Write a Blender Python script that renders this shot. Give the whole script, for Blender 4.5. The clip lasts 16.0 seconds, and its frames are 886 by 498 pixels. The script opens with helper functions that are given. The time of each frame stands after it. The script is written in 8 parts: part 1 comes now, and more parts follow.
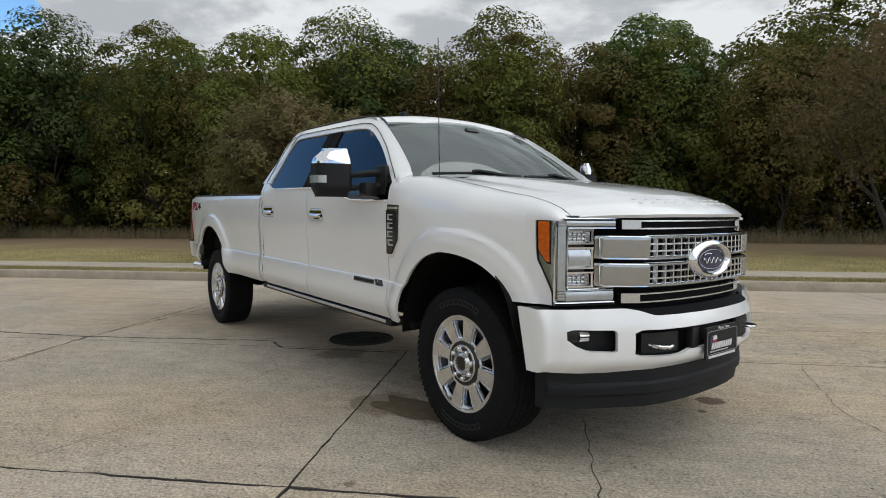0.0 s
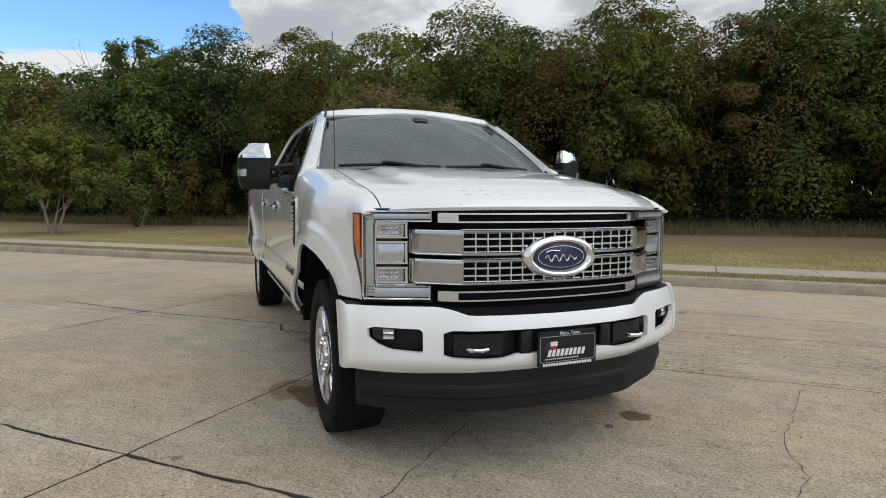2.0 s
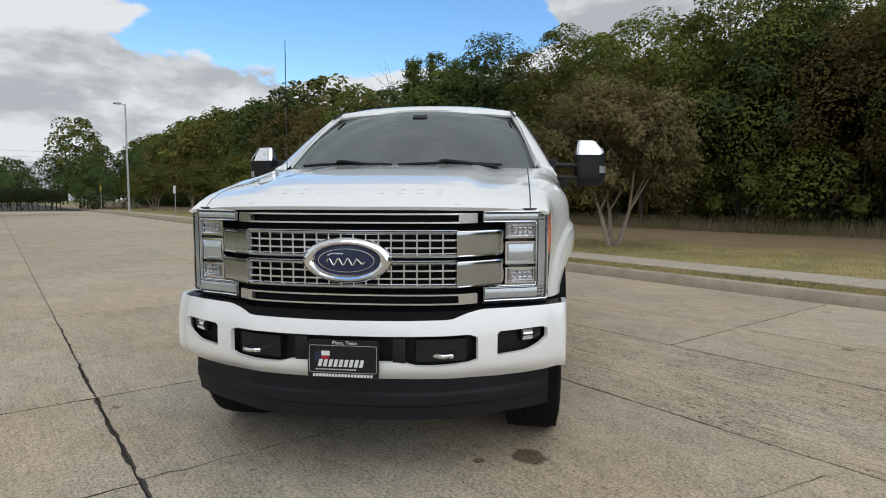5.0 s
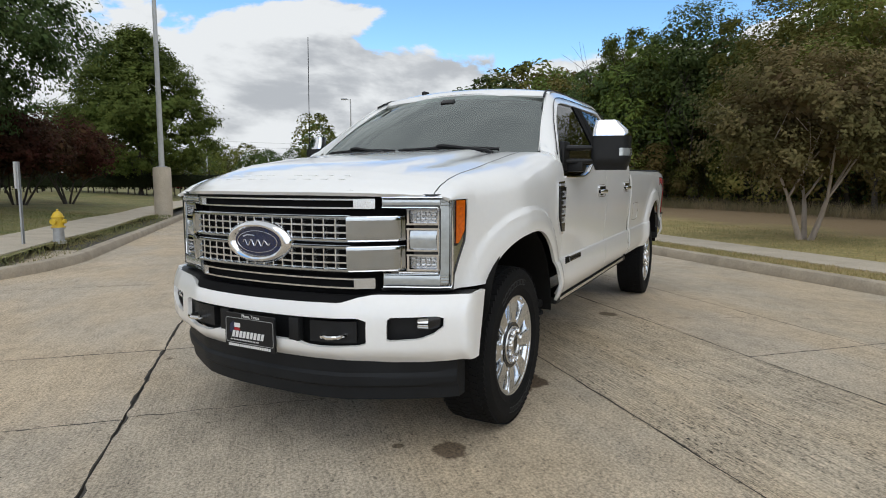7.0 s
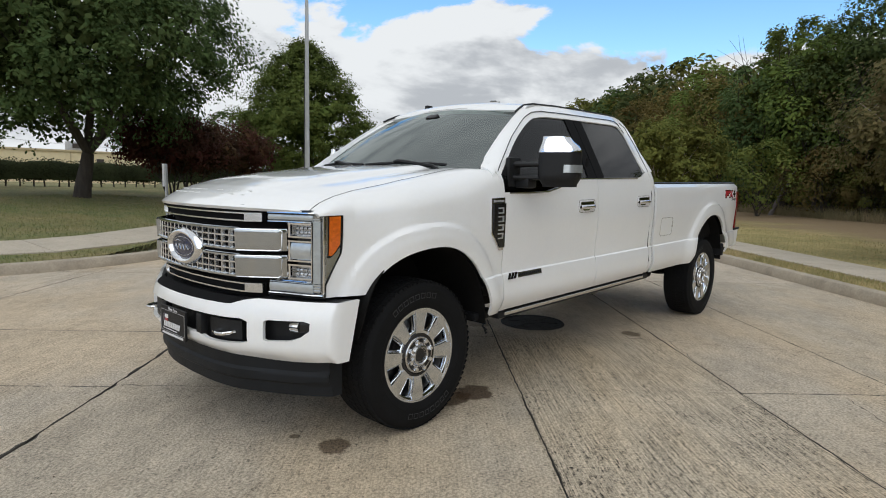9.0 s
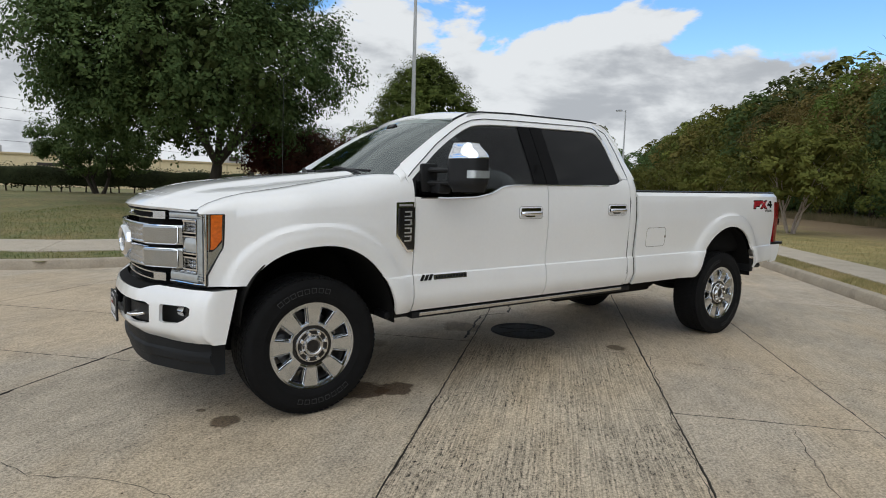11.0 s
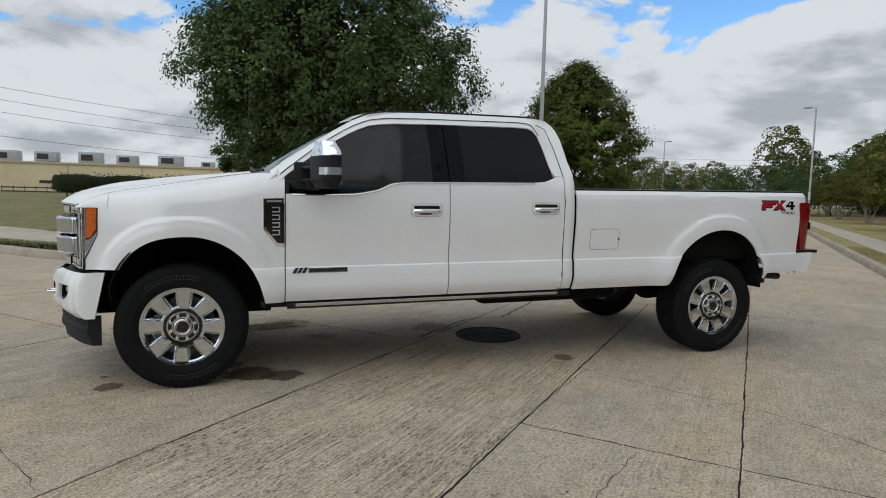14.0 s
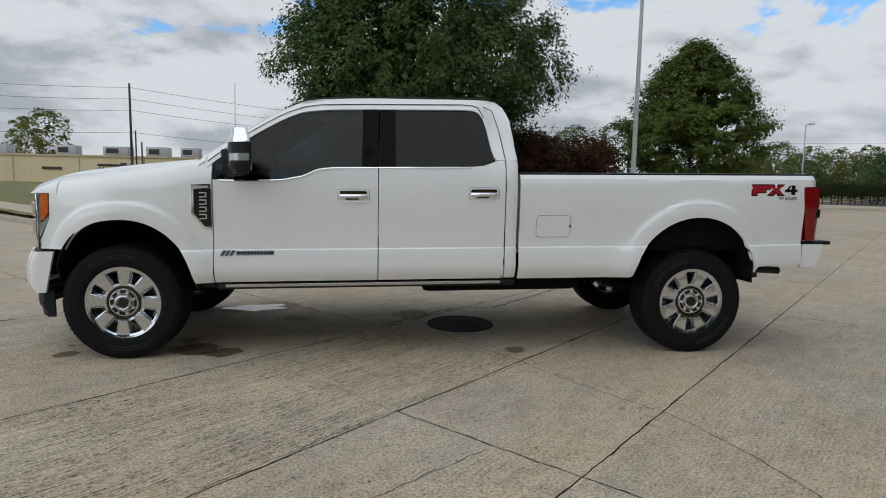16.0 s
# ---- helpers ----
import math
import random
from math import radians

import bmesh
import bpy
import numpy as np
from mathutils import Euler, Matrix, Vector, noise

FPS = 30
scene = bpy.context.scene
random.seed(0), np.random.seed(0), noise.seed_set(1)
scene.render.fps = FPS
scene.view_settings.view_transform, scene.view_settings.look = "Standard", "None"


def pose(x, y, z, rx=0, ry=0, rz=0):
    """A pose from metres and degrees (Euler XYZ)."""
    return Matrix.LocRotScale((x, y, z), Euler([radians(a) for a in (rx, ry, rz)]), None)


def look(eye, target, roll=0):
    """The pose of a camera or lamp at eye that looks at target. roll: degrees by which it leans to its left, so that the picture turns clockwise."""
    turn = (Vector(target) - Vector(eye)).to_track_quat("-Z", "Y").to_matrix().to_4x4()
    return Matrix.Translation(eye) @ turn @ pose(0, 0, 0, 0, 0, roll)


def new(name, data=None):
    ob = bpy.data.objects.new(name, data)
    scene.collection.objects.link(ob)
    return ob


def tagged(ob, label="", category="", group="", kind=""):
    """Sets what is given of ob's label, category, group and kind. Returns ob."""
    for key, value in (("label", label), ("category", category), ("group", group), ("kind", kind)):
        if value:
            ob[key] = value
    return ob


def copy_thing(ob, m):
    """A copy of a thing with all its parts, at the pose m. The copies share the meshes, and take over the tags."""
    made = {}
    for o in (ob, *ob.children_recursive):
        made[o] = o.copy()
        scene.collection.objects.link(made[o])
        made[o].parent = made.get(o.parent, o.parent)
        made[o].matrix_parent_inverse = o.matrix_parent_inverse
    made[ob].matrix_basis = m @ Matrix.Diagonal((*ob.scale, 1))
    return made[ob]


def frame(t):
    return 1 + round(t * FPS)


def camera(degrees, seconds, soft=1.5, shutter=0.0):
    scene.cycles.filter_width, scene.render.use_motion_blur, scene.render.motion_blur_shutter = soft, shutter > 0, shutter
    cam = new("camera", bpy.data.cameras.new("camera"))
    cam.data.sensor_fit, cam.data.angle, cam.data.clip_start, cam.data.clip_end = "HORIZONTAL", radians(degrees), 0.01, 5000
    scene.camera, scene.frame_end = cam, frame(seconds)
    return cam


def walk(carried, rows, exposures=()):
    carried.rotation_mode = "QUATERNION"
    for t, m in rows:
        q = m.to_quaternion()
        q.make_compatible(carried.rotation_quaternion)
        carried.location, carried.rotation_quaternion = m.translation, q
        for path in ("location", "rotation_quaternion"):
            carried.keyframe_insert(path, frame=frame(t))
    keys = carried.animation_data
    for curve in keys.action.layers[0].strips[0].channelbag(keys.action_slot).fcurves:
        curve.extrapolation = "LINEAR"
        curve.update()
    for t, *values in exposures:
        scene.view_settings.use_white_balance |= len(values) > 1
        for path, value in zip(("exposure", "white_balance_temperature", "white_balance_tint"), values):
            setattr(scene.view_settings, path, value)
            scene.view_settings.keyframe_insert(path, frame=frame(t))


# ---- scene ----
cam = camera(73.8, 16.0, soft=1.0)
METRES, EYE, TILT, LEAN, TURN = 11.71, 1.265, 0.0, 0.0, 52.7
ROWS = [
    (0.0, 0.0, 0.0, 0.0, 0.0, -3.38, -0.04),
    (0.5, 0.0339, -0.0001, 0.0018, 2.84, -3.55, -0.04),
    (1.0, 0.068, 0.0045, 0.0011, 6.43, -3.85, -0.01),
    (1.5, 0.1046, 0.0118, 0.0013, 10.72, -4.16, -0.02),
    (2.0, 0.1388, 0.0236, 0.001, 15.45, -4.34, -0.03),
    (2.5, 0.1739, 0.039, 0.0011, 20.39, -4.5, -0.04),
    (3.0, 0.2064, 0.0573, 0.0018, 25.24, -4.6, -0.04),
    (3.5, 0.2336, 0.0766, 0.0024, 29.97, -4.55, -0.0),
    (4.0, 0.259, 0.0933, 0.0028, 34.6, -4.38, -0.03),
    (6.5, 0.3539, 0.2078, 0.0021, 60.06, -6.00, -0.14),
    (7.0, 0.3693, 0.2330, 0.0030, 64.93, -6.20, -0.19),
    (7.5, 0.3837, 0.2577, 0.0059, 69.42, -6.23, -0.33),
    (8.0, 0.3980, 0.2834, 0.0094, 73.33, -6.26, -0.64),
    (8.5, 0.4055, 0.3095, 0.0113, 76.81, -6.32, -0.97),
    (9.0, 0.4167, 0.3385, 0.0120, 80.05, -6.34, -1.27),
    (11.5, 0.4389, 0.4887, 0.0109, 95.91, -5.13, -1.66),
    (12.0, 0.4356, 0.5185, 0.0090, 98.82, -4.67, -1.65),
    (12.5, 0.4303, 0.5481, 0.0093, 101.56, -4.44, -1.61),
    (13.0, 0.4269, 0.5762, 0.0103, 104.18, -4.49, -1.57),
    (13.5, 0.4189, 0.6032, 0.0092, 106.86, -4.68, -1.51),
    (14.0, 0.4094, 0.6335, 0.0084, 109.59, -5.06, -1.41),
    (14.5, 0.3985, 0.6615, 0.0077, 112.32, -5.43, -1.28),
    (15.0, 0.3850, 0.6896, 0.0073, 115.18, -5.71, -1.18),
    (15.5, 0.3700, 0.7173, 0.0078, 118.17, -5.97, -1.18),
    (16.0, 0.3515, 0.7428, 0.0073, 121.18, -6.20, -1.08),
]
walk(cam, [(t, pose(2.529, -3.036, EYE, TILT, LEAN, TURN) @ pose(METRES * x, METRES * y, METRES * z, 90 + pitch, roll, yaw)) for t, x, y, z, yaw, pitch, roll in ROWS],
     [(0.0, 0.26, 6480, 10), (2.5, 0.29, 6480, 10), (4.0, 0.20, 6440, 9), (6.5, 0.29, 6490, 10), (9.0, 0.33, 6480, 10), (11.5, 0.20, 6430, 10), (14.0, 0.07, 6310, 9), (16.0, 0.02, 6290, 9)])

# ---- sky, sun ----
world = bpy.data.worlds.new("sky")
scene.world = world
world.use_nodes = True
SUN_AZ, SUN_EL = 38.0, 46.0   # degrees: heading from +x towards +y, and height


CLOUD_AT = (5.3, 0.4, 1.0)


def build_sky():
    nt = world.node_tree
    nd, lk = nt.nodes, nt.links
    nd.clear()
    out = nd.new("ShaderNodeOutputWorld")
    bg = nd.new("ShaderNodeBackground")
    lk.new(bg.outputs[0], out.inputs[0])
    sky = nd.new("ShaderNodeTexSky")
    sky.sky_type = "NISHITA"
    sky.sun_disc = False
    sky.sun_elevation = radians(SUN_EL)
    sky.sun_rotation = radians(90 - SUN_AZ)
    sky.air_density, sky.dust_density, sky.ozone_density = 1.0, 0.6, 2.0
    tc = nd.new("ShaderNodeTexCoord")
    sep = nd.new("ShaderNodeSeparateXYZ")
    lk.new(tc.outputs["Generated"], sep.inputs[0])

    def math_node(op, a, b=None, clamp=False):
        m = nd.new("ShaderNodeMath")
        m.operation, m.use_clamp = op, clamp
        for k, v in enumerate((a, b)):
            if v is None:
                continue
            if isinstance(v, (int, float)):
                m.inputs[k].default_value = v
            else:
                lk.new(v, m.inputs[k])
        return m.outputs[0]
    up = math_node("MAXIMUM", sep.outputs[2], 0.0)

    def noise_node(scale, detail, rough, offset, squash, warp=0.25):
        mp = nd.new("ShaderNodeMapping")
        mp.inputs["Location"].default_value = offset
        mp.inputs["Scale"].default_value = (1.0, 1.0, squash)
        lk.new(tc.outputs["Generated"], mp.inputs[0])
        n = nd.new("ShaderNodeTexNoise")
        n.inputs["Scale"].default_value = scale
        n.inputs["Detail"].default_value = detail
        n.inputs["Roughness"].default_value = rough
        n.inputs["Distortion"].default_value = warp
        lk.new(mp.outputs[0], n.inputs["Vector"])
        return n.outputs["Fac"]

    def ramp_node(v, a, b, lo=0.0, hi=1.0):
        r = nd.new("ShaderNodeMapRange")
        r.interpolation_type = "SMOOTHSTEP"
        for key, x in (("From Min", a), ("From Max", b), ("To Min", lo), ("To Max", hi)):
            r.inputs[key].default_value = x
        lk.new(v, r.inputs["Value"])
        return r.outputs[0]

    def facing(heading):
        """1 towards that heading, seen in plan, and -1 away from it."""
        flat = math_node("SQRT", math_node("MAXIMUM", math_node("SUBTRACT", 1.0, math_node("MULTIPLY", up, up)), 0.01))
        c, sn = math.cos(radians(heading)), math.sin(radians(heading))
        return math_node("DIVIDE", math_node("ADD", math_node("MULTIPLY", sep.outputs[0], c), math_node("MULTIPLY", sep.outputs[1], sn)), flat)
    SQUASH, RISE = 2.3, 0.045
    x, y, z = CLOUD_AT
    cover = noise_node(4.2, 10.0, 0.56, CLOUD_AT, SQUASH, 0.3)
    above = noise_node(4.2, 6.0, 0.56, (x, y, z + RISE * SQUASH), SQUASH)
    shade = noise_node(5.0, 5.0, 0.55, (9.2, 4.4, 2.0), 3.4)
    # grey cloud stands over the woods; a gap of blue lies over the road, higher up
    bank = math_node("MULTIPLY", ramp_node(facing(138), 0.72, 0.90, 0.0, 0.30), ramp_node(up, 0.50, 0.68, 1.0, 0.0))
    gap = math_node("MULTIPLY", ramp_node(facing(197), 0.925, 0.975, 0.0, -0.24), math_node("MULTIPLY", ramp_node(up, 0.17, 0.25), ramp_node(up, 0.42, 0.60, 1.0, 0.0)))
    veil = ramp_node(facing(262), 0.72, 0.92, 0.0, 0.05)
    low = ramp_node(up, 0.10, 0.30, 0.25, 0.0)
    high = ramp_node(up, 0.34, 0.62, 0.0, 0.30)
    mask = cover
    for more in (bank, gap, veil, low, high):
        mask = math_node("ADD", mask, more)
    ramp = ramp_node(mask, 0.475, 0.535)
    # undersides and thick parts are grey, the tops and edges white
    under = math_node("ADD", math_node("SUBTRACT", above, cover), math_node("MULTIPLY", math_node("SUBTRACT", mask, 0.58), 0.32))
    dark = math_node("ADD", under, math_node("MULTIPLY", math_node("SUBTRACT", shade, 0.5), 0.55))
    dark = math_node("SUBTRACT", dark, ramp_node(facing(262), 0.72, 0.92, 0.0, 0.06))
    # overhead the cover is even
    even = ramp_node(up, 0.45, 0.75, 0.0, 0.75)
    dr = math_node("ADD", math_node("MULTIPLY", ramp_node(dark, -0.07, 0.17), math_node("SUBTRACT", 1.0, even)), math_node("MULTIPLY", even, 0.5))
    tone = nd.new("ShaderNodeMix")
    tone.data_type = "RGBA"
    tone.inputs["A"].default_value = (6.62, 6.86, 7.02, 1)
    tone.inputs["B"].default_value = (3.85, 4.08, 4.36, 1)
    lk.new(dr, tone.inputs["Factor"])
    mix = nd.new("ShaderNodeMix")
    mix.data_type = "RGBA"
    lk.new(ramp, mix.inputs["Factor"])
    deep = nd.new("ShaderNodeHueSaturation")
    deep.inputs["Saturation"].default_value, deep.inputs["Value"].default_value = 1.22, 1.72
    lk.new(sky.outputs[0], deep.inputs["Color"])
    lk.new(deep.outputs[0], mix.inputs["A"])
    lk.new(tone.outputs["Result"], mix.inputs["B"])
    lk.new(mix.outputs["Result"], bg.inputs[0])
    bg.inputs[1].default_value = 0.1


build_sky()
sun_data = bpy.data.lights.new("sun", "SUN")
sun_data.energy, sun_data.angle, sun_data.color = 1.05, radians(92), (0.965, 0.98, 0.975)
sun = new("sun", sun_data)
sun.matrix_world = look((40 * math.cos(radians(SUN_AZ)), 40 * math.sin(radians(SUN_AZ)), 40 * math.tan(radians(SUN_EL))), (0, 0, 0))
scene.view_settings.exposure = 0.15

# ---- materials ----


def material(name, base, rough=0.5, metal=0.0, vary=0.0, scale=8.0, bump=0.0, bscale=60.0, coat=0.0, spec=0.5,
             fine=0.0, second=None, per=None, stretch=(1, 1, 1), rough_vary=0.0):
    """A principled material with colour variation at two scales, bump and, per piece or island, a shift of brightness."""
    m = bpy.data.materials.new(name)
    m.use_nodes = True
    nt = m.node_tree
    nd, lk = nt.nodes, nt.links
    bs = nd["Principled BSDF"]
    bs.inputs["Base Color"].default_value = (*base, 1)
    bs.inputs["Roughness"].default_value = rough
    bs.inputs["Metallic"].default_value = metal
    bs.inputs["Coat Weight"].default_value = coat
    bs.inputs["Coat Roughness"].default_value = 0.04
    bs.inputs["Specular IOR Level"].default_value = spec
    geo = nd.new("ShaderNodeNewGeometry")
    mp = nd.new("ShaderNodeMapping")
    mp.inputs["Scale"].default_value = stretch
    lk.new(geo.outputs["Position"], mp.inputs[0])

    def noise_fac(s, d=4.0):
        n = nd.new("ShaderNodeTexNoise")
        n.inputs["Scale"].default_value = s
        n.inputs["Detail"].default_value = d
        n.inputs["Roughness"].default_value = 0.6
        lk.new(mp.outputs[0], n.inputs["Vector"])
        return n.outputs["Fac"]
    colour = None
    if vary or fine or second:
        mix = nd.new("ShaderNodeMix")
        mix.data_type = "RGBA"
        b2 = second or tuple(c * (1 - vary) for c in base)
        mix.inputs["A"].default_value = (*[min(1, c * (1 + vary * 0.6)) for c in base], 1)
        mix.inputs["B"].default_value = (*b2, 1)
        r = nd.new("ShaderNodeMapRange")
        r.inputs["From Min"].default_value, r.inputs["From Max"].default_value = 0.32, 0.68
        lk.new(noise_fac(scale), r.inputs["Value"])
        lk.new(r.outputs[0], mix.inputs["Factor"])
        colour = mix.outputs["Result"]
        if fine:
            hsv = nd.new("ShaderNodeHueSaturation")
            r2 = nd.new("ShaderNodeMapRange")
            r2.inputs["From Min"].default_value, r2.inputs["From Max"].default_value = 0.3, 0.7
            r2.inputs["To Min"].default_value, r2.inputs["To Max"].default_value = 1 - fine, 1 + fine
            lk.new(noise_fac(scale * 14, 3.0), r2.inputs["Value"])
            lk.new(r2.outputs[0], hsv.inputs["Value"])
            lk.new(colour, hsv.inputs["Color"])
            colour = hsv.outputs[0]
    if per:
        kind, amount, hue = per
        src = geo.outputs["Random Per Island"]
        if kind == "object":
            src = nd.new("ShaderNodeObjectInfo").outputs["Random"]
        hs = nd.new("ShaderNodeHueSaturation")
        if colour is None:
            hs.inputs["Color"].default_value = (*base, 1)
        else:
            lk.new(colour, hs.inputs["Color"])
        r3 = nd.new("ShaderNodeMapRange")
        r3.inputs["To Min"].default_value, r3.inputs["To Max"].default_value = 1 - amount, 1 + amount
        lk.new(src, r3.inputs["Value"])
        lk.new(r3.outputs[0], hs.inputs["Value"])
        r4 = nd.new("ShaderNodeMapRange")
        r4.inputs["To Min"].default_value, r4.inputs["To Max"].default_value = 0.5 + hue, 0.5 - hue
        lk.new(src, r4.inputs["Value"])
        lk.new(r4.outputs[0], hs.inputs["Hue"])
        colour = hs.outputs[0]
    if colour is not None:
        lk.new(colour, bs.inputs["Base Color"])
    if rough_vary:
        r5 = nd.new("ShaderNodeMapRange")
        r5.inputs["To Min"].default_value, r5.inputs["To Max"].default_value = rough - rough_vary, rough + rough_vary
        lk.new(noise_fac(scale * 2), r5.inputs["Value"])
        lk.new(r5.outputs[0], bs.inputs["Roughness"])
    if bump:
        bp_ = nd.new("ShaderNodeBump")
        bp_.inputs["Strength"].default_value = bump
        bp_.inputs["Distance"].default_value = 0.01
        lk.new(noise_fac(bscale, 5.0), bp_.inputs["Height"])
        lk.new(bp_.outputs[0], bs.inputs["Normal"])
    return m


def glass_material(name, tint, gloss_rough=0.0, ior=1.5, shine=(1, 1, 1)):
    """Tinted sheet glass: what is behind it shows through the tint, and the sky shows on it by Fresnel."""
    m = bpy.data.materials.new(name)
    m.use_nodes = True
    nt = m.node_tree
    nd, lk = nt.nodes, nt.links
    nd.clear()
    out = nd.new("ShaderNodeOutputMaterial")
    mix = nd.new("ShaderNodeMixShader")
    tr = nd.new("ShaderNodeBsdfTransparent")
    tr.inputs[0].default_value = (*tint, 1)
    gl = nd.new("ShaderNodeBsdfGlossy")
    gl.inputs["Roughness"].default_value = gloss_rough
    gl.inputs["Color"].default_value = (*shine, 1)
    fr = nd.new("ShaderNodeFresnel")
    fr.inputs["IOR"].default_value = ior
    lk.new(fr.outputs[0], mix.inputs[0])
    lk.new(tr.outputs[0], mix.inputs[1])
    lk.new(gl.outputs[0], mix.inputs[2])
    lk.new(mix.outputs[0], out.inputs[0])
    return m


PAINT = material("white_pearl_paint", (0.86, 0.86, 0.85), 0.30, coat=1.0, vary=0.015, scale=3.0, fine=0.01)
WHEELCHROME = material("wheel_chrome", (0.66, 0.69, 0.73), 0.10, metal=1.0, vary=0.06, scale=20)
CHROME = material("chrome", (0.82, 0.83, 0.85), 0.06, metal=1.0, vary=0.03, scale=20)
MESHCHROME = material("mesh_chrome", (0.74, 0.755, 0.775), 0.24, metal=1.0, vary=0.05, scale=20)
BARCHROME = material("bright_trim", (0.50, 0.53, 0.555), 0.13, metal=1.0, vary=0.05, scale=20)
BADGE = material("badge_trim", (0.72, 0.72, 0.73), 0.32, metal=0.7, vary=0.06, scale=20)
SATIN = material("satin_chrome", (0.62, 0.62, 0.62), 0.22, metal=1.0, vary=0.05, scale=15)
GLOSSBLACK = material("gloss_black", (0.012, 0.012, 0.013), 0.18, vary=0.1, scale=10)
BLACK = material("black_plastic", (0.010, 0.0105, 0.0115), 0.5, vary=0.15, scale=30, bump=0.15, bscale=400, spec=0.3)
DAM = material("grey_plastic", (0.0085, 0.0100, 0.0122), 0.62, vary=0.25, scale=6, bump=0.1, bscale=300, spec=0.3)
RUBBER = material("tyre_rubber", (0.0058, 0.006, 0.0065), 0.82, vary=0.25, scale=14, bump=0.15, bscale=200, spec=0.22)
VOID = material("matt_black", (0.006, 0.006, 0.0065), 0.85, vary=0.2, scale=10, spec=0.15)
TYREPRINT = material("tyre_print", (0.042, 0.042, 0.042), 0.8, vary=0.2, scale=30)
UNDER = material("underbody", (0.005, 0.0048, 0.0045), 0.85, vary=0.3, scale=9, bump=0.3, bscale=60, spec=0.2)
STEEL = material("steel", (0.25, 0.25, 0.25), 0.45, metal=0.9, vary=0.2, scale=12)
WHITEPRINT = material("white_print", (0.75, 0.75, 0.75), 0.5)
GREYPRINT = material("grey_print", (0.32, 0.32, 0.32), 0.6)
REDPRINT = material("red_print", (0.36, 0.012, 0.020), 0.35)
BLUEPRINT = material("blue_print", (0.006, 0.014, 0.060), 0.25, coat=0.6, vary=0.1, scale=30)
AMBER = material("amber_lens", (0.70, 0.140, 0.008), 0.12, coat=1.0, vary=0.25, scale=60)
REDLENS = material("red_lens", (0.24, 0.006, 0.010), 0.1, coat=1.0, vary=0.3, scale=30)
LAMPGLASS = material("lamp_reflector", (0.55, 0.56, 0.57), 0.10, metal=0.95, vary=0.35, scale=70, bump=0.25, bscale=160)
LENSPLASTIC = material("clear_lens", (0.50, 0.54, 0.56), 0.20, metal=0.55, vary=0.10, scale=35, coat=1.0)
SCREEN = glass_material("windscreen_glass", (0.74, 0.82, 0.79), 0.0, 2.8, (0.90, 0.97, 0.95))
FRONTGLASS = glass_material("side_glass", (0.34, 0.365, 0.37), 0.0, 1.36)
DARKGLASS = glass_material("privacy_glass", (0.02, 0.021, 0.022), 0.0, 1.34)
TRIMDARK = material("cabin_trim", (0.03, 0.028, 0.026), 0.7, vary=0.2, scale=10)
DASH = material("dash_vinyl", (0.28, 0.28, 0.265), 0.7, vary=0.1, scale=10)
SEATMAT = material("cabin_leather", (0.24, 0.20, 0.16), 0.55, vary=0.15, scale=10)

# ---- mesh helpers ----


def part(name, bm, mat, parent=None, label="", angle=35.0, matrix=None):
    """Links a bmesh as one mesh object, under a thing or a part if one is given."""
    me = bpy.data.meshes.new(name)
    bmesh.ops.recalc_face_normals(bm, faces=bm.faces[:])
    bm.to_mesh(me)
    bm.free()
    for mm in (mat if isinstance(mat, (list, tuple)) else [mat]):
        me.materials.append(mm)
    if angle:
        me.shade_smooth()
        me.set_sharp_from_angle(angle=radians(angle))
    ob = new(name, me)
    if parent:
        ob.parent = parent
    if matrix is not None:
        ob.matrix_basis = matrix
    if label:
        ob["label"] = label
    return ob


def thing(name, label, category, group="", kind="", matrix=None):
    ob = new(name)
    ob.empty_display_size = 0.2
    if matrix is not None:
        ob.matrix_basis = matrix
    return tagged(ob, label, category, group, kind)


def shell(bm, P, t, out, mat_index=0):
    """A curved sheet through the grid of points P, t thick on the side away from out."""
    P = np.asarray(P, float)
    du, dv = np.gradient(P, axis=0), np.gradient(P, axis=1)
    n = np.cross(du, dv)
    n /= np.maximum(np.linalg.norm(n, axis=2, keepdims=True), 1e-9)
    flip = np.sign((n * np.asarray(out, float)).sum(axis=2).mean()) or 1.0
    Q = P - n * flip * t
    a, b = P.shape[:2]
    f = [[bm.verts.new(P[i, j]) for j in range(b)] for i in range(a)]
    k = [[bm.verts.new(Q[i, j]) for j in range(b)] for i in range(a)]

    def quad(*v):
        try:
            bm.faces.new(v).material_index = mat_index
        except ValueError:
            pass
    for i in range(a - 1):
        for j in range(b - 1):
            quad(f[i][j], f[i + 1][j], f[i + 1][j + 1], f[i][j + 1])
            quad(k[i][j], k[i][j + 1], k[i + 1][j + 1], k[i + 1][j])
    for i in range(a - 1):
        for j in (0, b - 1):
            quad(f[i][j], k[i][j], k[i + 1][j], f[i + 1][j])
    for j in range(b - 1):
        for i in (0, a - 1):
            quad(f[i][j], f[i][j + 1], k[i][j + 1], k[i][j])
    return bm


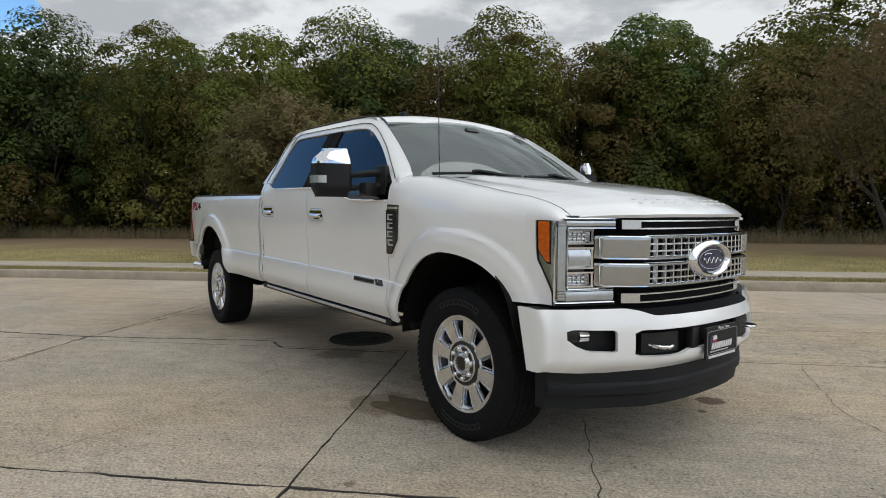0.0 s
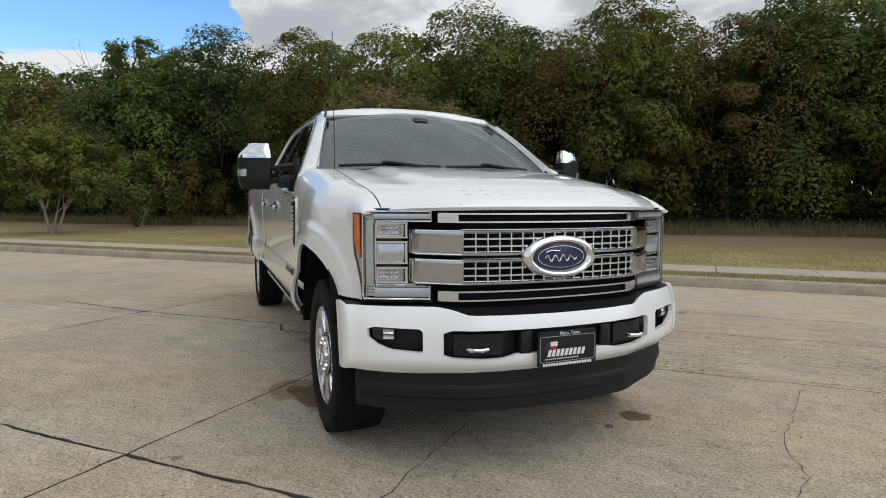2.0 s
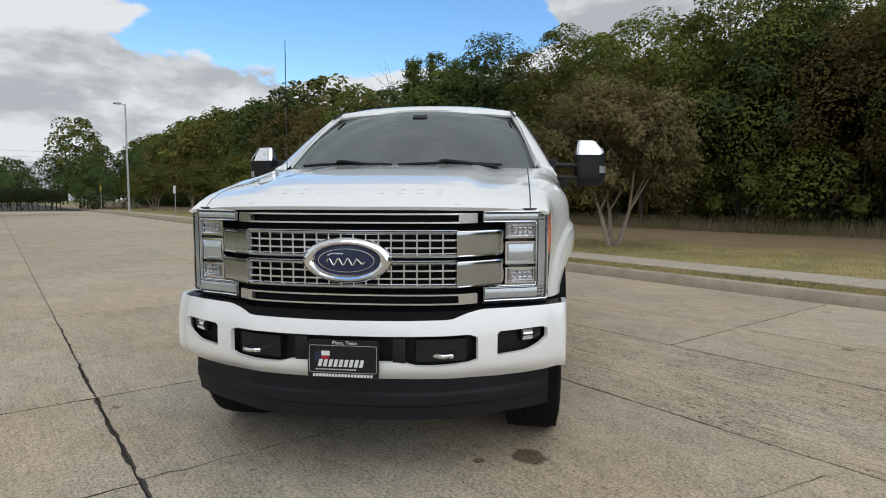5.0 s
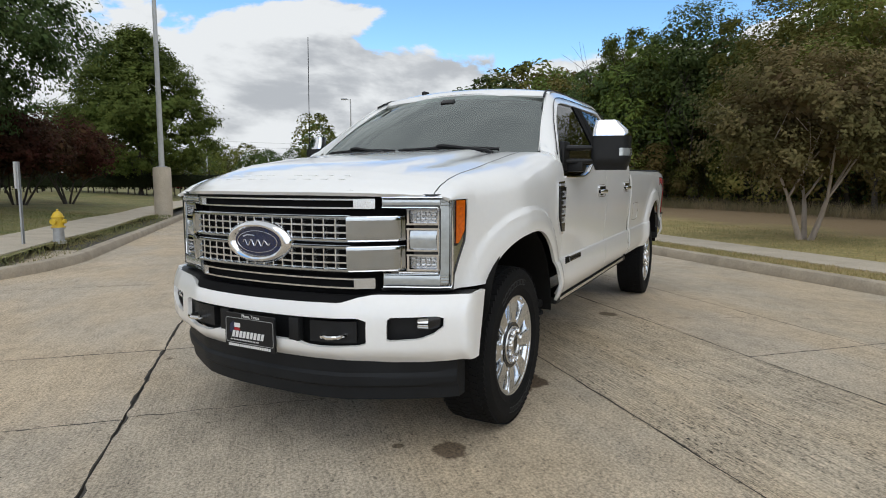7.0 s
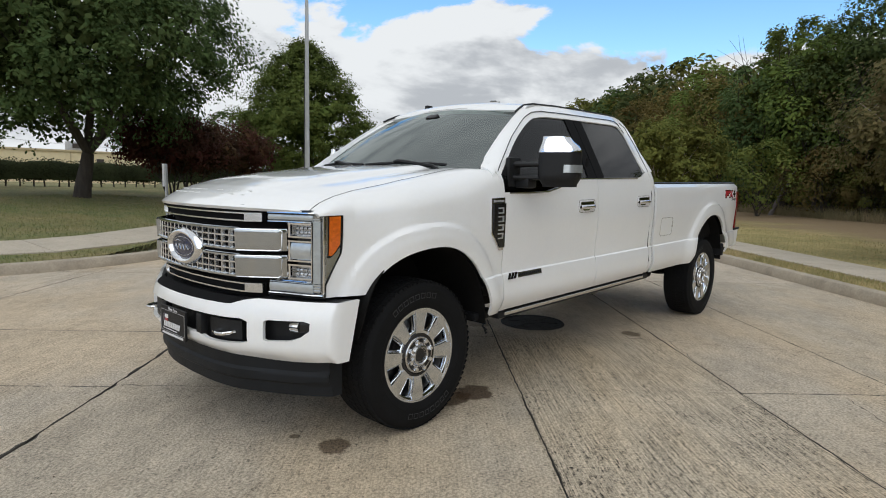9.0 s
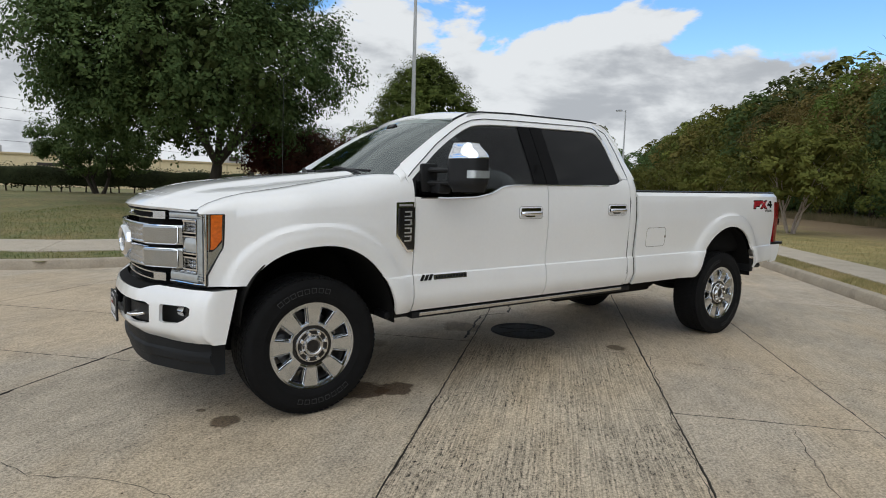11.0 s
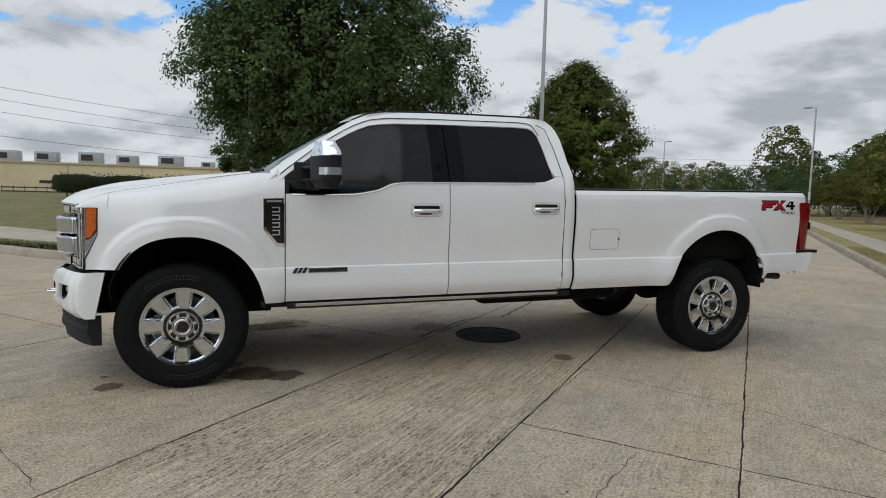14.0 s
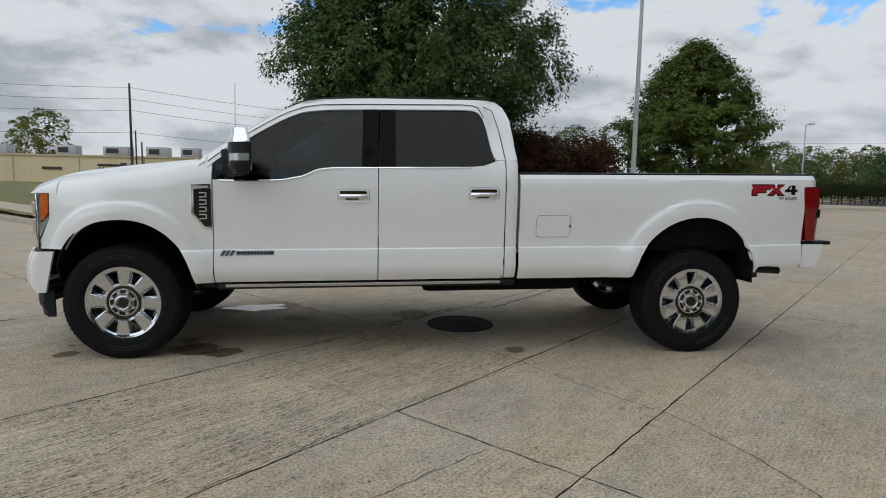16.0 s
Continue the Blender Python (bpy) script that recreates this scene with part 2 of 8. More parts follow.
def sheet(bm, P, solid, t, out):
    """Like shell(), but with openings: only the cells (i, j) for which solid() holds are built."""
    n = np.cross(np.gradient(P, axis=0), np.gradient(P, axis=1))
    n /= np.maximum(np.linalg.norm(n, axis=2, keepdims=True), 1e-9)
    flip = np.sign((n * np.asarray(out, float)).sum(axis=2).mean()) or 1.0
    Q = P - n * flip * t
    a, b = P.shape[:2]
    have = {(i, j) for i in range(a - 1) for j in range(b - 1) if solid(i, j)}
    made = {}

    def vert(i, j, back):
        if (i, j, back) not in made:
            made[i, j, back] = bm.verts.new((Q if back else P)[i, j])
        return made[i, j, back]
    for i, j in have:
        ring = ((i, j), (i + 1, j), (i + 1, j + 1), (i, j + 1))
        for back in (0, 1):
            bm.faces.new([vert(p, q, back) for p, q in (ring[::-1] if back else ring)])
        for side, (p, q) in (((i, j - 1), ring[:2]), ((i + 1, j), ring[1:3]), ((i, j + 1), ring[2:]), ((i - 1, j), (ring[3], ring[0]))):
            if side not in have:
                bm.faces.new((vert(*p, 0), vert(*q, 0), vert(*q, 1), vert(*p, 1)))
    return bm


def grid(us, vs, fn):
    return np.array([[fn(u, v) for v in vs] for u in us], float)


def box(bm, c, s, m=None, bevel=0.0, seg=2):
    """A box with its centre at c and sides s, its edges rounded by bevel."""
    made = bmesh.ops.create_cube(bm, size=1.0)["verts"]
    bmesh.ops.scale(bm, vec=s, verts=made)
    if bevel:
        edges = list({e for v in made for e in v.link_edges})
        r = bmesh.ops.bevel(bm, geom=edges, offset=bevel, segments=seg, profile=0.6, affect="EDGES")
        made = list({v for f in r["faces"] for v in f.verts} | {v for v in made if v.is_valid})
    mt = Matrix.Translation(c) @ (m.to_4x4() if m is not None else Matrix())
    bmesh.ops.transform(bm, matrix=mt, verts=made)
    return made


def tube(bm, pts, r, seg=8, close=True):
    """A round bar along the points; r is one radius or one for each point."""
    pts = [Vector(p) for p in pts]
    rs = r if isinstance(r, (list, tuple)) else [r] * len(pts)
    rings = []
    side = None
    for i, p in enumerate(pts):
        d = (pts[min(i + 1, len(pts) - 1)] - pts[max(i - 1, 0)]).normalized()
        if side is None:
            side = d.orthogonal().normalized()
        side = (side - d * side.dot(d)).normalized()
        up = d.cross(side)
        rings.append([bm.verts.new(p + rs[i] * (math.cos(2 * math.pi * k / seg) * side + math.sin(2 * math.pi * k / seg) * up)) for k in range(seg)])
    for a, b in zip(rings, rings[1:]):
        for k in range(seg):
            bm.faces.new((a[k], a[(k + 1) % seg], b[(k + 1) % seg], b[k]))
    if close:
        bm.faces.new(rings[0][::-1])
        bm.faces.new(rings[-1])
    return bm


def lathe(bm, profile, seg=48, mat_index=0):
    """Turns a profile of (radius, y) round the y axis."""
    rings = [[bm.verts.new((r * math.cos(2 * math.pi * k / seg), y, r * math.sin(2 * math.pi * k / seg))) for k in range(seg)] for r, y in profile]
    for a, b in zip(rings, rings[1:]):
        for k in range(seg):
            bm.faces.new((a[k], a[(k + 1) % seg], b[(k + 1) % seg], b[k])).material_index = mat_index
    return rings


def prism(bm, poly, place, depth):
    """A plate with the outline poly, put in the world by place(a, b, d), from d = 0 to d = depth."""
    lo = [bm.verts.new(place(a, b, 0.0)) for a, b in poly]
    hi = [bm.verts.new(place(a, b, depth)) for a, b in poly]
    bm.faces.new(hi)
    bm.faces.new(lo[::-1])
    for k in range(len(poly)):
        n = (k + 1) % len(poly)
        bm.faces.new((lo[k], lo[n], hi[n], hi[k]))
    return bm


def smooth(a, b, x):
    t = min(1.0, max(0.0, (x - a) / (b - a)))
    return t * t * (3 - 2 * t)


def curve(points):
    """Straight interpolation through (x, value) pairs, rounded a little."""
    xs, ys = zip(*sorted(points))
    return lambda x: float(np.interp(x, xs, ys))


def rounded(x0, x1, z0, z1, r, n=4):
    """The outline of a rectangle with round corners."""
    out = []
    for cx, cz, a0 in ((x1 - r, z1 - r, 0), (x0 + r, z1 - r, 90), (x0 + r, z0 + r, 180), (x1 - r, z0 + r, 270)):
        for k in range(n + 1):
            a = radians(a0 + 90 * k / n)
            out.append((cx + r * math.cos(a), cz + r * math.sin(a)))
    return out

# ---- the ground ----
AX = radians(44.5)    # the road runs along u; v points across it, to the woods
CA, SA = math.cos(AX), math.sin(AX)


def W(u, v, z=0.0):
    """A place given along and across the road."""
    return (u * CA - v * SA, u * SA + v * CA, z)


KERB_FAR, KERB_NEAR, SIDE_U, CORNER = 6.43, -3.50, -3.00, 5.0
STAINS = [(0.50, 0.80, 0.10, 0.75), (0.57, 0.55, 0.03, 0.7), (-3.03, 0.82, 0.10, 0.7), (-0.80, -1.00, 0.26, 0.45), (-0.42, -0.86, 0.20, 0.4), (-0.45, 0.70, 0.20, 0.85), (-0.68, 0.80, 0.15, 0.85),
          (-0.30, 0.42, 0.10, 0.5), (0.12, -1.75, 0.03, 0.5), (-2.05, 3.60, 0.06, 0.5), (-2.25, -0.55, 0.22, 0.45), (-1.1, -0.4, 0.15, 0.35), (1.4, 2.6, 0.05, 0.35), (-3.9, 4.3, 0.07, 0.3)]


def concrete(name, base):
    """Weathered concrete: broad blotches, grain and pits, broom lines where a strip was laid rough, and the oil spots at their places."""
    m = material(name, base, 0.86, vary=0.13, scale=0.9, fine=0.08, per=("object", 0.05, 0.002), spec=0.3)
    nt = m.node_tree
    nd, lk = nt.nodes, nt.links
    bs = nd["Principled BSDF"]
    geo = nd.new("ShaderNodeNewGeometry")
    colour = bs.inputs["Base Color"].links[0].from_socket
    turn = nd.new("ShaderNodeMapping")
    turn.inputs["Rotation"].default_value = (0, 0, -AX)
    lk.new(geo.outputs["Position"], turn.inputs[0])

    def noise_at(src, stretch, scale, detail=4.0, rough=0.6):
        mp = nd.new("ShaderNodeMapping")
        mp.inputs["Scale"].default_value = stretch
        lk.new(src, mp.inputs[0])
        n = nd.new("ShaderNodeTexNoise")
        n.inputs["Scale"].default_value, n.inputs["Detail"].default_value, n.inputs["Roughness"].default_value = scale, detail, rough
        lk.new(mp.outputs[0], n.inputs["Vector"])
        return n.outputs["Fac"]

    def span(v, a, b, lo=0.0, hi=1.0):
        r = nd.new("ShaderNodeMapRange")
        r.interpolation_type = "SMOOTHSTEP"
        for key, x in (("From Min", a), ("From Max", b), ("To Min", lo), ("To Max", hi)):
            r.inputs[key].default_value = x
        lk.new(v, r.inputs["Value"])
        return r.outputs[0]

    def calc(op, *args):
        q = nd.new("ShaderNodeMath")
        q.operation = op
        for k, x in enumerate(args):
            if isinstance(x, (int, float)):
                q.inputs[k].default_value = x
            else:
                lk.new(x, q.inputs[k])
        return q.outputs[0]
    uv = nd.new("ShaderNodeSeparateXYZ")
    lk.new(turn.outputs[0], uv.inputs[0])
    wander = noise_at(turn.outputs[0], (1, 1, 1), 2.6, 5.0)
    v_w = calc("MULTIPLY_ADD", wander, 0.16, uv.outputs[1])
    u_w = calc("MULTIPLY_ADD", wander, 1.2, uv.outputs[0])
    # the strip that was laid rough, between two joints
    zone = calc("MULTIPLY", calc("MULTIPLY", span(uv.outputs[1], 1.32, 1.35), span(v_w, 2.94, 3.06, 1.0, 0.0)), span(u_w, -1.2, -0.7))
    side = calc("MULTIPLY", calc("MULTIPLY", span(uv.outputs[1], 2.90, 2.93), span(v_w, 4.0, 4.3, 1.0, 0.0)), span(u_w, 0.2, 2.0, 0.0, 0.45))
    rough = calc("MAXIMUM", calc("MAXIMUM", zone, side), 0.32)
    lines = span(noise_at(turn.outputs[0], (1.6, 90, 1), 1.0, 3.0), 0.36, 0.64, -0.26, 0.16)
    patch = span(noise_at(turn.outputs[0], (1, 1.6, 1), 1.3, 3.0), 0.36, 0.62, 0.25, 1.0)
    pits = calc("MULTIPLY", span(noise_at(turn.outputs[0], (16, 62, 1), 1.0, 3.0, 0.65), 0.52, 0.60, 0.0, -0.52), patch)
    broom = calc("MULTIPLY", calc("ADD", lines, pits), rough)
    holes = span(noise_at(geo.outputs["Position"], (1, 1, 1), 26.0, 4.0), 0.33, 0.42, -0.32, 0.0)
    grit = span(noise_at(geo.outputs["Position"], (1, 1, 1), 62.0, 3.0, 0.7), 0.36, 0.64, -0.27, 0.25)
    mottle = span(noise_at(turn.outputs[0], (0.6, 1, 1), 6.0, 6.0, 0.7), 0.34, 0.66, -0.09, 0.08)
    tone = calc("ADD", calc("ADD", calc("ADD", broom, holes), calc("ADD", grit, mottle)), 1.0)
    fac = None
    warp = noise_at(geo.outputs["Position"], (1, 1, 1), 7.0)
    for x, y, rad, dark in STAINS:
        d = nd.new("ShaderNodeVectorMath")
        d.operation = "DISTANCE"
        lk.new(geo.outputs["Position"], d.inputs[0])
        d.inputs[1].default_value = (x, y, 0)
        edge = span(calc("MULTIPLY_ADD", warp, rad * 1.6, d.outputs["Value"]), rad * 1.55, rad * 1.85, 1.0 - dark, 1.0)
        fac = edge if fac is None else calc("MULTIPLY", fac, edge)
    oil = nd.new("ShaderNodeMix")
    oil.data_type = "RGBA"
    oil.inputs["A"].default_value = (0.13, 0.085, 0.05, 1)
    oil.inputs["B"].default_value = (1, 1, 1, 1)
    lk.new(fac, oil.inputs["Factor"])
    warm = nd.new("ShaderNodeMix")
    warm.data_type = "RGBA"
    warm.inputs["A"].default_value = (1, 1, 1, 1)
    warm.inputs["B"].default_value = (1.03, 1.02, 0.985, 1)
    lk.new(zone, warm.inputs["Factor"])
    rust = nd.new("ShaderNodeMix")
    rust.data_type = "RGBA"
    rust.inputs["A"].default_value = (1.05, 1.0, 0.93, 1)
    rust.inputs["B"].default_value = (0.985, 1.0, 1.03, 1)
    lk.new(span(noise_at(turn.outputs[0], (0.5, 1, 1), 0.55, 3.0), 0.38, 0.60), rust.inputs["Factor"])
    for src in (tone, warm.outputs["Result"], rust.outputs["Result"], oil.outputs["Result"]):
        mul = nd.new("ShaderNodeMix")
        mul.data_type, mul.blend_type = "RGBA", "MULTIPLY"
        mul.inputs["Factor"].default_value = 1.0
        lk.new(colour, mul.inputs["A"])
        lk.new(src, mul.inputs["B"])
        colour = mul.outputs["Result"]
    lk.new(colour, bs.inputs["Base Color"])
    bump = nd.new("ShaderNodeBump")
    bump.inputs["Strength"].default_value, bump.inputs["Distance"].default_value = 0.6, 0.008
    lk.new(tone, bump.inputs["Height"])
    lk.new(bump.outputs[0], bs.inputs["Normal"])
    return m


CONCRETE = concrete("road_concrete", (0.502, 0.425, 0.324))
JOINT = material("joint_filler", (0.062, 0.054, 0.044), 0.9, vary=0.3, scale=9)
KERBMAT = material("kerb_concrete", (0.38, 0.325, 0.25), 0.88, vary=0.22, scale=2.5, fine=0.12, bump=0.35, bscale=70)
WALKMAT = material("pavement_concrete", (0.46, 0.40, 0.315), 0.88, vary=0.12, scale=2.0, fine=0.10, bump=0.25, bscale=80)
GRASSGROUND = material("lawn_soil", (0.120, 0.135, 0.042), 0.95, second=(0.215, 0.175, 0.072), scale=0.8, fine=0.35, bump=0.8, bscale=40)


def verge_material():
    """Dry verge: yellow-green by the kerb, brown leaf litter towards the wood, much darker from the first trees on,
    with a ragged border.
    """
    m = material("verge_grass", (0.37, 0.295, 0.120), 0.95, second=(0.21, 0.185, 0.062), scale=0.9, fine=0.35, bump=0.8, bscale=40)
    nt = m.node_tree
    nd, lk = nt.nodes, nt.links
    bs = nd["Principled BSDF"]
    geo = nd.new("ShaderNodeNewGeometry")
    green = bs.inputs["Base Color"].links[0].from_socket
    dot = nd.new("ShaderNodeVectorMath")
    dot.operation = "DOT_PRODUCT"
    lk.new(geo.outputs["Position"], dot.inputs[0])
    dot.inputs[1].default_value = (-SA, CA, 0)
    n = nd.new("ShaderNodeTexNoise")
    n.inputs["Scale"].default_value, n.inputs["Detail"].default_value = 0.35, 6.0
    lk.new(geo.outputs["Position"], n.inputs["Vector"])
    ad = nd.new("ShaderNodeMath")
    ad.operation = "MULTIPLY_ADD"
    lk.new(n.outputs["Fac"], ad.inputs[0])
    ad.inputs[1].default_value = 7.0
    lk.new(dot.outputs["Value"], ad.inputs[2])
    r = nd.new("ShaderNodeMapRange")
    r.inputs["From Min"].default_value, r.inputs["From Max"].default_value = 14.2, 17.5
    lk.new(ad.outputs[0], r.inputs["Value"])
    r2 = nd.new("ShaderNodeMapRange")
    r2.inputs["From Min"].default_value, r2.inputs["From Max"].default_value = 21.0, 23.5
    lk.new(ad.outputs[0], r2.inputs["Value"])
    mix = nd.new("ShaderNodeMix")
    mix.data_type = "RGBA"
    lk.new(r.outputs[0], mix.inputs["Factor"])
    lk.new(green, mix.inputs["A"])
    mix.inputs["B"].default_value = (0.215, 0.150, 0.080, 1)
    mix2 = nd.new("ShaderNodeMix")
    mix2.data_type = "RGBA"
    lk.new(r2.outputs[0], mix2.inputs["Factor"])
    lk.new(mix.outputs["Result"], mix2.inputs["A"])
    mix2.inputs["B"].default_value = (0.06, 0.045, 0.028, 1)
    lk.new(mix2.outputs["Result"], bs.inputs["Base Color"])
    return m


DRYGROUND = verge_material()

bm = bmesh.new()
box(bm, (0, 0, -0.60), (1600, 1600, 0.5))
tagged(part("ground", bm, GRASSGROUND, angle=0), "wide flat ground of short grass under everything", "ground", kind="structure")
bm = bmesh.new()
bmesh.ops.create_cube(bm, size=1.0)
bmesh.ops.transform(bm, matrix=Matrix(((CA * 260, -SA * 70, 0, W(-70, -23)[0]), (SA * 260, CA * 70, 0, W(-70, -23)[1]), (0, 0, 0.2, -0.116), (0, 0, 0, 1))), verts=bm.verts[:])
road = tagged(part("road", bm, JOINT, angle=0), "pale concrete road of large jointed slabs", "road", kind="structure")
U_LINES = [-4.79 + 4.83 * k for k in range(-14, 6)]
V_LINES = [-46, -40, -34, -28, -22, -17, -12.4, -8.2, -4.1, -1.40, 1.36, 2.91, 4.11, KERB_FAR + 0.02]


def slab(u0, u1, v0, v1):
    bm = bmesh.new()
    g, c = 0.0016, 0.0024
    near = -8 < u0 < 6 and -9 < v0
    nu = int((u1 - u0) / 0.055) if near else max(1, int((u1 - u0) / 0.8))
    chip = random.Random(int(u0 * 10) * 97 + int(v0 * 10))
    ring = []
    for inset, z in ((g, -0.016), (g, -c), (g + c, 0.0)):
        pts = []
        a0, a1, b0, b1 = u0 + inset, u1 - inset, v0 + inset, v1 - inset
        per = [(a0 + (a1 - a0) * k / nu, b0) for k in range(nu)] + [(a1, b0 + (b1 - b0) * k / nu) for k in range(nu)] + [(a1 - (a1 - a0) * k / nu, b1) for k in range(nu)] + [(a0, b1 - (b1 - b0) * k / nu) for k in range(nu)]
        for k, (a, b) in enumerate(per):
            j = 0.0018 * math.sin(a * 7.1 + b * 5.3) + 0.0016 * math.sin(a * 17 + b * 23) + 0.0016 * math.sin(a * 39 + b * 31)
            pts.append([a + j, b + j, z])
        ring.append(pts)
    # crumbled edges: small chips bitten out of the upper rim
    if near:
        n = len(ring[0])
        mid = ((u0 + u1) / 2, (v0 + v1) / 2)
        k = 0
        while k < n:
            wide = chip.choice((1, 1, 2, 3, 5))
            bite = chip.random() ** 3 * 0.007
            for q in range(k, min(k + wide, n)):
                for row, share in ((1, 0.55), (2, 1.0)):
                    p = ring[row][q]
                    # one joint is badly worn
                    if abs(p[1] + 1.40) < 0.03:
                        share *= 3.0
                    p[0] += bite * share * (1 if p[0] < u0 + 0.02 else -1 if p[0] > u1 - 0.02 else 0)
                    p[1] += bite * share * (1 if p[1] < v0 + 0.02 else -1 if p[1] > v1 - 0.02 else 0)
            k += wide
    ring = [[bm.verts.new(W(*p)) for p in pts] for pts in ring]
    m = len(ring[0])
    for r0, r1 in zip(ring, ring[1:]):
        for k in range(m):
            bm.faces.new((r0[k], r0[(k + 1) % m], r1[(k + 1) % m], r1[k])).material_index = 1
    bm.faces.new(ring[-1])
    return part("slab", bm, [CONCRETE, JOINT], road, angle=0)


for u0, u1 in zip(U_LINES, U_LINES[1:]):
    for v0, v1 in zip(V_LINES, V_LINES[1:]):
        if v1 < -4.0 and u1 < -6:
            continue
        if v0 == 1.36 and u0 < -6:
            slab(u0, u1, 1.36, 4.11)
            continue
        if v0 == 2.91 and u0 < -6:
            continue
        if v0 in (-1.40, -4.1) and abs(u0 + 4.79) < 0.1:
            slab(u0, -1.42, v0, v1)
            slab(-1.42, u1 if v0 < -2 else u1 + 4.83, v0, v1)
            continue
        if v0 == 1.36 and abs(u0 + 4.79) < 0.1:
            slab(u0, u1 + 4.83, v0, v1)
            continue
        if v0 in (-1.40, 1.36) and abs(u0 - 0.04) < 0.1:
            continue
        slab(u0, u1, v0, v1)


# kerbs: a real step with a rounded nose
def kerb(name, path, side, label):
    """path: places along the kerb's foot; side: +1 if the raised ground lies to its left."""
    bm = bmesh.new()
    prof = [(0.0, -0.05), (0.0, 0.02), (0.012, 0.10), (0.035, 0.14), (0.07, 0.152), (0.17, 0.152), (0.18, 0.14), (0.18, -0.05)]
    rows = []
    for i, p in enumerate(path):
        a, b = Vector(path[max(i - 1, 0)]), Vector(path[min(i + 1, len(path) - 1)])
        d = (b - a).normalized()
        n = Vector((-d.y, d.x, 0)) * side
        rows.append([bm.verts.new(Vector(p) + n * o + Vector((0, 0, z))) for o, z in prof])
    for r0, r1 in zip(rows, rows[1:]):
        for k in range(len(prof) - 1):
            bm.faces.new((r0[k], r0[k + 1], r1[k + 1], r1[k]))
    return tagged(part(name, bm, KERBMAT, angle=40), label, "kerb", kind="structure")


far_path = [W(u, KERB_FAR) for u in np.arange(-160, 72, 1.205)]
kerb("kerb_far", far_path, 1, "worn grey concrete kerb along the road")
corner = [W(u, KERB_NEAR) for u in np.arange(-160, SIDE_U - CORNER, 2.0)]
corner += [W(SIDE_U - CORNER + CORNER * math.sin(radians(a)), KERB_NEAR - CORNER + CORNER * math.cos(radians(a))) for a in range(0, 91, 6)]
corner += [W(SIDE_U, v) for v in np.arange(KERB_NEAR - CORNER - 1, -80, -2.0)]
kerb("kerb_near", corner, -1, "pale concrete kerb curving round the corner")


def inside(u, v):
    """How far a place lies behind the near kerb."""
    a, b = KERB_NEAR - v, SIDE_U - u
    if a < CORNER and b < CORNER:
        return CORNER - math.hypot(CORNER - a, CORNER - b)
    return min(a, b)


def lawn_z(u, v):
    if v > 0:
        d = v - KERB_FAR
        return 0.145 + 0.012 * max(d - 2.5, 0) + 0.02 * math.sin(u * 0.3) * smooth(3, 8, d)
    d = inside(u, v)
    return 0.145 + min(0.62, 0.075 * max(0.0, d - 1.2)) * (1 - 0.8 * smooth(-45, -75, u)) + 0.02 * math.sin(u * 0.7 + v)


def lawn(name, us, vs, keep, mat, label):
    bm = bmesh.new()
    vv = {}
    for i, u in enumerate(us):
        for j, v in enumerate(vs):
            vv[i, j] = bm.verts.new(W(u, v, lawn_z(u, v)))
    for i in range(len(us) - 1):
        for j in range(len(vs) - 1):
            if keep((us[i] + us[i + 1]) / 2, (vs[j] + vs[j + 1]) / 2):
                bm.faces.new((vv[i, j], vv[i + 1, j], vv[i + 1, j + 1], vv[i, j + 1]))
    for v in [v for v in bm.verts if not v.link_faces]:
        bm.verts.remove(v)
    return tagged(part(name, bm, mat, angle=60), label, "lawn", kind="structure")


us = np.arange(-160, 74, 2.0)
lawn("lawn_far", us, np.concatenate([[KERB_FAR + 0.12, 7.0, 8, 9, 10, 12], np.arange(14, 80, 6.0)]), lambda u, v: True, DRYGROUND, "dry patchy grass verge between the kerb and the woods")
us = np.concatenate([np.arange(-160, -30, 5.0), np.arange(-30, -3.5, 0.25)])
vs = np.concatenate([np.arange(-120, -30, 5.0), np.arange(-30, -4.3, 0.25)])
lawn("lawn_near", us, vs, lambda u, v: inside(u, v) > 0.10, GRASSGROUND, "mown green lawn rising from the kerb")


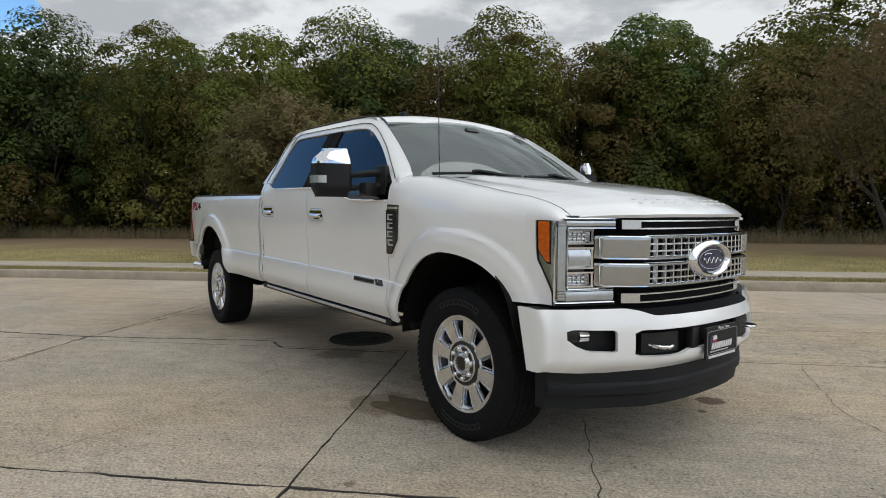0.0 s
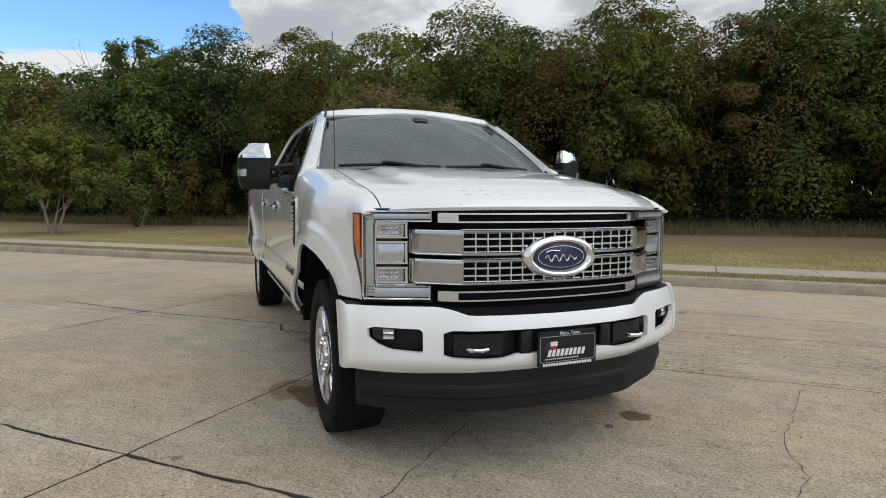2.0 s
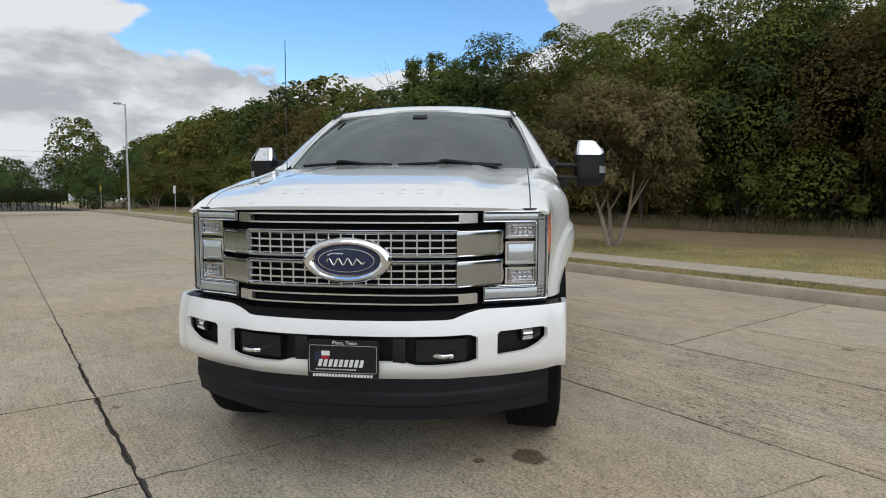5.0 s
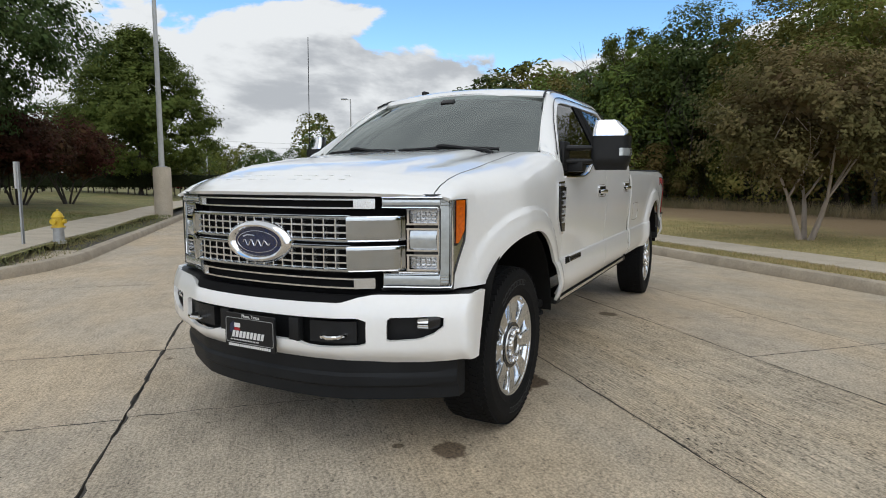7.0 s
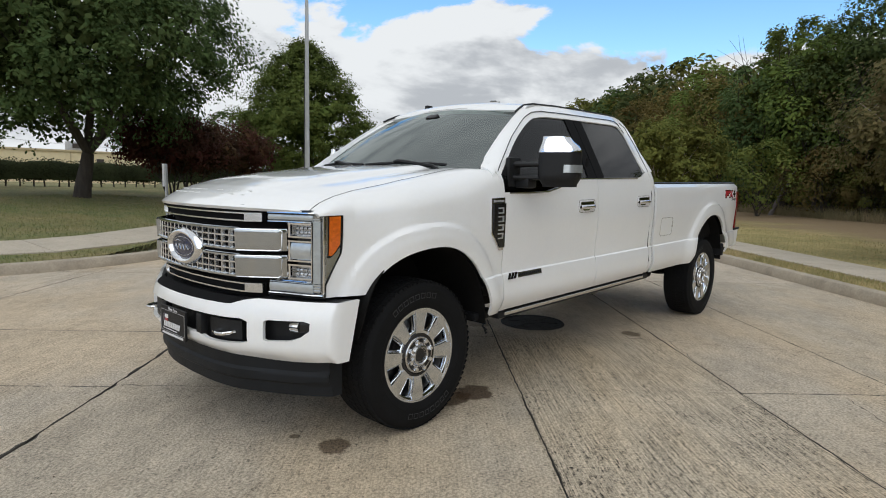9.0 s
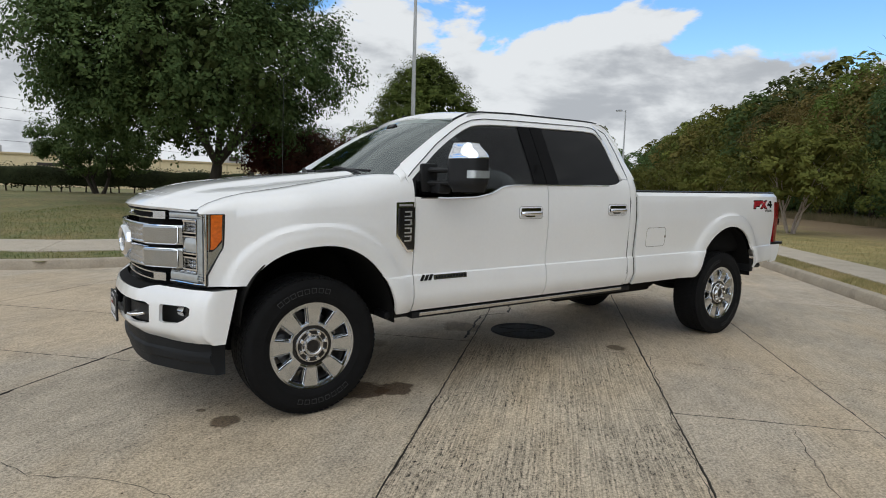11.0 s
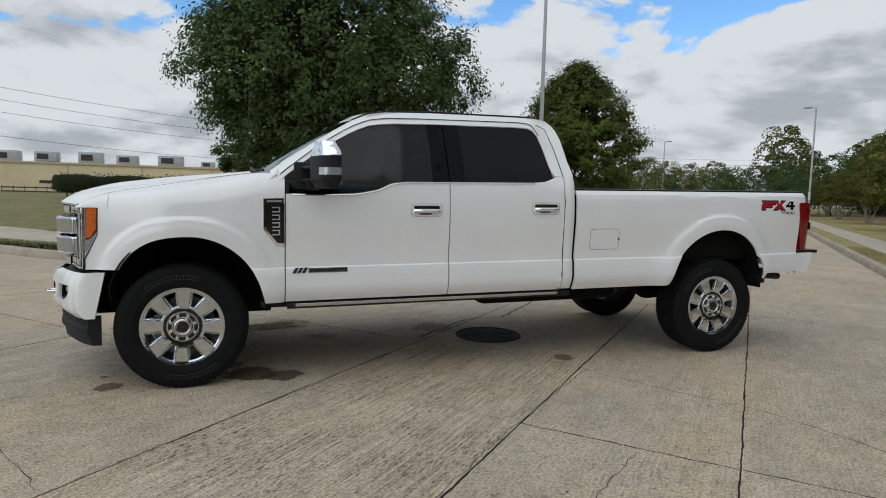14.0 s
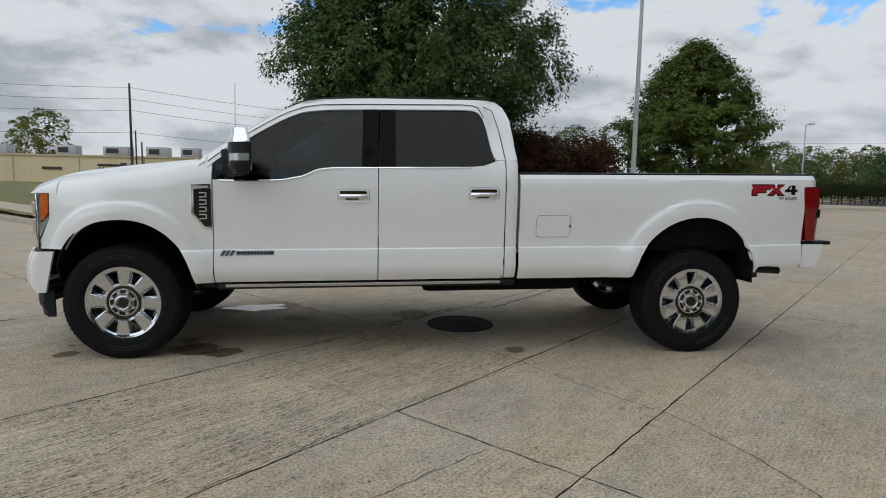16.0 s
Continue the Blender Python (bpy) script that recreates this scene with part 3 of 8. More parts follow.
def walkway(name, path, label, width=1.2, piece=1.5):
    """Paving slabs along a path of (u, v), lying on the lawn."""
    bm = bmesh.new()
    root = None
    pts = [Vector((u, v)) for u, v in path]
    lens = [0.0]
    for a, b in zip(pts, pts[1:]):
        lens.append(lens[-1] + (b - a).length)

    def along(s):
        s = min(max(s, 0), lens[-1] - 1e-6)
        k = max(i for i in range(len(pts) - 1) if lens[i] <= s)
        f = (s - lens[k]) / (lens[k + 1] - lens[k])
        d = (pts[k + 1] - pts[k]).normalized()
        return pts[k].lerp(pts[k + 1], f), Vector((-d.y, d.x))
    base = bmesh.new()
    n = int(lens[-1] / piece)
    rows = []
    for k in range(n + 1):
        p, q = along(k * piece)
        rows.append([base.verts.new(W(*(p + q * w), lawn_z(*(p + q * w)) + 0.004)) for w in (-width / 2, width / 2)])
    for a, b in zip(rows, rows[1:]):
        base.faces.new((a[0], b[0], b[1], a[1]))
    root = tagged(part(name, base, JOINT, angle=0), label, "pavement", kind="structure")
    for k in range(n):
        bm = bmesh.new()
        g = 0.008
        ring = []
        for z in (0.0, 0.022):
            ring.append([])
            for s0, w in ((k * piece + g, -1), ((k + 1) * piece - g, -1), ((k + 1) * piece - g, 1), (k * piece + g, 1)):
                p, q = along(s0)
                c = p + q * w * width / 2
                ring[-1].append(bm.verts.new(W(*c, lawn_z(*c) + z)))
        bm.faces.new(ring[1])
        for j in range(4):
            bm.faces.new((ring[0][j], ring[0][(j + 1) % 4], ring[1][(j + 1) % 4], ring[1][j]))
        part("paving_slab", bm, WALKMAT, root, angle=0)
    return root


walkway("pavement_far", [(-120, 7.72), (30, 7.72)], "narrow concrete footpath through dry grass", width=1.08)
arc = [(SIDE_U - CORNER + 3.3 * math.sin(radians(a)), KERB_NEAR - CORNER + 3.3 * math.cos(radians(a))) for a in range(0, 91, 10)]
walkway("pavement_near", [(-90, KERB_NEAR - 1.7)] + arc + [(SIDE_U - 1.7, -60)], "concrete footpath following the kerb", width=1.2)


# iron manhole cover let into the slabs
IRON = material("cast_iron", (0.028, 0.026, 0.024), 0.85, metal=0.0, vary=0.3, scale=20, bump=0.3, bscale=60)
mh = thing("manhole_cover", "round dark cast-iron manhole cover set in the concrete", "manhole cover", matrix=pose(-2.69, -0.10, 0))
bm = bmesh.new()
tube(bm, [(0, 0, -0.01), (0, 0, 0.004)], 0.325, 40)
part("frame", bm, IRON, mh, angle=30)
bm = bmesh.new()
tube(bm, [(0, 0, 0.004), (0, 0, 0.009)], 0.29, 40)
lid = part("lid", bm, IRON, mh, angle=30)
bm = bmesh.new()
for k in range(6):
    a = radians(60 * k)
    box(bm, (0.16 * math.cos(a), 0.16 * math.sin(a), 0.012), (0.19, 0.03, 0.010), Matrix.Rotation(a, 3, "Z"), 0.002, 1)
part("rib", bm, IRON, lid, angle=30)
bm = bmesh.new()
for r in (0.075, 0.27, 0.308):
    ring = [[bm.verts.new((q * math.cos(2 * math.pi * k / 40), q * math.sin(2 * math.pi * k / 40), z)) for k in range(40)] for q, z in ((r - 0.010, 0.004), (r - 0.007, 0.014), (r + 0.007, 0.014), (r + 0.010, 0.004))]
    for a, b in zip(ring, ring[1:]):
        for k in range(40):
            bm.faces.new((a[k], a[(k + 1) % 40], b[(k + 1) % 40], b[k]))
part("raised_ring", bm, IRON, lid, angle=30)

# cracks that wander over the slabs
CRACK = material("crack", (0.07, 0.06, 0.05), 0.95, vary=0.3, scale=20)


def crack(pts, wide=0.007):
    bm = bmesh.new()
    r = random.Random(len(pts) + int(pts[0][0] * 100))
    line = []
    for (u0, v0), (u1, v1) in zip(pts, pts[1:]):
        n = max(3, int(math.hypot(u1 - u0, v1 - v0) / 0.06))
        for k in range(n):
            t = k / n
            line.append((u0 + (u1 - u0) * t + r.uniform(-0.014, 0.014), v0 + (v1 - v0) * t + r.uniform(-0.014, 0.014)))
    line.append(pts[-1])
    prev = None
    for i, (u, v) in enumerate(line):
        w = wide * (0.35 + 0.9 * r.random()) * (1 if 0 < i < len(line) - 1 else 0.1)
        d = (line[min(i + 1, len(line) - 1)][0] - line[max(i - 1, 0)][0], line[min(i + 1, len(line) - 1)][1] - line[max(i - 1, 0)][1])
        L = math.hypot(*d) or 1
        cur = [bm.verts.new(W(u - d[1] / L * w * q, v + d[0] / L * w * q, 0.0015)) for q in (-0.5, 0.5)]
        if prev:
            bm.faces.new((prev[0], cur[0], cur[1], prev[1]))
        prev = cur
    part("crack", bm, CRACK, road, angle=0)


crack([(-1.51, 1.99), (-1.37, 2.86), (-1.21, 3.27), (-1.04, 4.08), (-0.98, 4.30), (-0.74, 4.69), (-0.47, 5.04), (-0.1, 5.7)])
crack([(-1.57, 1.94), (-1.46, 2.88), (-1.34, 3.11), (-1.1, 3.7)], 0.004)
crack([(2.6, 2.99), (1.35, 2.905), (0.57, 2.885), (0.13, 2.89), (-0.36, 2.91), (-1.4, 2.97)], 0.006)
crack([(1.95, 1.36), (1.75, 0.44), (1.68, 0.10), (1.74, -0.30), (1.5, -1.2)], 0.005)
crack([(-2.72, 1.38), (-2.70, 1.15), (-2.35, 0.6), (-2.5, -0.4), (-2.9, -1.3)], 0.004)
crack([(0.04, 1.36), (0.0, 2.1), (0.05, 2.91)], 0.0035)
crack([(0.01, -1.40), (0.01, -0.9), (0.02, -0.25)], 0.008)
# drawn extra wide: the joint's shadow and its dark edge stain in one colour
crack([(-6.4, 1.62), (-5.89, 1.59), (-4.82, 1.51), (-3.8, 1.55), (-2.86, 1.60)], 0.032)
crack([(-2.84, 1.58), (-2.62, 1.30), (-2.06, 1.30), (-1.49, 1.28)], 0.026)
crack([(-4.73, 0.42), (-4.80, 1.48), (-4.71, 2.29), (-4.60, 3.39)], 0.020)
crack([(-4.7, 5.2), (-4.2, 4.7), (-3.6, 4.55)], 0.004)
crack([(0.1, 3.6), (0.9, 3.5), (2.0, 3.55), (3.4, 3.45)], 0.005)
crack([(-6.1, -2.2), (-7.5, -2.6), (-8.6, -2.4)], 0.006)

# a puddle of clear water under the engine
WATER = material("puddle_water", (0.20, 0.155, 0.105), 0.04, spec=0.55, vary=0.2, scale=9)
bm = bmesh.new()
ring = [(0.30 * (1 + 0.22 * math.sin(3 * a + 1) + 0.12 * math.sin(7 * a)) * math.cos(a), 0.16 * (1 + 0.2 * math.sin(2 * a) + 0.14 * math.sin(5 * a)) * math.sin(a)) for a in np.linspace(0, 2 * math.pi, 49)[:-1]]
bm.faces.new([bm.verts.new((-0.62 + a, -0.92 + b, 0.0025)) for a, b in ring])
tagged(part("puddle", bm, WATER, angle=0), "small clear puddle on the concrete under the pickup", "puddle", kind="stuff")

# grit and bits of leaf lying about on the slabs
GRIT = material("grit", (0.10, 0.075, 0.05), 0.9, vary=0.3, scale=30, per=("island", 0.5, 0.02))
bm = bmesh.new()
gr = random.Random(5)
for k in range(170):
    u, v = gr.uniform(-5.5, 4.5), gr.uniform(-3.8, 5.9)
    a, w, h = gr.uniform(0, 6.28), gr.uniform(0.003, 0.011), gr.uniform(0.002, 0.006)
    c = Vector(W(u, v, 0.0015))
    rim = [bm.verts.new(c + Vector((math.cos(a + q) * w * (1 if j % 2 else 0.6), math.sin(a + q) * w * 0.7, -0.001))) for j, q in enumerate((0, 1.3, 2.5, 3.8, 5.1))]
    tip = bm.verts.new(c + Vector((0, 0, h)))
    for j in range(5):
        bm.faces.new((rim[j], rim[(j + 1) % 5], tip))
tagged(part("road_grit", bm, GRIT, angle=0), "scattered grit and leaf crumbs on the concrete", "grit", kind="stuff")

# ---- the pickup truck: nose towards +x, hub of the front wheels over the origin ----
RAKE = 0.0165        # the body stands higher at the back
WB = 4.47            # wheelbase
truck = thing("pickup_truck", "white crew-cab pickup truck with chrome grille, parked on concrete", "pickup truck", matrix=pose(0, -0.018, 0))


def bpart(name, bm, mat, parent=None, label="", angle=35.0):
    """A part of the body, set to the body's rake."""
    for v in bm.verts:
        v.co.z -= RAKE * v.co.x
    return part(name, bm, mat, parent or truck, label, angle)


def arch_value(x, z, cx, af, ar, b, zc, nf, nr):
    """1 on the edge of a wheel arch, more outside it."""
    dx = x - cx
    a, n = (af, nf) if dx > 0 else (ar, nr)
    dz = max(z - zc, 0.0)
    return (abs(dx / a) ** n + (dz / b) ** n) ** (1 / n)


FRONT_ARCH = (-0.045, 0.495, 0.50, 0.555, 0.50, 2.5, 2.0)
REAR_ARCH = (-WB + 0.02, 0.535, 0.515, 0.565, 0.49, 2.0, 2.1)


def arch_top(x, cx, af, ar, b, zc, nf, nr):
    dx = x - cx
    a, n = (af, nf) if dx > 0 else (ar, nr)
    q = 1 - abs(dx / a) ** n
    return zc + b * max(q, 0.0) ** (1 / n)


SIDE = curve([(0.50, 0.940), (0.58, 0.972), (0.61, 0.990), (0.64, 1.004), (0.67, 1.012), (0.70, 1.014), (0.785, 1.008), (0.820, 1.002), (0.830, 0.992), (0.86, 0.990), (1.0, 1.000), (1.15, 1.010), (1.30, 1.004), (1.44, 0.985)])


def levels(lo, hi, n=9):
    """Heights from lo to hi that keep the body's crease as a line of its own."""
    cuts = [lo, 0.785, 0.820, 0.830, hi]
    for i in range(1, 4):
        cuts[i] = min(max(cuts[i], cuts[i - 1] + 0.0006), hi - 0.01)
    out = [lo + (cuts[1] - lo) * k / 7 for k in range(7)] + [cuts[1], (cuts[1] + cuts[2]) / 2, cuts[2], cuts[3]]
    return out + [cuts[3] + (hi - cuts[3]) * k / n for k in range(1, n + 1)]


def side_y(x, z):
    """Half the body's width at a place on its side."""
    y = SIDE(z) if z <= 1.44 else 0.985 - 0.47 * (z - 1.44) - 0.10 * max(z - 1.80, 0.0)
    for arch in (FRONT_ARCH, REAR_ARCH):
        v = arch_value(x, z, *arch)
        if v < 1.5:
            y += 0.006 * smooth(1.45, 1.25, v) + 0.021 * smooth(1.255, 1.195, v) + 0.010 * smooth(1.195, 1.08, v)
    if x > 0.05:
        y -= 0.135 * math.sin(math.pi / 2 * min((x - 0.05) / 0.65, 1.0)) ** 1.5
    if x < -5.0:
        y -= 0.035 * ((-x - 5.0) / 0.45) ** 2
    return y + 0.018 - 0.016 * smooth(1.46, 1.85, z)


NOSE = curve([(0, 0.912), (0.2, 0.902), (0.35, 0.882), (0.48, 0.850), (0.58, 0.800), (0.68, 0.735), (0.78, 0.675), (0.84, 0.635), (0.90, 0.58), (1.0, 0.48)])
BARLINE = curve([(0, 0.905), (0.2, 0.897), (0.35, 0.880), (0.483, 0.850), (0.56, 0.800), (0.62, 0.752), (0.70, 0.690)])
LAMPLINE = curve([(0.50, 0.790), (0.59, 0.742), (0.68, 0.700), (0.76, 0.672), (0.83, 0.645), (0.885, 0.608), (0.92, 0.58)])
BUMPERLINE = curve([(0, 0.960), (0.16, 0.957), (0.30, 0.945), (0.45, 0.915), (0.575, 0.858), (0.66, 0.818), (0.77, 0.768), (0.885, 0.702), (0.94, 0.655), (1.0, 0.60)])


def front_x(y):
    """The nose in plan: how far the hood's lip reaches forward at y."""
    return NOSE(abs(y))


HOODLINE = curve([(-0.62, 1.505), (-0.47, 1.505), (-0.26, 1.488), (0.153, 1.453), (0.56, 1.402), (0.70, 1.375), (0.80, 1.345), (0.86, 1.315), (0.90, 1.285), (0.93, 1.258)])
SHOULDER = 0.803      # where hood and fender meet
GAP = 0.004


LAMP_REAR = curve([(0.80, 0.604), (0.905, 0.596), (1.06, 0.512), (1.26, 0.506)])


def hood_edge_z(x):
    """Height of the hood along its seam with the fender."""
    lip = front_x(SHOULDER) - 0.018
    t = min(max((lip - x) / (lip + 0.50), 0.0), 1.0)
    return HOODLINE(x + (0.925 - front_x(SHOULDER)) * (1 - t) * 0.9) - 0.040 + 0.030 * smooth(0.2, -0.5, x)


def fender_top(x, k, s, z0=None):
    """The rounded upper edge of the fender: k 0 on the side, 1 at the hood's seam."""
    ze = hood_edge_z(x)
    zs = min(ze - 0.16, 1.235) if z0 is None else z0
    ys = side_y(x, zs)
    inner = min(SHOULDER, ys - 0.012)
    a = radians(90 * k)
    square = smooth(-0.20, -0.62, x)
    return (x, s * (inner + (ys - inner) * math.cos(a) ** (0.8 - 0.45 * square)), zs + (ze - zs) * math.sin(a) ** (0.9 - 0.15 * square))


def fender(s):
    bm = bmesh.new()
    cx = FRONT_ARCH[0]
    xs = [0.4495] + [cx + 0.494 * math.cos(radians(a)) for a in range(4, 180, 4)] + [-0.546, -0.56, -0.60, -0.64, -0.672]
    ks = np.linspace(0, 1, 10)
    rows = []
    for x in xs:
        if x < cx - 0.4985:
            lo = 0.578
        else:
            lo = max(arch_top(x, *FRONT_ARCH), 0.578 if x < cx else 0.835)
        zs = min(hood_edge_z(x) - 0.16, 1.235)
        rows.append([(x, s * side_y(x, z), z) for z in levels(lo, zs, 16)] + [fender_top(x, k, s) for k in ks[1:]])
    shell(bm, rows, 0.018, (0, s, 0.6))
    # the nose of the fender, cut to the headlamp, and the brow above the lamp
    shell(bm, grid(np.linspace(0, 1, 8), np.linspace(0.835, 1.2455, 16), lambda k, z: (0.4495 + (LAMP_REAR(z) - 0.4495) * k, s * side_y(0.4495 + (LAMP_REAR(z) - 0.4495) * k, z), z)), 0.018, (0.2, s, 0))
    shell(bm, grid(np.linspace(0.4495, 0.642, 12), ks, lambda x, k: fender_top(x, k, s, 1.2455 + 0.0 * x - 0.0105 * smooth(0.52, 0.4495, x))), 0.018, (0.2, s, 0.6))
    ob = bpart("fender", bm, PAINT, angle=28)
    arch_lining(s, FRONT_ARCH)
    return ob


def arch_lining(s, arch):
    cx, af, ar, b, zc, nf, nr = arch
    bm = bmesh.new()
    xs = [cx + (af * 0.985 if c > 0 else ar * 1.02) * c for c in [math.cos(radians(a)) for a in range(0, 181, 6)]]
    rows = []
    for x in xs:
        z = arch_top(cx + (x - cx) / 1.0201, *arch) + 0.010
        rows.append([(x, s * y, z) for y in (0.992, 0.90, 0.75, 0.60, 0.46)])
    rows = [[(p[0], p[1] * 0.95, 0.60) for p in rows[0]]] + rows + [[(p[0], p[1] * 0.97, 0.52) for p in rows[-1]]]
    shell(bm, rows, 0.008, (0, 0, 1))
    box(bm, (cx, s * 0.455, 0.78), (1.10, 0.02, 0.72))
    bpart("wheel_arch_liner", bm, UNDER)


def hood():
    bm = bmesh.new()
    ys = np.linspace(-SHOULDER + GAP, SHOULDER - GAP, 41)
    ts = np.concatenate([np.linspace(0, 0.18, 16), np.linspace(0.2, 1, 17)])

    def at(t, y):
        lip = front_x(y) - 0.018
        x = lip + (-0.50 - lip + 0.10 * (1 - (y / SHOULDER) ** 2)) * t
        z = HOODLINE(x + (0.925 - front_x(y)) * (1 - t) * 0.9)
        fall = -(0.040 - 0.030 * smooth(0.2, -0.5, x)) * (abs(y) / SHOULDER) ** 3.0
        dome = 0.016 * smooth(0.56, 0.48, abs(y)) * smooth(0.03, 0.35, t)
        valley = -0.010 * smooth(0.10, 0.0, abs(abs(y) - 0.60)) * smooth(0.1, 0.5, t)
        return (x, y, z + fall + dome + valley)
    shell(bm, grid(ts, ys, at), 0.02, (0.2, 0, 1))
    ob = bpart("hood", bm, PAINT)
    for sg in (-1, 1):
        bm = bmesh.new()
        tube(bm, [(x, sg * SHOULDER, hood_edge_z(x) - 0.001) for x in np.linspace(0.635, -0.50, 40)], 0.0026, 5)
        bpart("hood_seam", bm, GLOSSBLACK, ob)
    # raised lettering across the nose, as plain low bars
    bm = bmesh.new()
    for k in range(10):
        if k == 5:
            continue
        y = -0.400 + k * 0.0865
        lip = front_x(y) - 0.018
        span = lip + 0.50 - 0.10 * (1 - (y / SHOULDER) ** 2)
        for back in (0.085, 0.130):
            p0, p1 = at(back / span, y), at((back + 0.012) / span, y)
            tilt = math.atan2(p1[2] - p0[2], p0[0] - p1[0])
            box(bm, ((p0[0] + p1[0]) / 2, y, (p0[2] + p1[2]) / 2 + 0.0004), (0.010, 0.056, 0.0030), Matrix.Rotation(tilt, 3, "Y"), 0.002, 1)
    bpart("raised_lettering", bm, PAINT, ob)["kind"] = "stuff"
    return ob


def door(s, x0, x1, name):
    """A door's panel from the sill to the glass, with its handle."""
    bm = bmesh.new()
    xs = np.linspace(x0, x1, 18)
    low = 0.58

    shell(bm, [[(x, s * side_y(x, z), z) for z in levels(low, BELT(x), 9)] for x in xs], 0.03, (0, s, 0))
    ob = bpart(name, bm, PAINT, angle=28)
    return ob


BELT = curve([(-0.60, 1.348), (-0.94, 1.343), (-1.18, 1.350), (-1.33, 1.378), (-1.44, 1.428), (-1.55, 1.440), (-2.60, 1.448), (-2.72, 1.460), (-2.80, 1.50), (-2.99, 1.50)])
GLASSTOP = curve([(-0.60, 1.40), (-0.688, 1.478), (-0.934, 1.668), (-1.10, 1.772), (-1.20, 1.825), (-1.31, 1.868), (-1.45, 1.888), (-1.754, 1.896), (-2.55, 1.905), (-2.66, 1.897), (-2.705, 1.86), (-2.735, 1.74), (-2.765, 1.575), (-2.79, 1.50)])
ROOFEDGE = curve([(-0.50, 1.452), (-0.60, 1.527), (-0.935, 1.757), (-1.10, 1.858), (-1.20, 1.914), (-1.31, 1.960), (-1.45, 1.984), (-1.784, 1.998), (-2.62, 1.999), (-2.76, 1.993), (-2.83, 1.977), (-2.893, 1.925), (-2.930, 1.82), (-2.953, 1.66), (-2.965, 1.50)])


def roof_edge_y(x):
    z = ROOFEDGE(x)
    return side_y(x, z) - 0.035 - 0.040 * smooth(-1.25, -0.6, x)


def cab(s):
    """The frame over the doors: pillar, roof rail and the cab's rear corner."""
    bm = bmesh.new()
    xs = [-0.575, -0.60, -0.62, -0.635, -0.66, -0.69, -0.75, -0.82, -0.9, -0.98, -1.06, -1.14, -1.22, -1.30, -1.38, -1.5, -1.65, -1.8, -1.95, -2.1, -2.25, -2.4, -2.5, -2.58, -2.64, -2.68, -2.71, -2.735, -2.75, -2.765, -2.78, -2.80, -2.83, -2.86, -2.885, -2.91, -2.93, -2.945, -2.955, -2.962]

    def at(x, k):
        hi = ROOFEDGE(x)
        lo = max(GLASSTOP(x), BELT(x) - 0.0) + 0.004
        if x > -0.63:
            lo = hi - 0.06
        z = lo + (hi - lo) * k
        y = side_y(x, z) + (roof_edge_y(x) - side_y(x, z)) * k ** 3
        return (x, s * y, z)
    shell(bm, grid(xs, [0, .12, .25, .4, .55, .7, .82, .9, .96, 1], at), 0.03, (0, s, 0.5))
    ob = bpart("cab_frame", bm, PAINT)
    # the strip of the cab behind the rear door
    bm = bmesh.new()

    shell(bm, [[(x, s * (side_y(x, z) - 0.012 * smooth(-2.93, -2.965, x)), z) for z in levels(0.585, BELT(x) + 0.004, 9)] for x in np.linspace(-2.874, -2.965, 6)], 0.03, (0, s, 0))
    bpart("cab_corner", bm, PAINT, angle=28)
    # dark line of the door frame above the glass
    bm = bmesh.new()
    for dz, wide in ((0.045, 0.005),):
        fx = [x for x in np.linspace(-0.64, -2.72, 50)]
        tube(bm, [(x, s * (side_y(x, GLASSTOP(x) + dz) + 0.001), GLASSTOP(x) + dz) for x in fx], 0.0035, 5)
    tube(bm, [(x, s * (side_y(x, z) + 0.001), z) for x, z in [(-2.72, 1.935), (-2.79, 1.90), (-2.832, 1.74), (-2.866, 1.52), (-2.872, 1.30), (-2.873, 0.86), (-2.862, 0.70), (-2.85, 0.585)]], 0.0035, 5)
    bpart("door_seal", bm, GLOSSBLACK)
    return ob


def side_glass(s, x0, x1, mat, name):
    bm = bmesh.new()

    def at(x, k):
        lo = BELT(x) - 0.004
        hi = max(GLASSTOP(x) + 0.006, lo + 0.004)
        z = lo + (hi - lo) * k
        return (x, s * (side_y(x, z) - 0.014), z)
    shell(bm, grid(np.linspace(x0, x1, 40), np.linspace(0, 1, 8), at), 0.005, (0, s, 0.4))
    return bpart(name, bm, mat)


def windscreen_at(t, y):
    """From the cowl (t 0) to the roof (t 1)."""
    x0 = -0.43 - 0.20 * (abs(y) / 0.82) ** 2.2
    x1 = -1.20 - 0.10 * (abs(y) / 0.70) ** 2.4
    z0 = 1.492
    z1 = 1.968 - 0.024 * (abs(y) / 0.70) ** 2
    half0, half1 = 0.872, 0.698
    yy = y / 0.845 * (half0 + (half1 - half0) * t)
    bow = 0.022 * math.sin(math.pi * t)
    return (x0 + (x1 - x0) * t + bow, yy, z0 + (z1 - z0) * t + bow)


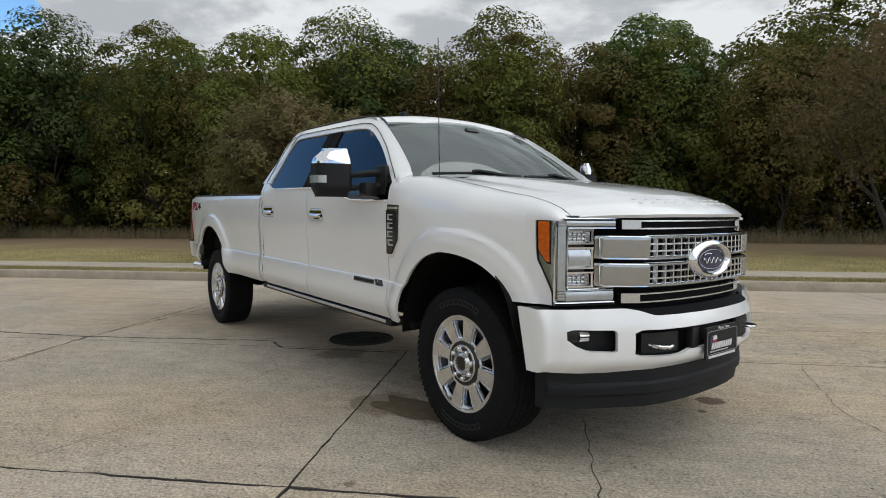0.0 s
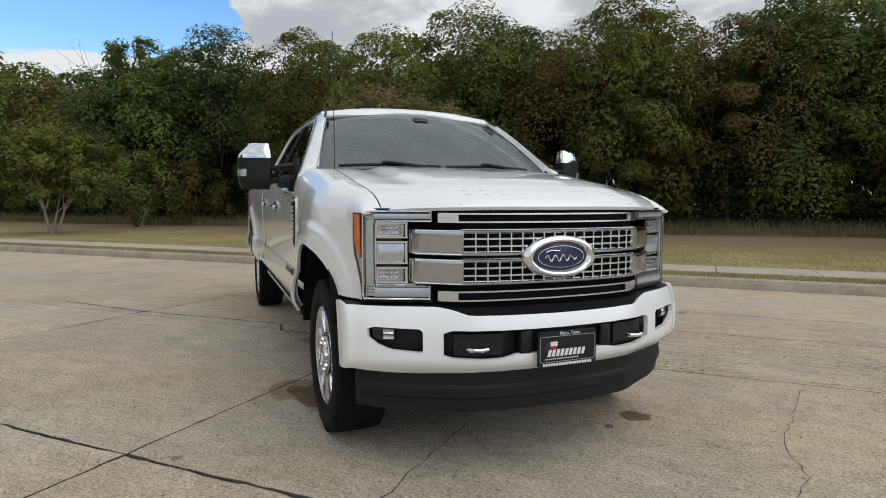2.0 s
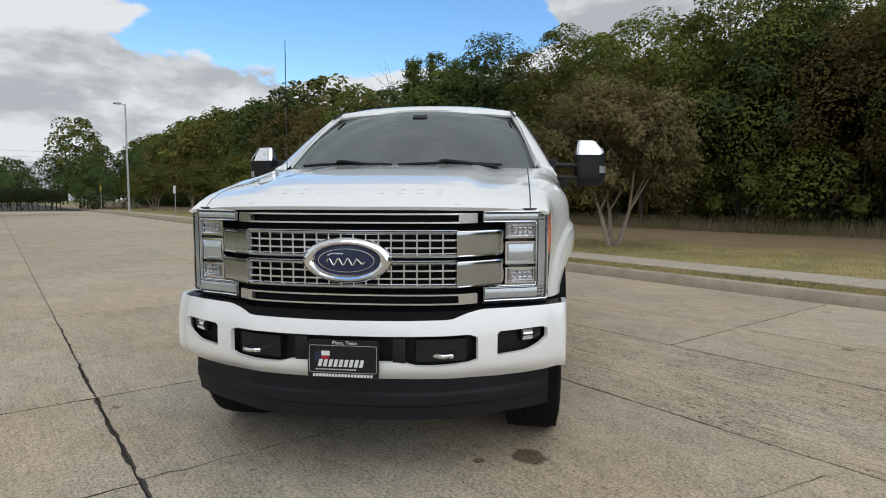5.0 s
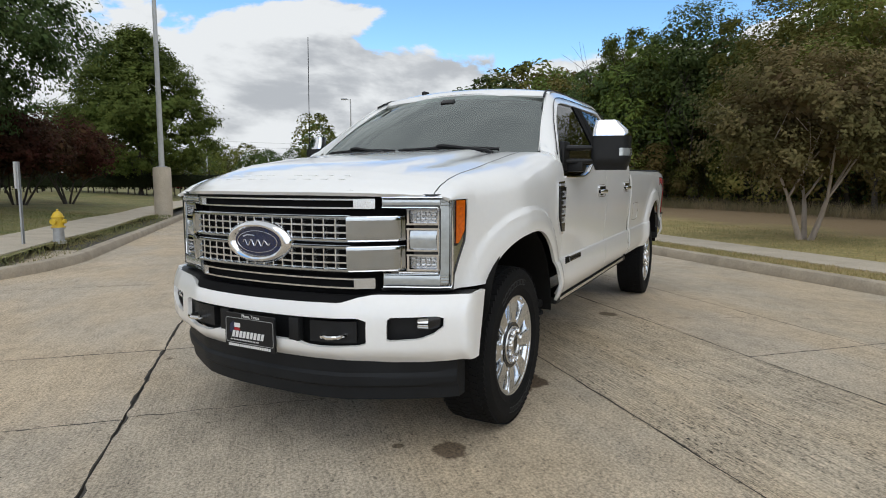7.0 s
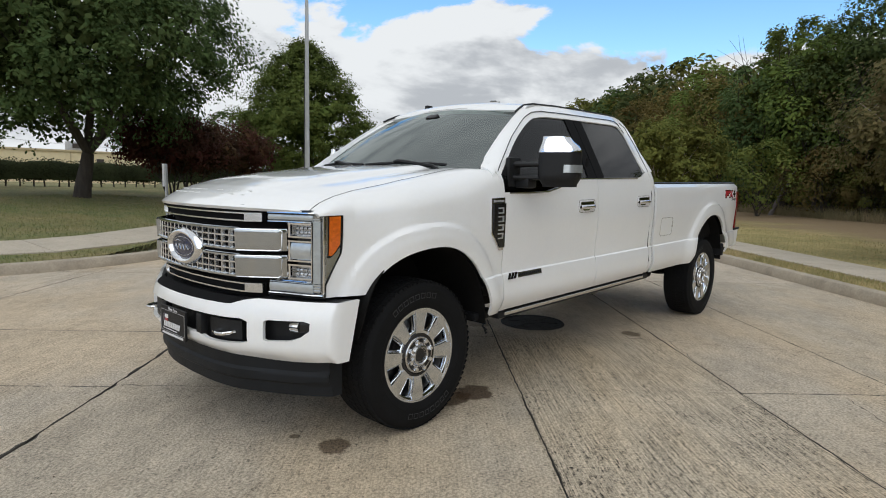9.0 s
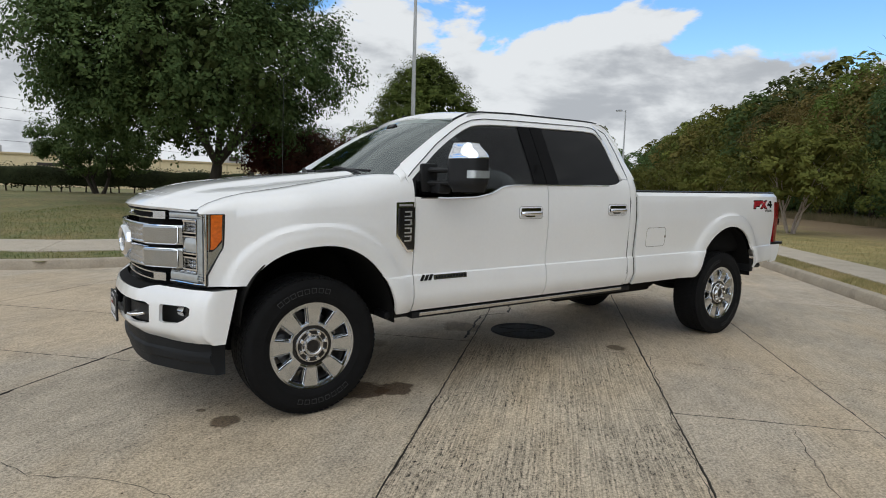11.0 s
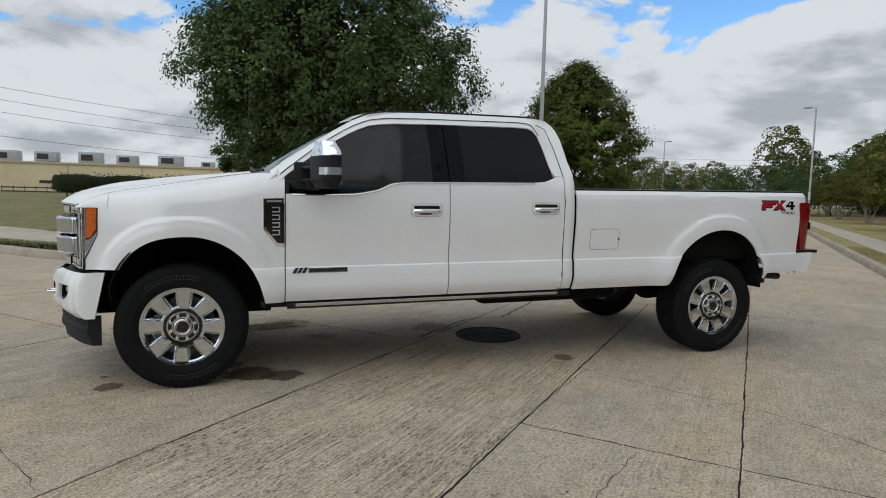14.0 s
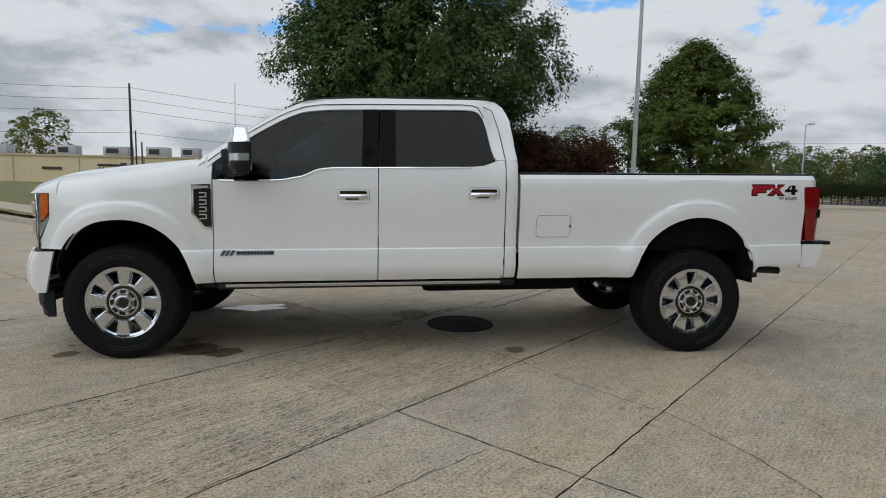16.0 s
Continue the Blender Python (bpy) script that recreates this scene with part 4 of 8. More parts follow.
def glasshouse():
    bm = bmesh.new()
    shell(bm, grid(np.linspace(0, 1, 12), np.linspace(-0.845, 0.845, 31), windscreen_at), 0.006, (1, 0, 0.6))
    ws = bpart("windscreen", bm, SCREEN, label="large laminated windscreen with a faint grey tint")
    # the painted pillar runs in to the edge of the glass
    for sg in (-1, 1):
        bm = bmesh.new()

        def pillar(t, k):
            a = np.array(windscreen_at(t, sg * 0.840)) + (0.003, 0, 0.003)
            b = np.array((a[0], sg * (roof_edge_y(a[0]) + 0.002), ROOFEDGE(a[0]) + 0.002))
            p = a + (b - a) * k
            return (p[0], p[1], p[2] + 0.012 * math.sin(math.pi * k))
        shell(bm, grid(np.linspace(0.02, 0.99, 16), np.linspace(0, 1, 6), pillar), 0.008, (0.6, sg * 0.5, 0.6))
        bpart("windscreen_pillar", bm, PAINT)
    # black band along the top edge of the screen, and the cowl below it
    bm = bmesh.new()

    def band(t, y):
        p = windscreen_at(t, y)
        return (p[0] + 0.004, p[1], p[2] + 0.004)
    shell(bm, grid(np.linspace(0.988, 1.0, 3), np.linspace(-0.83, 0.83, 25), band), 0.003, (1, 0, 0.6))
    box(bm, (-1.06, 0.0, 1.903), (0.02, 0.11, 0.05), Matrix.Rotation(radians(-52), 3, "Y"), 0.008)
    bpart("screen_border", bm, GLOSSBLACK, ws)
    bm = bmesh.new()
    shell(bm, grid(np.linspace(0, 1, 5), np.linspace(-0.83, 0.83, 27),
                   lambda t, y: (-0.375 - 0.18 * (abs(y) / 0.82) ** 2 - 0.09 * t, y, 1.478 + 0.012 * t)), 0.012, (0, 0, 1))
    for k in range(26):
        y = -0.75 + k * 0.06
        box(bm, (-0.43 - 0.18 * (abs(y) / 0.82) ** 2, y, 1.488), (0.05, 0.014, 0.006))
    bpart("cowl_panel", bm, BLACK)
    bm = bmesh.new()
    ys = np.linspace(-1, 1, 25)
    xs = [-1.178, -1.19, -1.205, -1.23, -1.28, -1.35, -1.5, -1.7, -1.9, -2.1, -2.3, -2.5, -2.65, -2.75, -2.82, -2.87, -2.905, -2.93, -2.95, -2.962]

    def roof(x, k):
        w = roof_edge_y(min(x, -1.22)) + 0.004
        xx = x - (0.10 * abs(k) ** 2.4 if x > -1.3 else 0.10 * abs(k) ** 2.4 * smooth(-1.7, -1.3, x))
        crown = 0.046 * (1 - abs(k) ** 2.5) * smooth(-2.95, -2.7, x)
        rib = 0.004 * smooth(0.03, 0.0, abs(abs(k) - 0.45)) * smooth(-1.3, -1.5, x)
        return (xx, k * w, ROOFEDGE(xx) + crown * smooth(-1.10, -1.38, xx) ** 0.5 + (0.015 * smooth(-1.35, -1.2, xx) + 0.026 * smooth(-1.45, -1.22, xx)) * (1 - abs(k) ** 2) + rib - 0.022 * smooth(-1.215, -1.178, x) ** 1.5)
    shell(bm, grid(xs, ys, roof), 0.02, (0, 0, 1))
    rf = bpart("roof", bm, PAINT)
    bm = bmesh.new()

    def header(k, t):
        a, b = np.array(windscreen_at(0.985, 0.845 * k)) + (0.006, 0, 0.006), np.array(roof(-1.185, k)) + (0, 0, 0.002)
        return tuple(a + (b - a) * t)
    shell(bm, grid(np.linspace(-1, 1, 33), np.linspace(0, 1, 4), header), 0.006, (0.6, 0, 0.8))
    bpart("roof_header", bm, PAINT, rf)
    # black ditch mouldings along the roof and the aerial's base
    bm = bmesh.new()
    for sg in (-1, 1):
        tube(bm, [(x, sg * (roof_edge_y(x) - 0.012), ROOFEDGE(x) + 0.008) for x in np.linspace(-1.18, -2.78, 24)], 0.008, 6)
        bpart("roof_moulding", bm, BLACK, rf)
        bm = bmesh.new()
    box(bm, (-1.43, -0.40, 2.030), (0.07, 0.04, 0.045), None, 0.014)
    bpart("aerial_fin", bm, BLACK, rf)
    # cab's floor, bulkhead, dash and seats behind the glass
    bm = bmesh.new()
    box(bm, (-1.75, 0, 0.70), (2.35, 1.80, 0.06))
    box(bm, (-2.93, 0, 1.05), (0.03, 1.84, 0.86))
    bpart("cab_floor", bm, TRIMDARK)
    bm = bmesh.new()
    shell(bm, grid(np.linspace(0, 1, 6), np.linspace(-0.86, 0.86, 13), lambda t, y: (-0.56 - 0.36 * t, y, 1.44 - 0.05 * t * t + 0.01 * math.cos(y * 6))), 0.30, (0, 0, 1))
    dash = bpart("dashboard", bm, DASH)
    bm = bmesh.new()
    for k in range(24):
        a, b2 = radians(15 * k), radians(15 * (k + 1))
        tube(bm, [(-1.08 + 0.08 * math.sin(q), 0.42 + 0.19 * math.cos(q), 1.36 + 0.175 * math.sin(q)) for q in (a, b2)], 0.014, 6)
    tube(bm, [(-1.08, 0.25, 1.36), (-1.08, 0.59, 1.36)], 0.02, 6)
    tube(bm, [(-1.08, 0.42, 1.36), (-0.92, 0.42, 1.28)], 0.03, 6)
    bpart("steering_wheel", bm, BLACK, dash)
    for sg in (-1, 1):
        for x in (-1.62, -2.52):
            bm = bmesh.new()
            box(bm, (x + 0.12, sg * 0.42, 1.02), (0.56, 0.54, 0.18), None, 0.05)
            box(bm, (x - 0.14, sg * 0.42, 1.36), (0.16, 0.52, 0.66), Matrix.Rotation(radians(-12), 3, "Y"), 0.06)
            box(bm, (x - 0.22, sg * 0.42, 1.76), (0.11, 0.27, 0.19), Matrix.Rotation(radians(-8), 3, "Y"), 0.045)
            bpart("seat", bm, SEATMAT, label="leather seat with a headrest")
    bm = bmesh.new()
    box(bm, (-1.02, 0, 1.80), (0.03, 0.26, 0.075), None, 0.012)
    bpart("rear_view_mirror", bm, BLACK)


def bed(s):
    bm = bmesh.new()
    cx = REAR_ARCH[0]
    xs = [-2.986, -3.0, -3.1, -3.25, -3.4, -3.55, -3.7, -3.8, -3.87, -3.90] + [cx + 0.53 * math.cos(radians(a)) if a < 90 else cx + 0.51 * math.cos(radians(a)) for a in range(6, 178, 4)] + [-4.972, -5.0, -5.1, -5.2, -5.3, -5.385]
    rows = []
    for x in xs:
        if x > cx + 0.532 or x < cx - 0.512:
            lo = 0.575 if x > cx else 0.655
        else:
            lo = max(arch_top(x, *REAR_ARCH), 0.575 if x > cx else 0.60)
        col = [(x, s * (side_y(x, z) - 0.03 * smooth(1.34, 1.392, z) ** 2), z) for z in levels(lo, 1.392, 18)]
        col.append((x, s * (side_y(x, 1.392) - 0.075), 1.398))
        rows.append(col)
    shell(bm, rows, 0.02, (0, s, 0))
    # the corner above the tail lamp
    shell(bm, grid(np.linspace(-5.382, -5.508, 6), [1.302, 1.33, 1.36, 1.385, 1.392], lambda x, z: (x, s * (side_y(x, z) - 0.03 * smooth(1.34, 1.392, z) ** 2 - 0.03 * smooth(-5.45, -5.51, x)), z)), 0.02, (0, s, 0))
    ob = bpart("bed_side", bm, PAINT, angle=28)
    bm = bmesh.new()
    shell(bm, grid(np.linspace(-2.99, -5.455, 26), np.linspace(0, 1, 4), lambda x, k: (x, s * (side_y(x, 1.392) - 0.03 - 0.10 * k), 1.404 + 0.006 * math.sin(math.pi * k))), 0.02, (0, 0, 1))
    bpart("bed_rail_cap", bm, BLACK, ob, "black plastic rail cap")
    bm = bmesh.new()
    shell(bm, [[(x, s * 0.87, z) for z in (0.80, 1.1, 1.39)] for x in np.linspace(-2.99, -5.42, 6)], 0.02, (0, -s, 0))
    bpart("bed_inner_wall", bm, UNDER, ob)
    arch_lining(s, REAR_ARCH)
    return ob


def bed_rest():
    bm = bmesh.new()
    box(bm, (-4.2, 0, 0.79), (2.42, 1.74, 0.04))
    bpart("bed_floor", bm, UNDER)
    bm = bmesh.new()
    box(bm, (-3.0, 0, 1.08), (0.03, 1.80, 0.62), None, 0.006)
    bpart("bed_headboard", bm, PAINT)
    bm = bmesh.new()
    shell(bm, grid(np.linspace(-0.79, 0.79, 15), [0.70, 0.8, 0.95, 1.1, 1.25, 1.36, 1.395], lambda y, z: (-5.455 - 0.02 * math.cos(y * 1.6) + 0.015 * smooth(1.3, 1.4, z), y, z)), 0.06, (-1, 0, 0))
    bpart("tailgate", bm, PAINT)


def grille():
    """Everything between the headlamps."""
    def at(y, z, d=0.0):
        return (BARLINE(abs(y)) + d - 0.05 * (z - 1.0) ** 2, y, z)
    ys = np.linspace(-0.60, 0.60, 41)
    bm = bmesh.new()
    shell(bm, grid(np.linspace(-0.70, 0.70, 45), [0.80, 0.85, 0.95, 1.05, 1.15, 1.22, 1.285], lambda y, z: at(y, z, -0.10)), 0.02, (1, 0, 0))
    shell(bm, grid(ys, [1.254, 1.27, 1.29], lambda y, z: at(y, z, -0.03)), 0.04, (1, 0, 0))
    shell(bm, grid(np.linspace(-0.56, 0.56, 33), [0.782, 0.795, 0.815], lambda y, z: at(y, z, 0.03 - (z - 0.782) * 1.5)), 0.05, (1, 0, 0))
    root = bpart("grille", bm, VOID, label="wide black grille with chrome bars and mesh")
    # two slim chrome-edged bars, above and below
    for z0, z1 in ((1.208, 1.246), (0.843, 0.884)):
        bm = bmesh.new()
        shell(bm, grid(np.linspace(-0.56, 0.56, 33), [z0, (z0 + z1) / 2, z1], lambda y, z: at(y, z, -0.065)), 0.02, (1, 0, 0))
        ob = bpart("slim_bar", bm, VOID, root)
        bm = bmesh.new()
        for z in (z0, z1):
            shell(bm, grid(np.linspace(-0.565, 0.565, 35), [z - 0.0036, z + 0.0036], lambda y, zz: at(y, zz, -0.034)), 0.018, (1, 0, 0))
        for sg in (-1, 1):
            shell(bm, grid(np.linspace(sg * 0.486, sg * 0.567, 7), np.linspace(z0, z1, 4), lambda y, zz: at(y, zz, -0.033)), 0.02, (1, 0, 0))
        bpart("chrome_edge", bm, MESHCHROME, ob)
    # two tall bars: chrome ends, mesh between
    for z0, z1 in ((1.058, 1.174), (0.922, 1.040)):
        bm = bmesh.new()
        for sg in (-1, 1):
            shell(bm, grid(np.concatenate([np.linspace(sg * 0.483, sg * 0.668, 10), [sg * 0.676, sg * 0.681, sg * 0.684]]), [0, .012, .03, .06, .2, .35, .5, .65, .8, .94, .97, .988, 1],
                           lambda y, k: at(y, z0 + (z1 - z0) * k, 0.012 - 0.014 * abs(2 * k - 1) ** 28 + 0.05 * (z0 + (z1 - z0) * k - 1.0) ** 2 + 0.004 * k - 0.028 * smooth(0.668, 0.684, abs(y)))), 0.03, (1, 0, 0))
        for z in (z0 + 0.007, z1 - 0.007):
            shell(bm, grid(np.linspace(-0.486, 0.486, 31), [z - 0.0075, z - 0.004, z + 0.004, z + 0.0075], lambda y, zz: at(y, zz, 0.006 - (0.006 if abs(zz - z) > 0.005 else 0.0))), 0.02, (1, 0, 0))
        ob = bpart("grille_bar", bm, BARCHROME, root, "polished chrome grille bar")
        for sg in (-1, 1):
            bm = bmesh.new()
            rim = [at(sg * y, z0 + 0.005, 0.008) for y in np.linspace(0.486, 0.664, 8)] + [at(sg * 0.674, z0 + 0.014, 0.002), at(sg * 0.674, z1 - 0.014, 0.002)]
            rim += [at(sg * y, z1 - 0.005, 0.010) for y in np.linspace(0.664, 0.486, 8)]
            tube(bm, rim, 0.0048, 6)
            bpart("bright_rim", bm, CHROME, ob)
        bm = bmesh.new()
        n = 17
        for k in range(n + 1):
            y = -0.480 + 0.96 * k / n
            box(bm, at(y, (z0 + z1) / 2, -0.010), (0.024, 0.0078, z1 - z0 - 0.012), Matrix.Rotation(-0.5 * y, 3, "Z"), 0.002, 1)
        for j in (1, 2):
            z = z0 + 0.007 + (z1 - z0 - 0.014) * j / 3
            shell(bm, grid(np.linspace(-0.480, 0.480, 31), [z - 0.0038, z + 0.0038], lambda y, zz: at(y, zz, -0.001)), 0.018, (1, 0, 0))
        bpart("mesh", bm, MESHCHROME, ob)
    # oval badge: chrome ring, dark blue field, a plain silver flourish
    bm = bmesh.new()
    zc = 1.045
    n = 48

    def oval(a, b, d):
        return [(BARLINE(0) + d - 0.12 * (a * math.cos(2 * math.pi * k / n)) ** 2, a * math.cos(2 * math.pi * k / n), zc + b * math.sin(2 * math.pi * k / n)) for k in range(n + 1)]
    shell(bm, [oval(0.204, 0.103, -0.01), oval(0.203, 0.102, 0.004), oval(0.197, 0.098, 0.014), oval(0.186, 0.090, 0.024), oval(0.172, 0.082, 0.0275), oval(0.160, 0.074, 0.025), oval(0.152, 0.068, 0.017), oval(0.147, 0.064, 0.008), oval(0.143, 0.062, 0.004)], 0.006, (1, 0, 0))
    badge = bpart("oval_badge", bm, CHROME, root, "chrome-ringed oval badge with a dark blue field")
    bm = bmesh.new()
    shell(bm, [oval(0.146 * k, 0.064 * k, 0.009 + 0.003 * (1 - k)) for k in (1.0, 0.8, 0.6, 0.4, 0.2, 0.01)], 0.004, (1, 0, 0))
    bpart("field", bm, BLUEPRINT, badge)
    bm = bmesh.new()
    xo = BARLINE(0) + 0.014

    def stroke(pts, r=0.0042):
        tube(bm, [(xo - 0.12 * y * y, y, zc + z) for y, z in pts], r, 6)
    # a plain silver swash: one long slow wave and a short stroke over it
    stroke([(-0.088 + 0.172 * k / 24, -0.006 + 0.015 * math.sin(k * 1.05) * (1.0 if k < 20 else 0.6)) for k in range(25)], 0.0036)
    stroke([(-0.086, 0.022), (-0.06, 0.031), (-0.012, 0.029)], 0.0034)
    stroke([(0.126 * math.cos(a), 0.051 * math.sin(a)) for a in np.linspace(0, 2 * math.pi, 41)], 0.0018)
    bpart("flourish", bm, SATIN, badge)


def headlamp(s):
    def at(y, z, d=0.0):
        yy = abs(y)
        x = LAMPLINE(yy) + d
        return (x, s * yy, z)

    def panel(bm, y0, y1, z0, z1, d, t=0.02, n=9, bulge=0.0):
        shell(bm, grid(np.linspace(y0, y1, n), np.linspace(z0, z1, 6),
                       lambda y, z: at(y, z, d + bulge * math.sin(math.pi * (z - z0) / (z1 - z0)))), t, (1, s * 0.4, 0))
    bm = bmesh.new()
    panel(bm, 0.575, 0.880, 0.836, 1.248, -0.085)
    root = bpart("headlamp", bm, VOID, label="C-shaped clear headlamp with a chrome bezel")
    # grey pan behind the lamps
    bm = bmesh.new()
    panel(bm, 0.700, 0.880, 0.850, 1.250, -0.055, 0.015)
    bpart("lamp_pan", bm, GLOSSBLACK, root)
    # the C: a chrome frame with a clear strip in it
    bm = bmesh.new()
    panel(bm, 0.826, 0.886, 0.842, 1.258, -0.010, 0.05)
    panel(bm, 0.588, 0.828, 1.206, 1.258, -0.010, 0.05)
    panel(bm, 0.592, 0.828, 0.842, 0.918, -0.010, 0.05)
    bpart("bezel", bm, BARCHROME, root, "chrome bezel")
    bm = bmesh.new()
    panel(bm, 0.836, 0.878, 0.905, 1.215, -0.002, 0.02, bulge=0.006)
    panel(bm, 0.595, 0.838, 1.213, 1.251, -0.002, 0.02, bulge=0.005)
    panel(bm, 0.600, 0.838, 0.850, 0.906, -0.002, 0.02, bulge=0.005)
    bpart("light_pipe", bm, LENSPLASTIC, root, "ribbed clear light strip")
    bm = bmesh.new()
    line = [at(y, 1.255, 0.001) for y in np.linspace(0.592, 0.880, 9)] + [at(0.884, z, 0.001) for z in (1.24, 1.1, 0.98, 0.86)] + [at(y, 0.846, 0.001) for y in np.linspace(0.880, 0.596, 9)]
    tube(bm, line, 0.0048, 6)
    tube(bm, [at(y, 1.209, 0.0) for y in np.linspace(0.592, 0.828, 8)] + [at(0.832, z, 0.0) for z in (1.19, 1.06, 0.93)] + [at(y, 0.912, 0.0) for y in np.linspace(0.828, 0.596, 8)], 0.003, 6)
    bpart("chrome_outline", bm, CHROME, root)
    bm = bmesh.new()
    tube(bm, [at(y, 1.2475, 0.0035) for y in np.linspace(0.600, 0.870, 9)] + [at(0.8755, z, 0.0045) for z in (1.23, 1.1, 0.98, 0.87)] + [at(y, 0.8545, 0.0035) for y in np.linspace(0.870, 0.604, 9)], 0.0022, 5)
    tube(bm, [at(y, 1.2170, 0.0035) for y in np.linspace(0.600, 0.834, 8)] + [at(0.8395, z, 0.0045) for z in (1.20, 1.06, 0.93)] + [at(y, 0.9025, 0.0035) for y in np.linspace(0.834, 0.604, 8)], 0.0022, 5)
    bpart("lens_groove", bm, GLOSSBLACK, root)
    bm = bmesh.new()
    for k in range(26):
        z = 0.868 + k * 0.0142
        panel(bm, 0.842, 0.872, z, z + 0.006, 0.0055, 0.008, 4)
    ribs = bpart("light_ribs", bm, LENSPLASTIC, root)
    ribs["kind"] = "stuff"
    for z0, z1, big in ((1.130, 1.204, True), (1.010, 1.116, False), (0.920, 0.996, True)):
        bm = bmesh.new()
        panel(bm, 0.700, 0.832, z0, z1, -0.050, 0.012)
        for q0, q1 in ((z0, z0 + 0.008), (z1 - 0.008, z1)):
            panel(bm, 0.690, 0.834, q0, q1, -0.008, 0.05)
        panel(bm, 0.690, 0.700, z0, z1, -0.012, 0.04, 3)
        panel(bm, 0.820, 0.832, z0, z1, -0.010, 0.04, 3)
        lamp = bpart("lamp_unit", bm, CHROME, root)
        bm = bmesh.new()
        if big:
            panel(bm, 0.704, 0.818, z0 + 0.010, z1 - 0.010, -0.036, 0.012)
            for j in range(4):
                for i in range(2):
                    panel(bm, 0.728 + 0.022 * j, 0.744 + 0.022 * j, z0 + 0.017 + 0.022 * i, z0 + 0.034 + 0.022 * i, -0.026, 0.012, 3, bulge=0.006)
            for j in range(5):
                panel(bm, 0.702 + 0.005 * j, 0.7045 + 0.005 * j, z0 + 0.012, z1 - 0.012, -0.022, 0.01, 2)
            bpart("reflector", bm, LAMPGLASS, lamp)
        else:
            panel(bm, 0.704, 0.818, z0 + 0.012, z1 - 0.012, -0.016, 0.02, bulge=0.008)
            lens = bpart("reflector", bm, LENSPLASTIC, lamp)
    # the amber marker on the wing, and the chrome round it
    bm = bmesh.new()

    def wing(k, z, d=0.0):
        x = 0.612 + (LAMP_REAR(min(z, 1.258)) + 0.004 - 0.612) * k
        return (x, s * (side_y(x, 1.10) + d - 0.010 - 0.004 * (1 - k)), z)
    shell(bm, grid(np.linspace(0, 1, 8), np.linspace(0.842, 1.258, 14), lambda k, z: wing(k, z)), 0.02, (0.5, s, 0))
    bpart("side_bezel", bm, BARCHROME, root)
    bm = bmesh.new()
    shell(bm, grid(np.linspace(0, 1, 8), np.linspace(0, 1, 10), lambda k, q: wing(0.27 + 0.68 * k, 1.034 + 0.214 * q + 0.085 * max(0.0, k - 0.35) * (1 - q), 0.002)), 0.01, (0.3, s, 0))
    bpart("marker_surround", bm, GLOSSBLACK, root)
    bm = bmesh.new()
    shell(bm, grid(np.linspace(0, 1, 8), np.linspace(0, 1, 10), lambda k, q: wing(0.32 + 0.58 * k, 1.046 + 0.194 * q + 0.085 * max(0.0, k - 0.35) * (1 - q), 0.007)), 0.01, (0.3, s, 0))
    marker = bpart("side_marker", bm, AMBER, root, "amber side marker")
    bm = bmesh.new()
    for q in range(9):
        shell(bm, grid(np.linspace(0.06, 0.94, 5), [0, 1], lambda k, w: wing(0.32 + 0.58 * k, 1.062 + 0.0195 * q + 0.085 * max(0.0, k - 0.35) * (1 - q / 9) + 0.004 * w, 0.009)), 0.004, (0.3, s, 0))
    bpart("lens_rib", bm, AMBER, marker)["kind"] = "stuff"
    # black gap round the lamp
    bm = bmesh.new()
    ring = [at(y, 1.264, -0.012) for y in np.linspace(0.584, 0.880, 9)] + [wing(k, 1.263, -0.002) for k in (0.1, 0.4, 0.7, 1.0)]
    ring += [wing(1.03, z, 0.0) for z in (1.20, 1.10, 1.05, 1.0, 0.95, 0.90, 0.87)] + [at(y, 0.835, -0.006) for y in np.linspace(0.884, 0.586, 9)]
    tube(bm, ring, 0.0055, 6)
    bpart("lamp_gap", bm, GLOSSBLACK, root)


def bumper_x(y):
    return BUMPERLINE(abs(y))


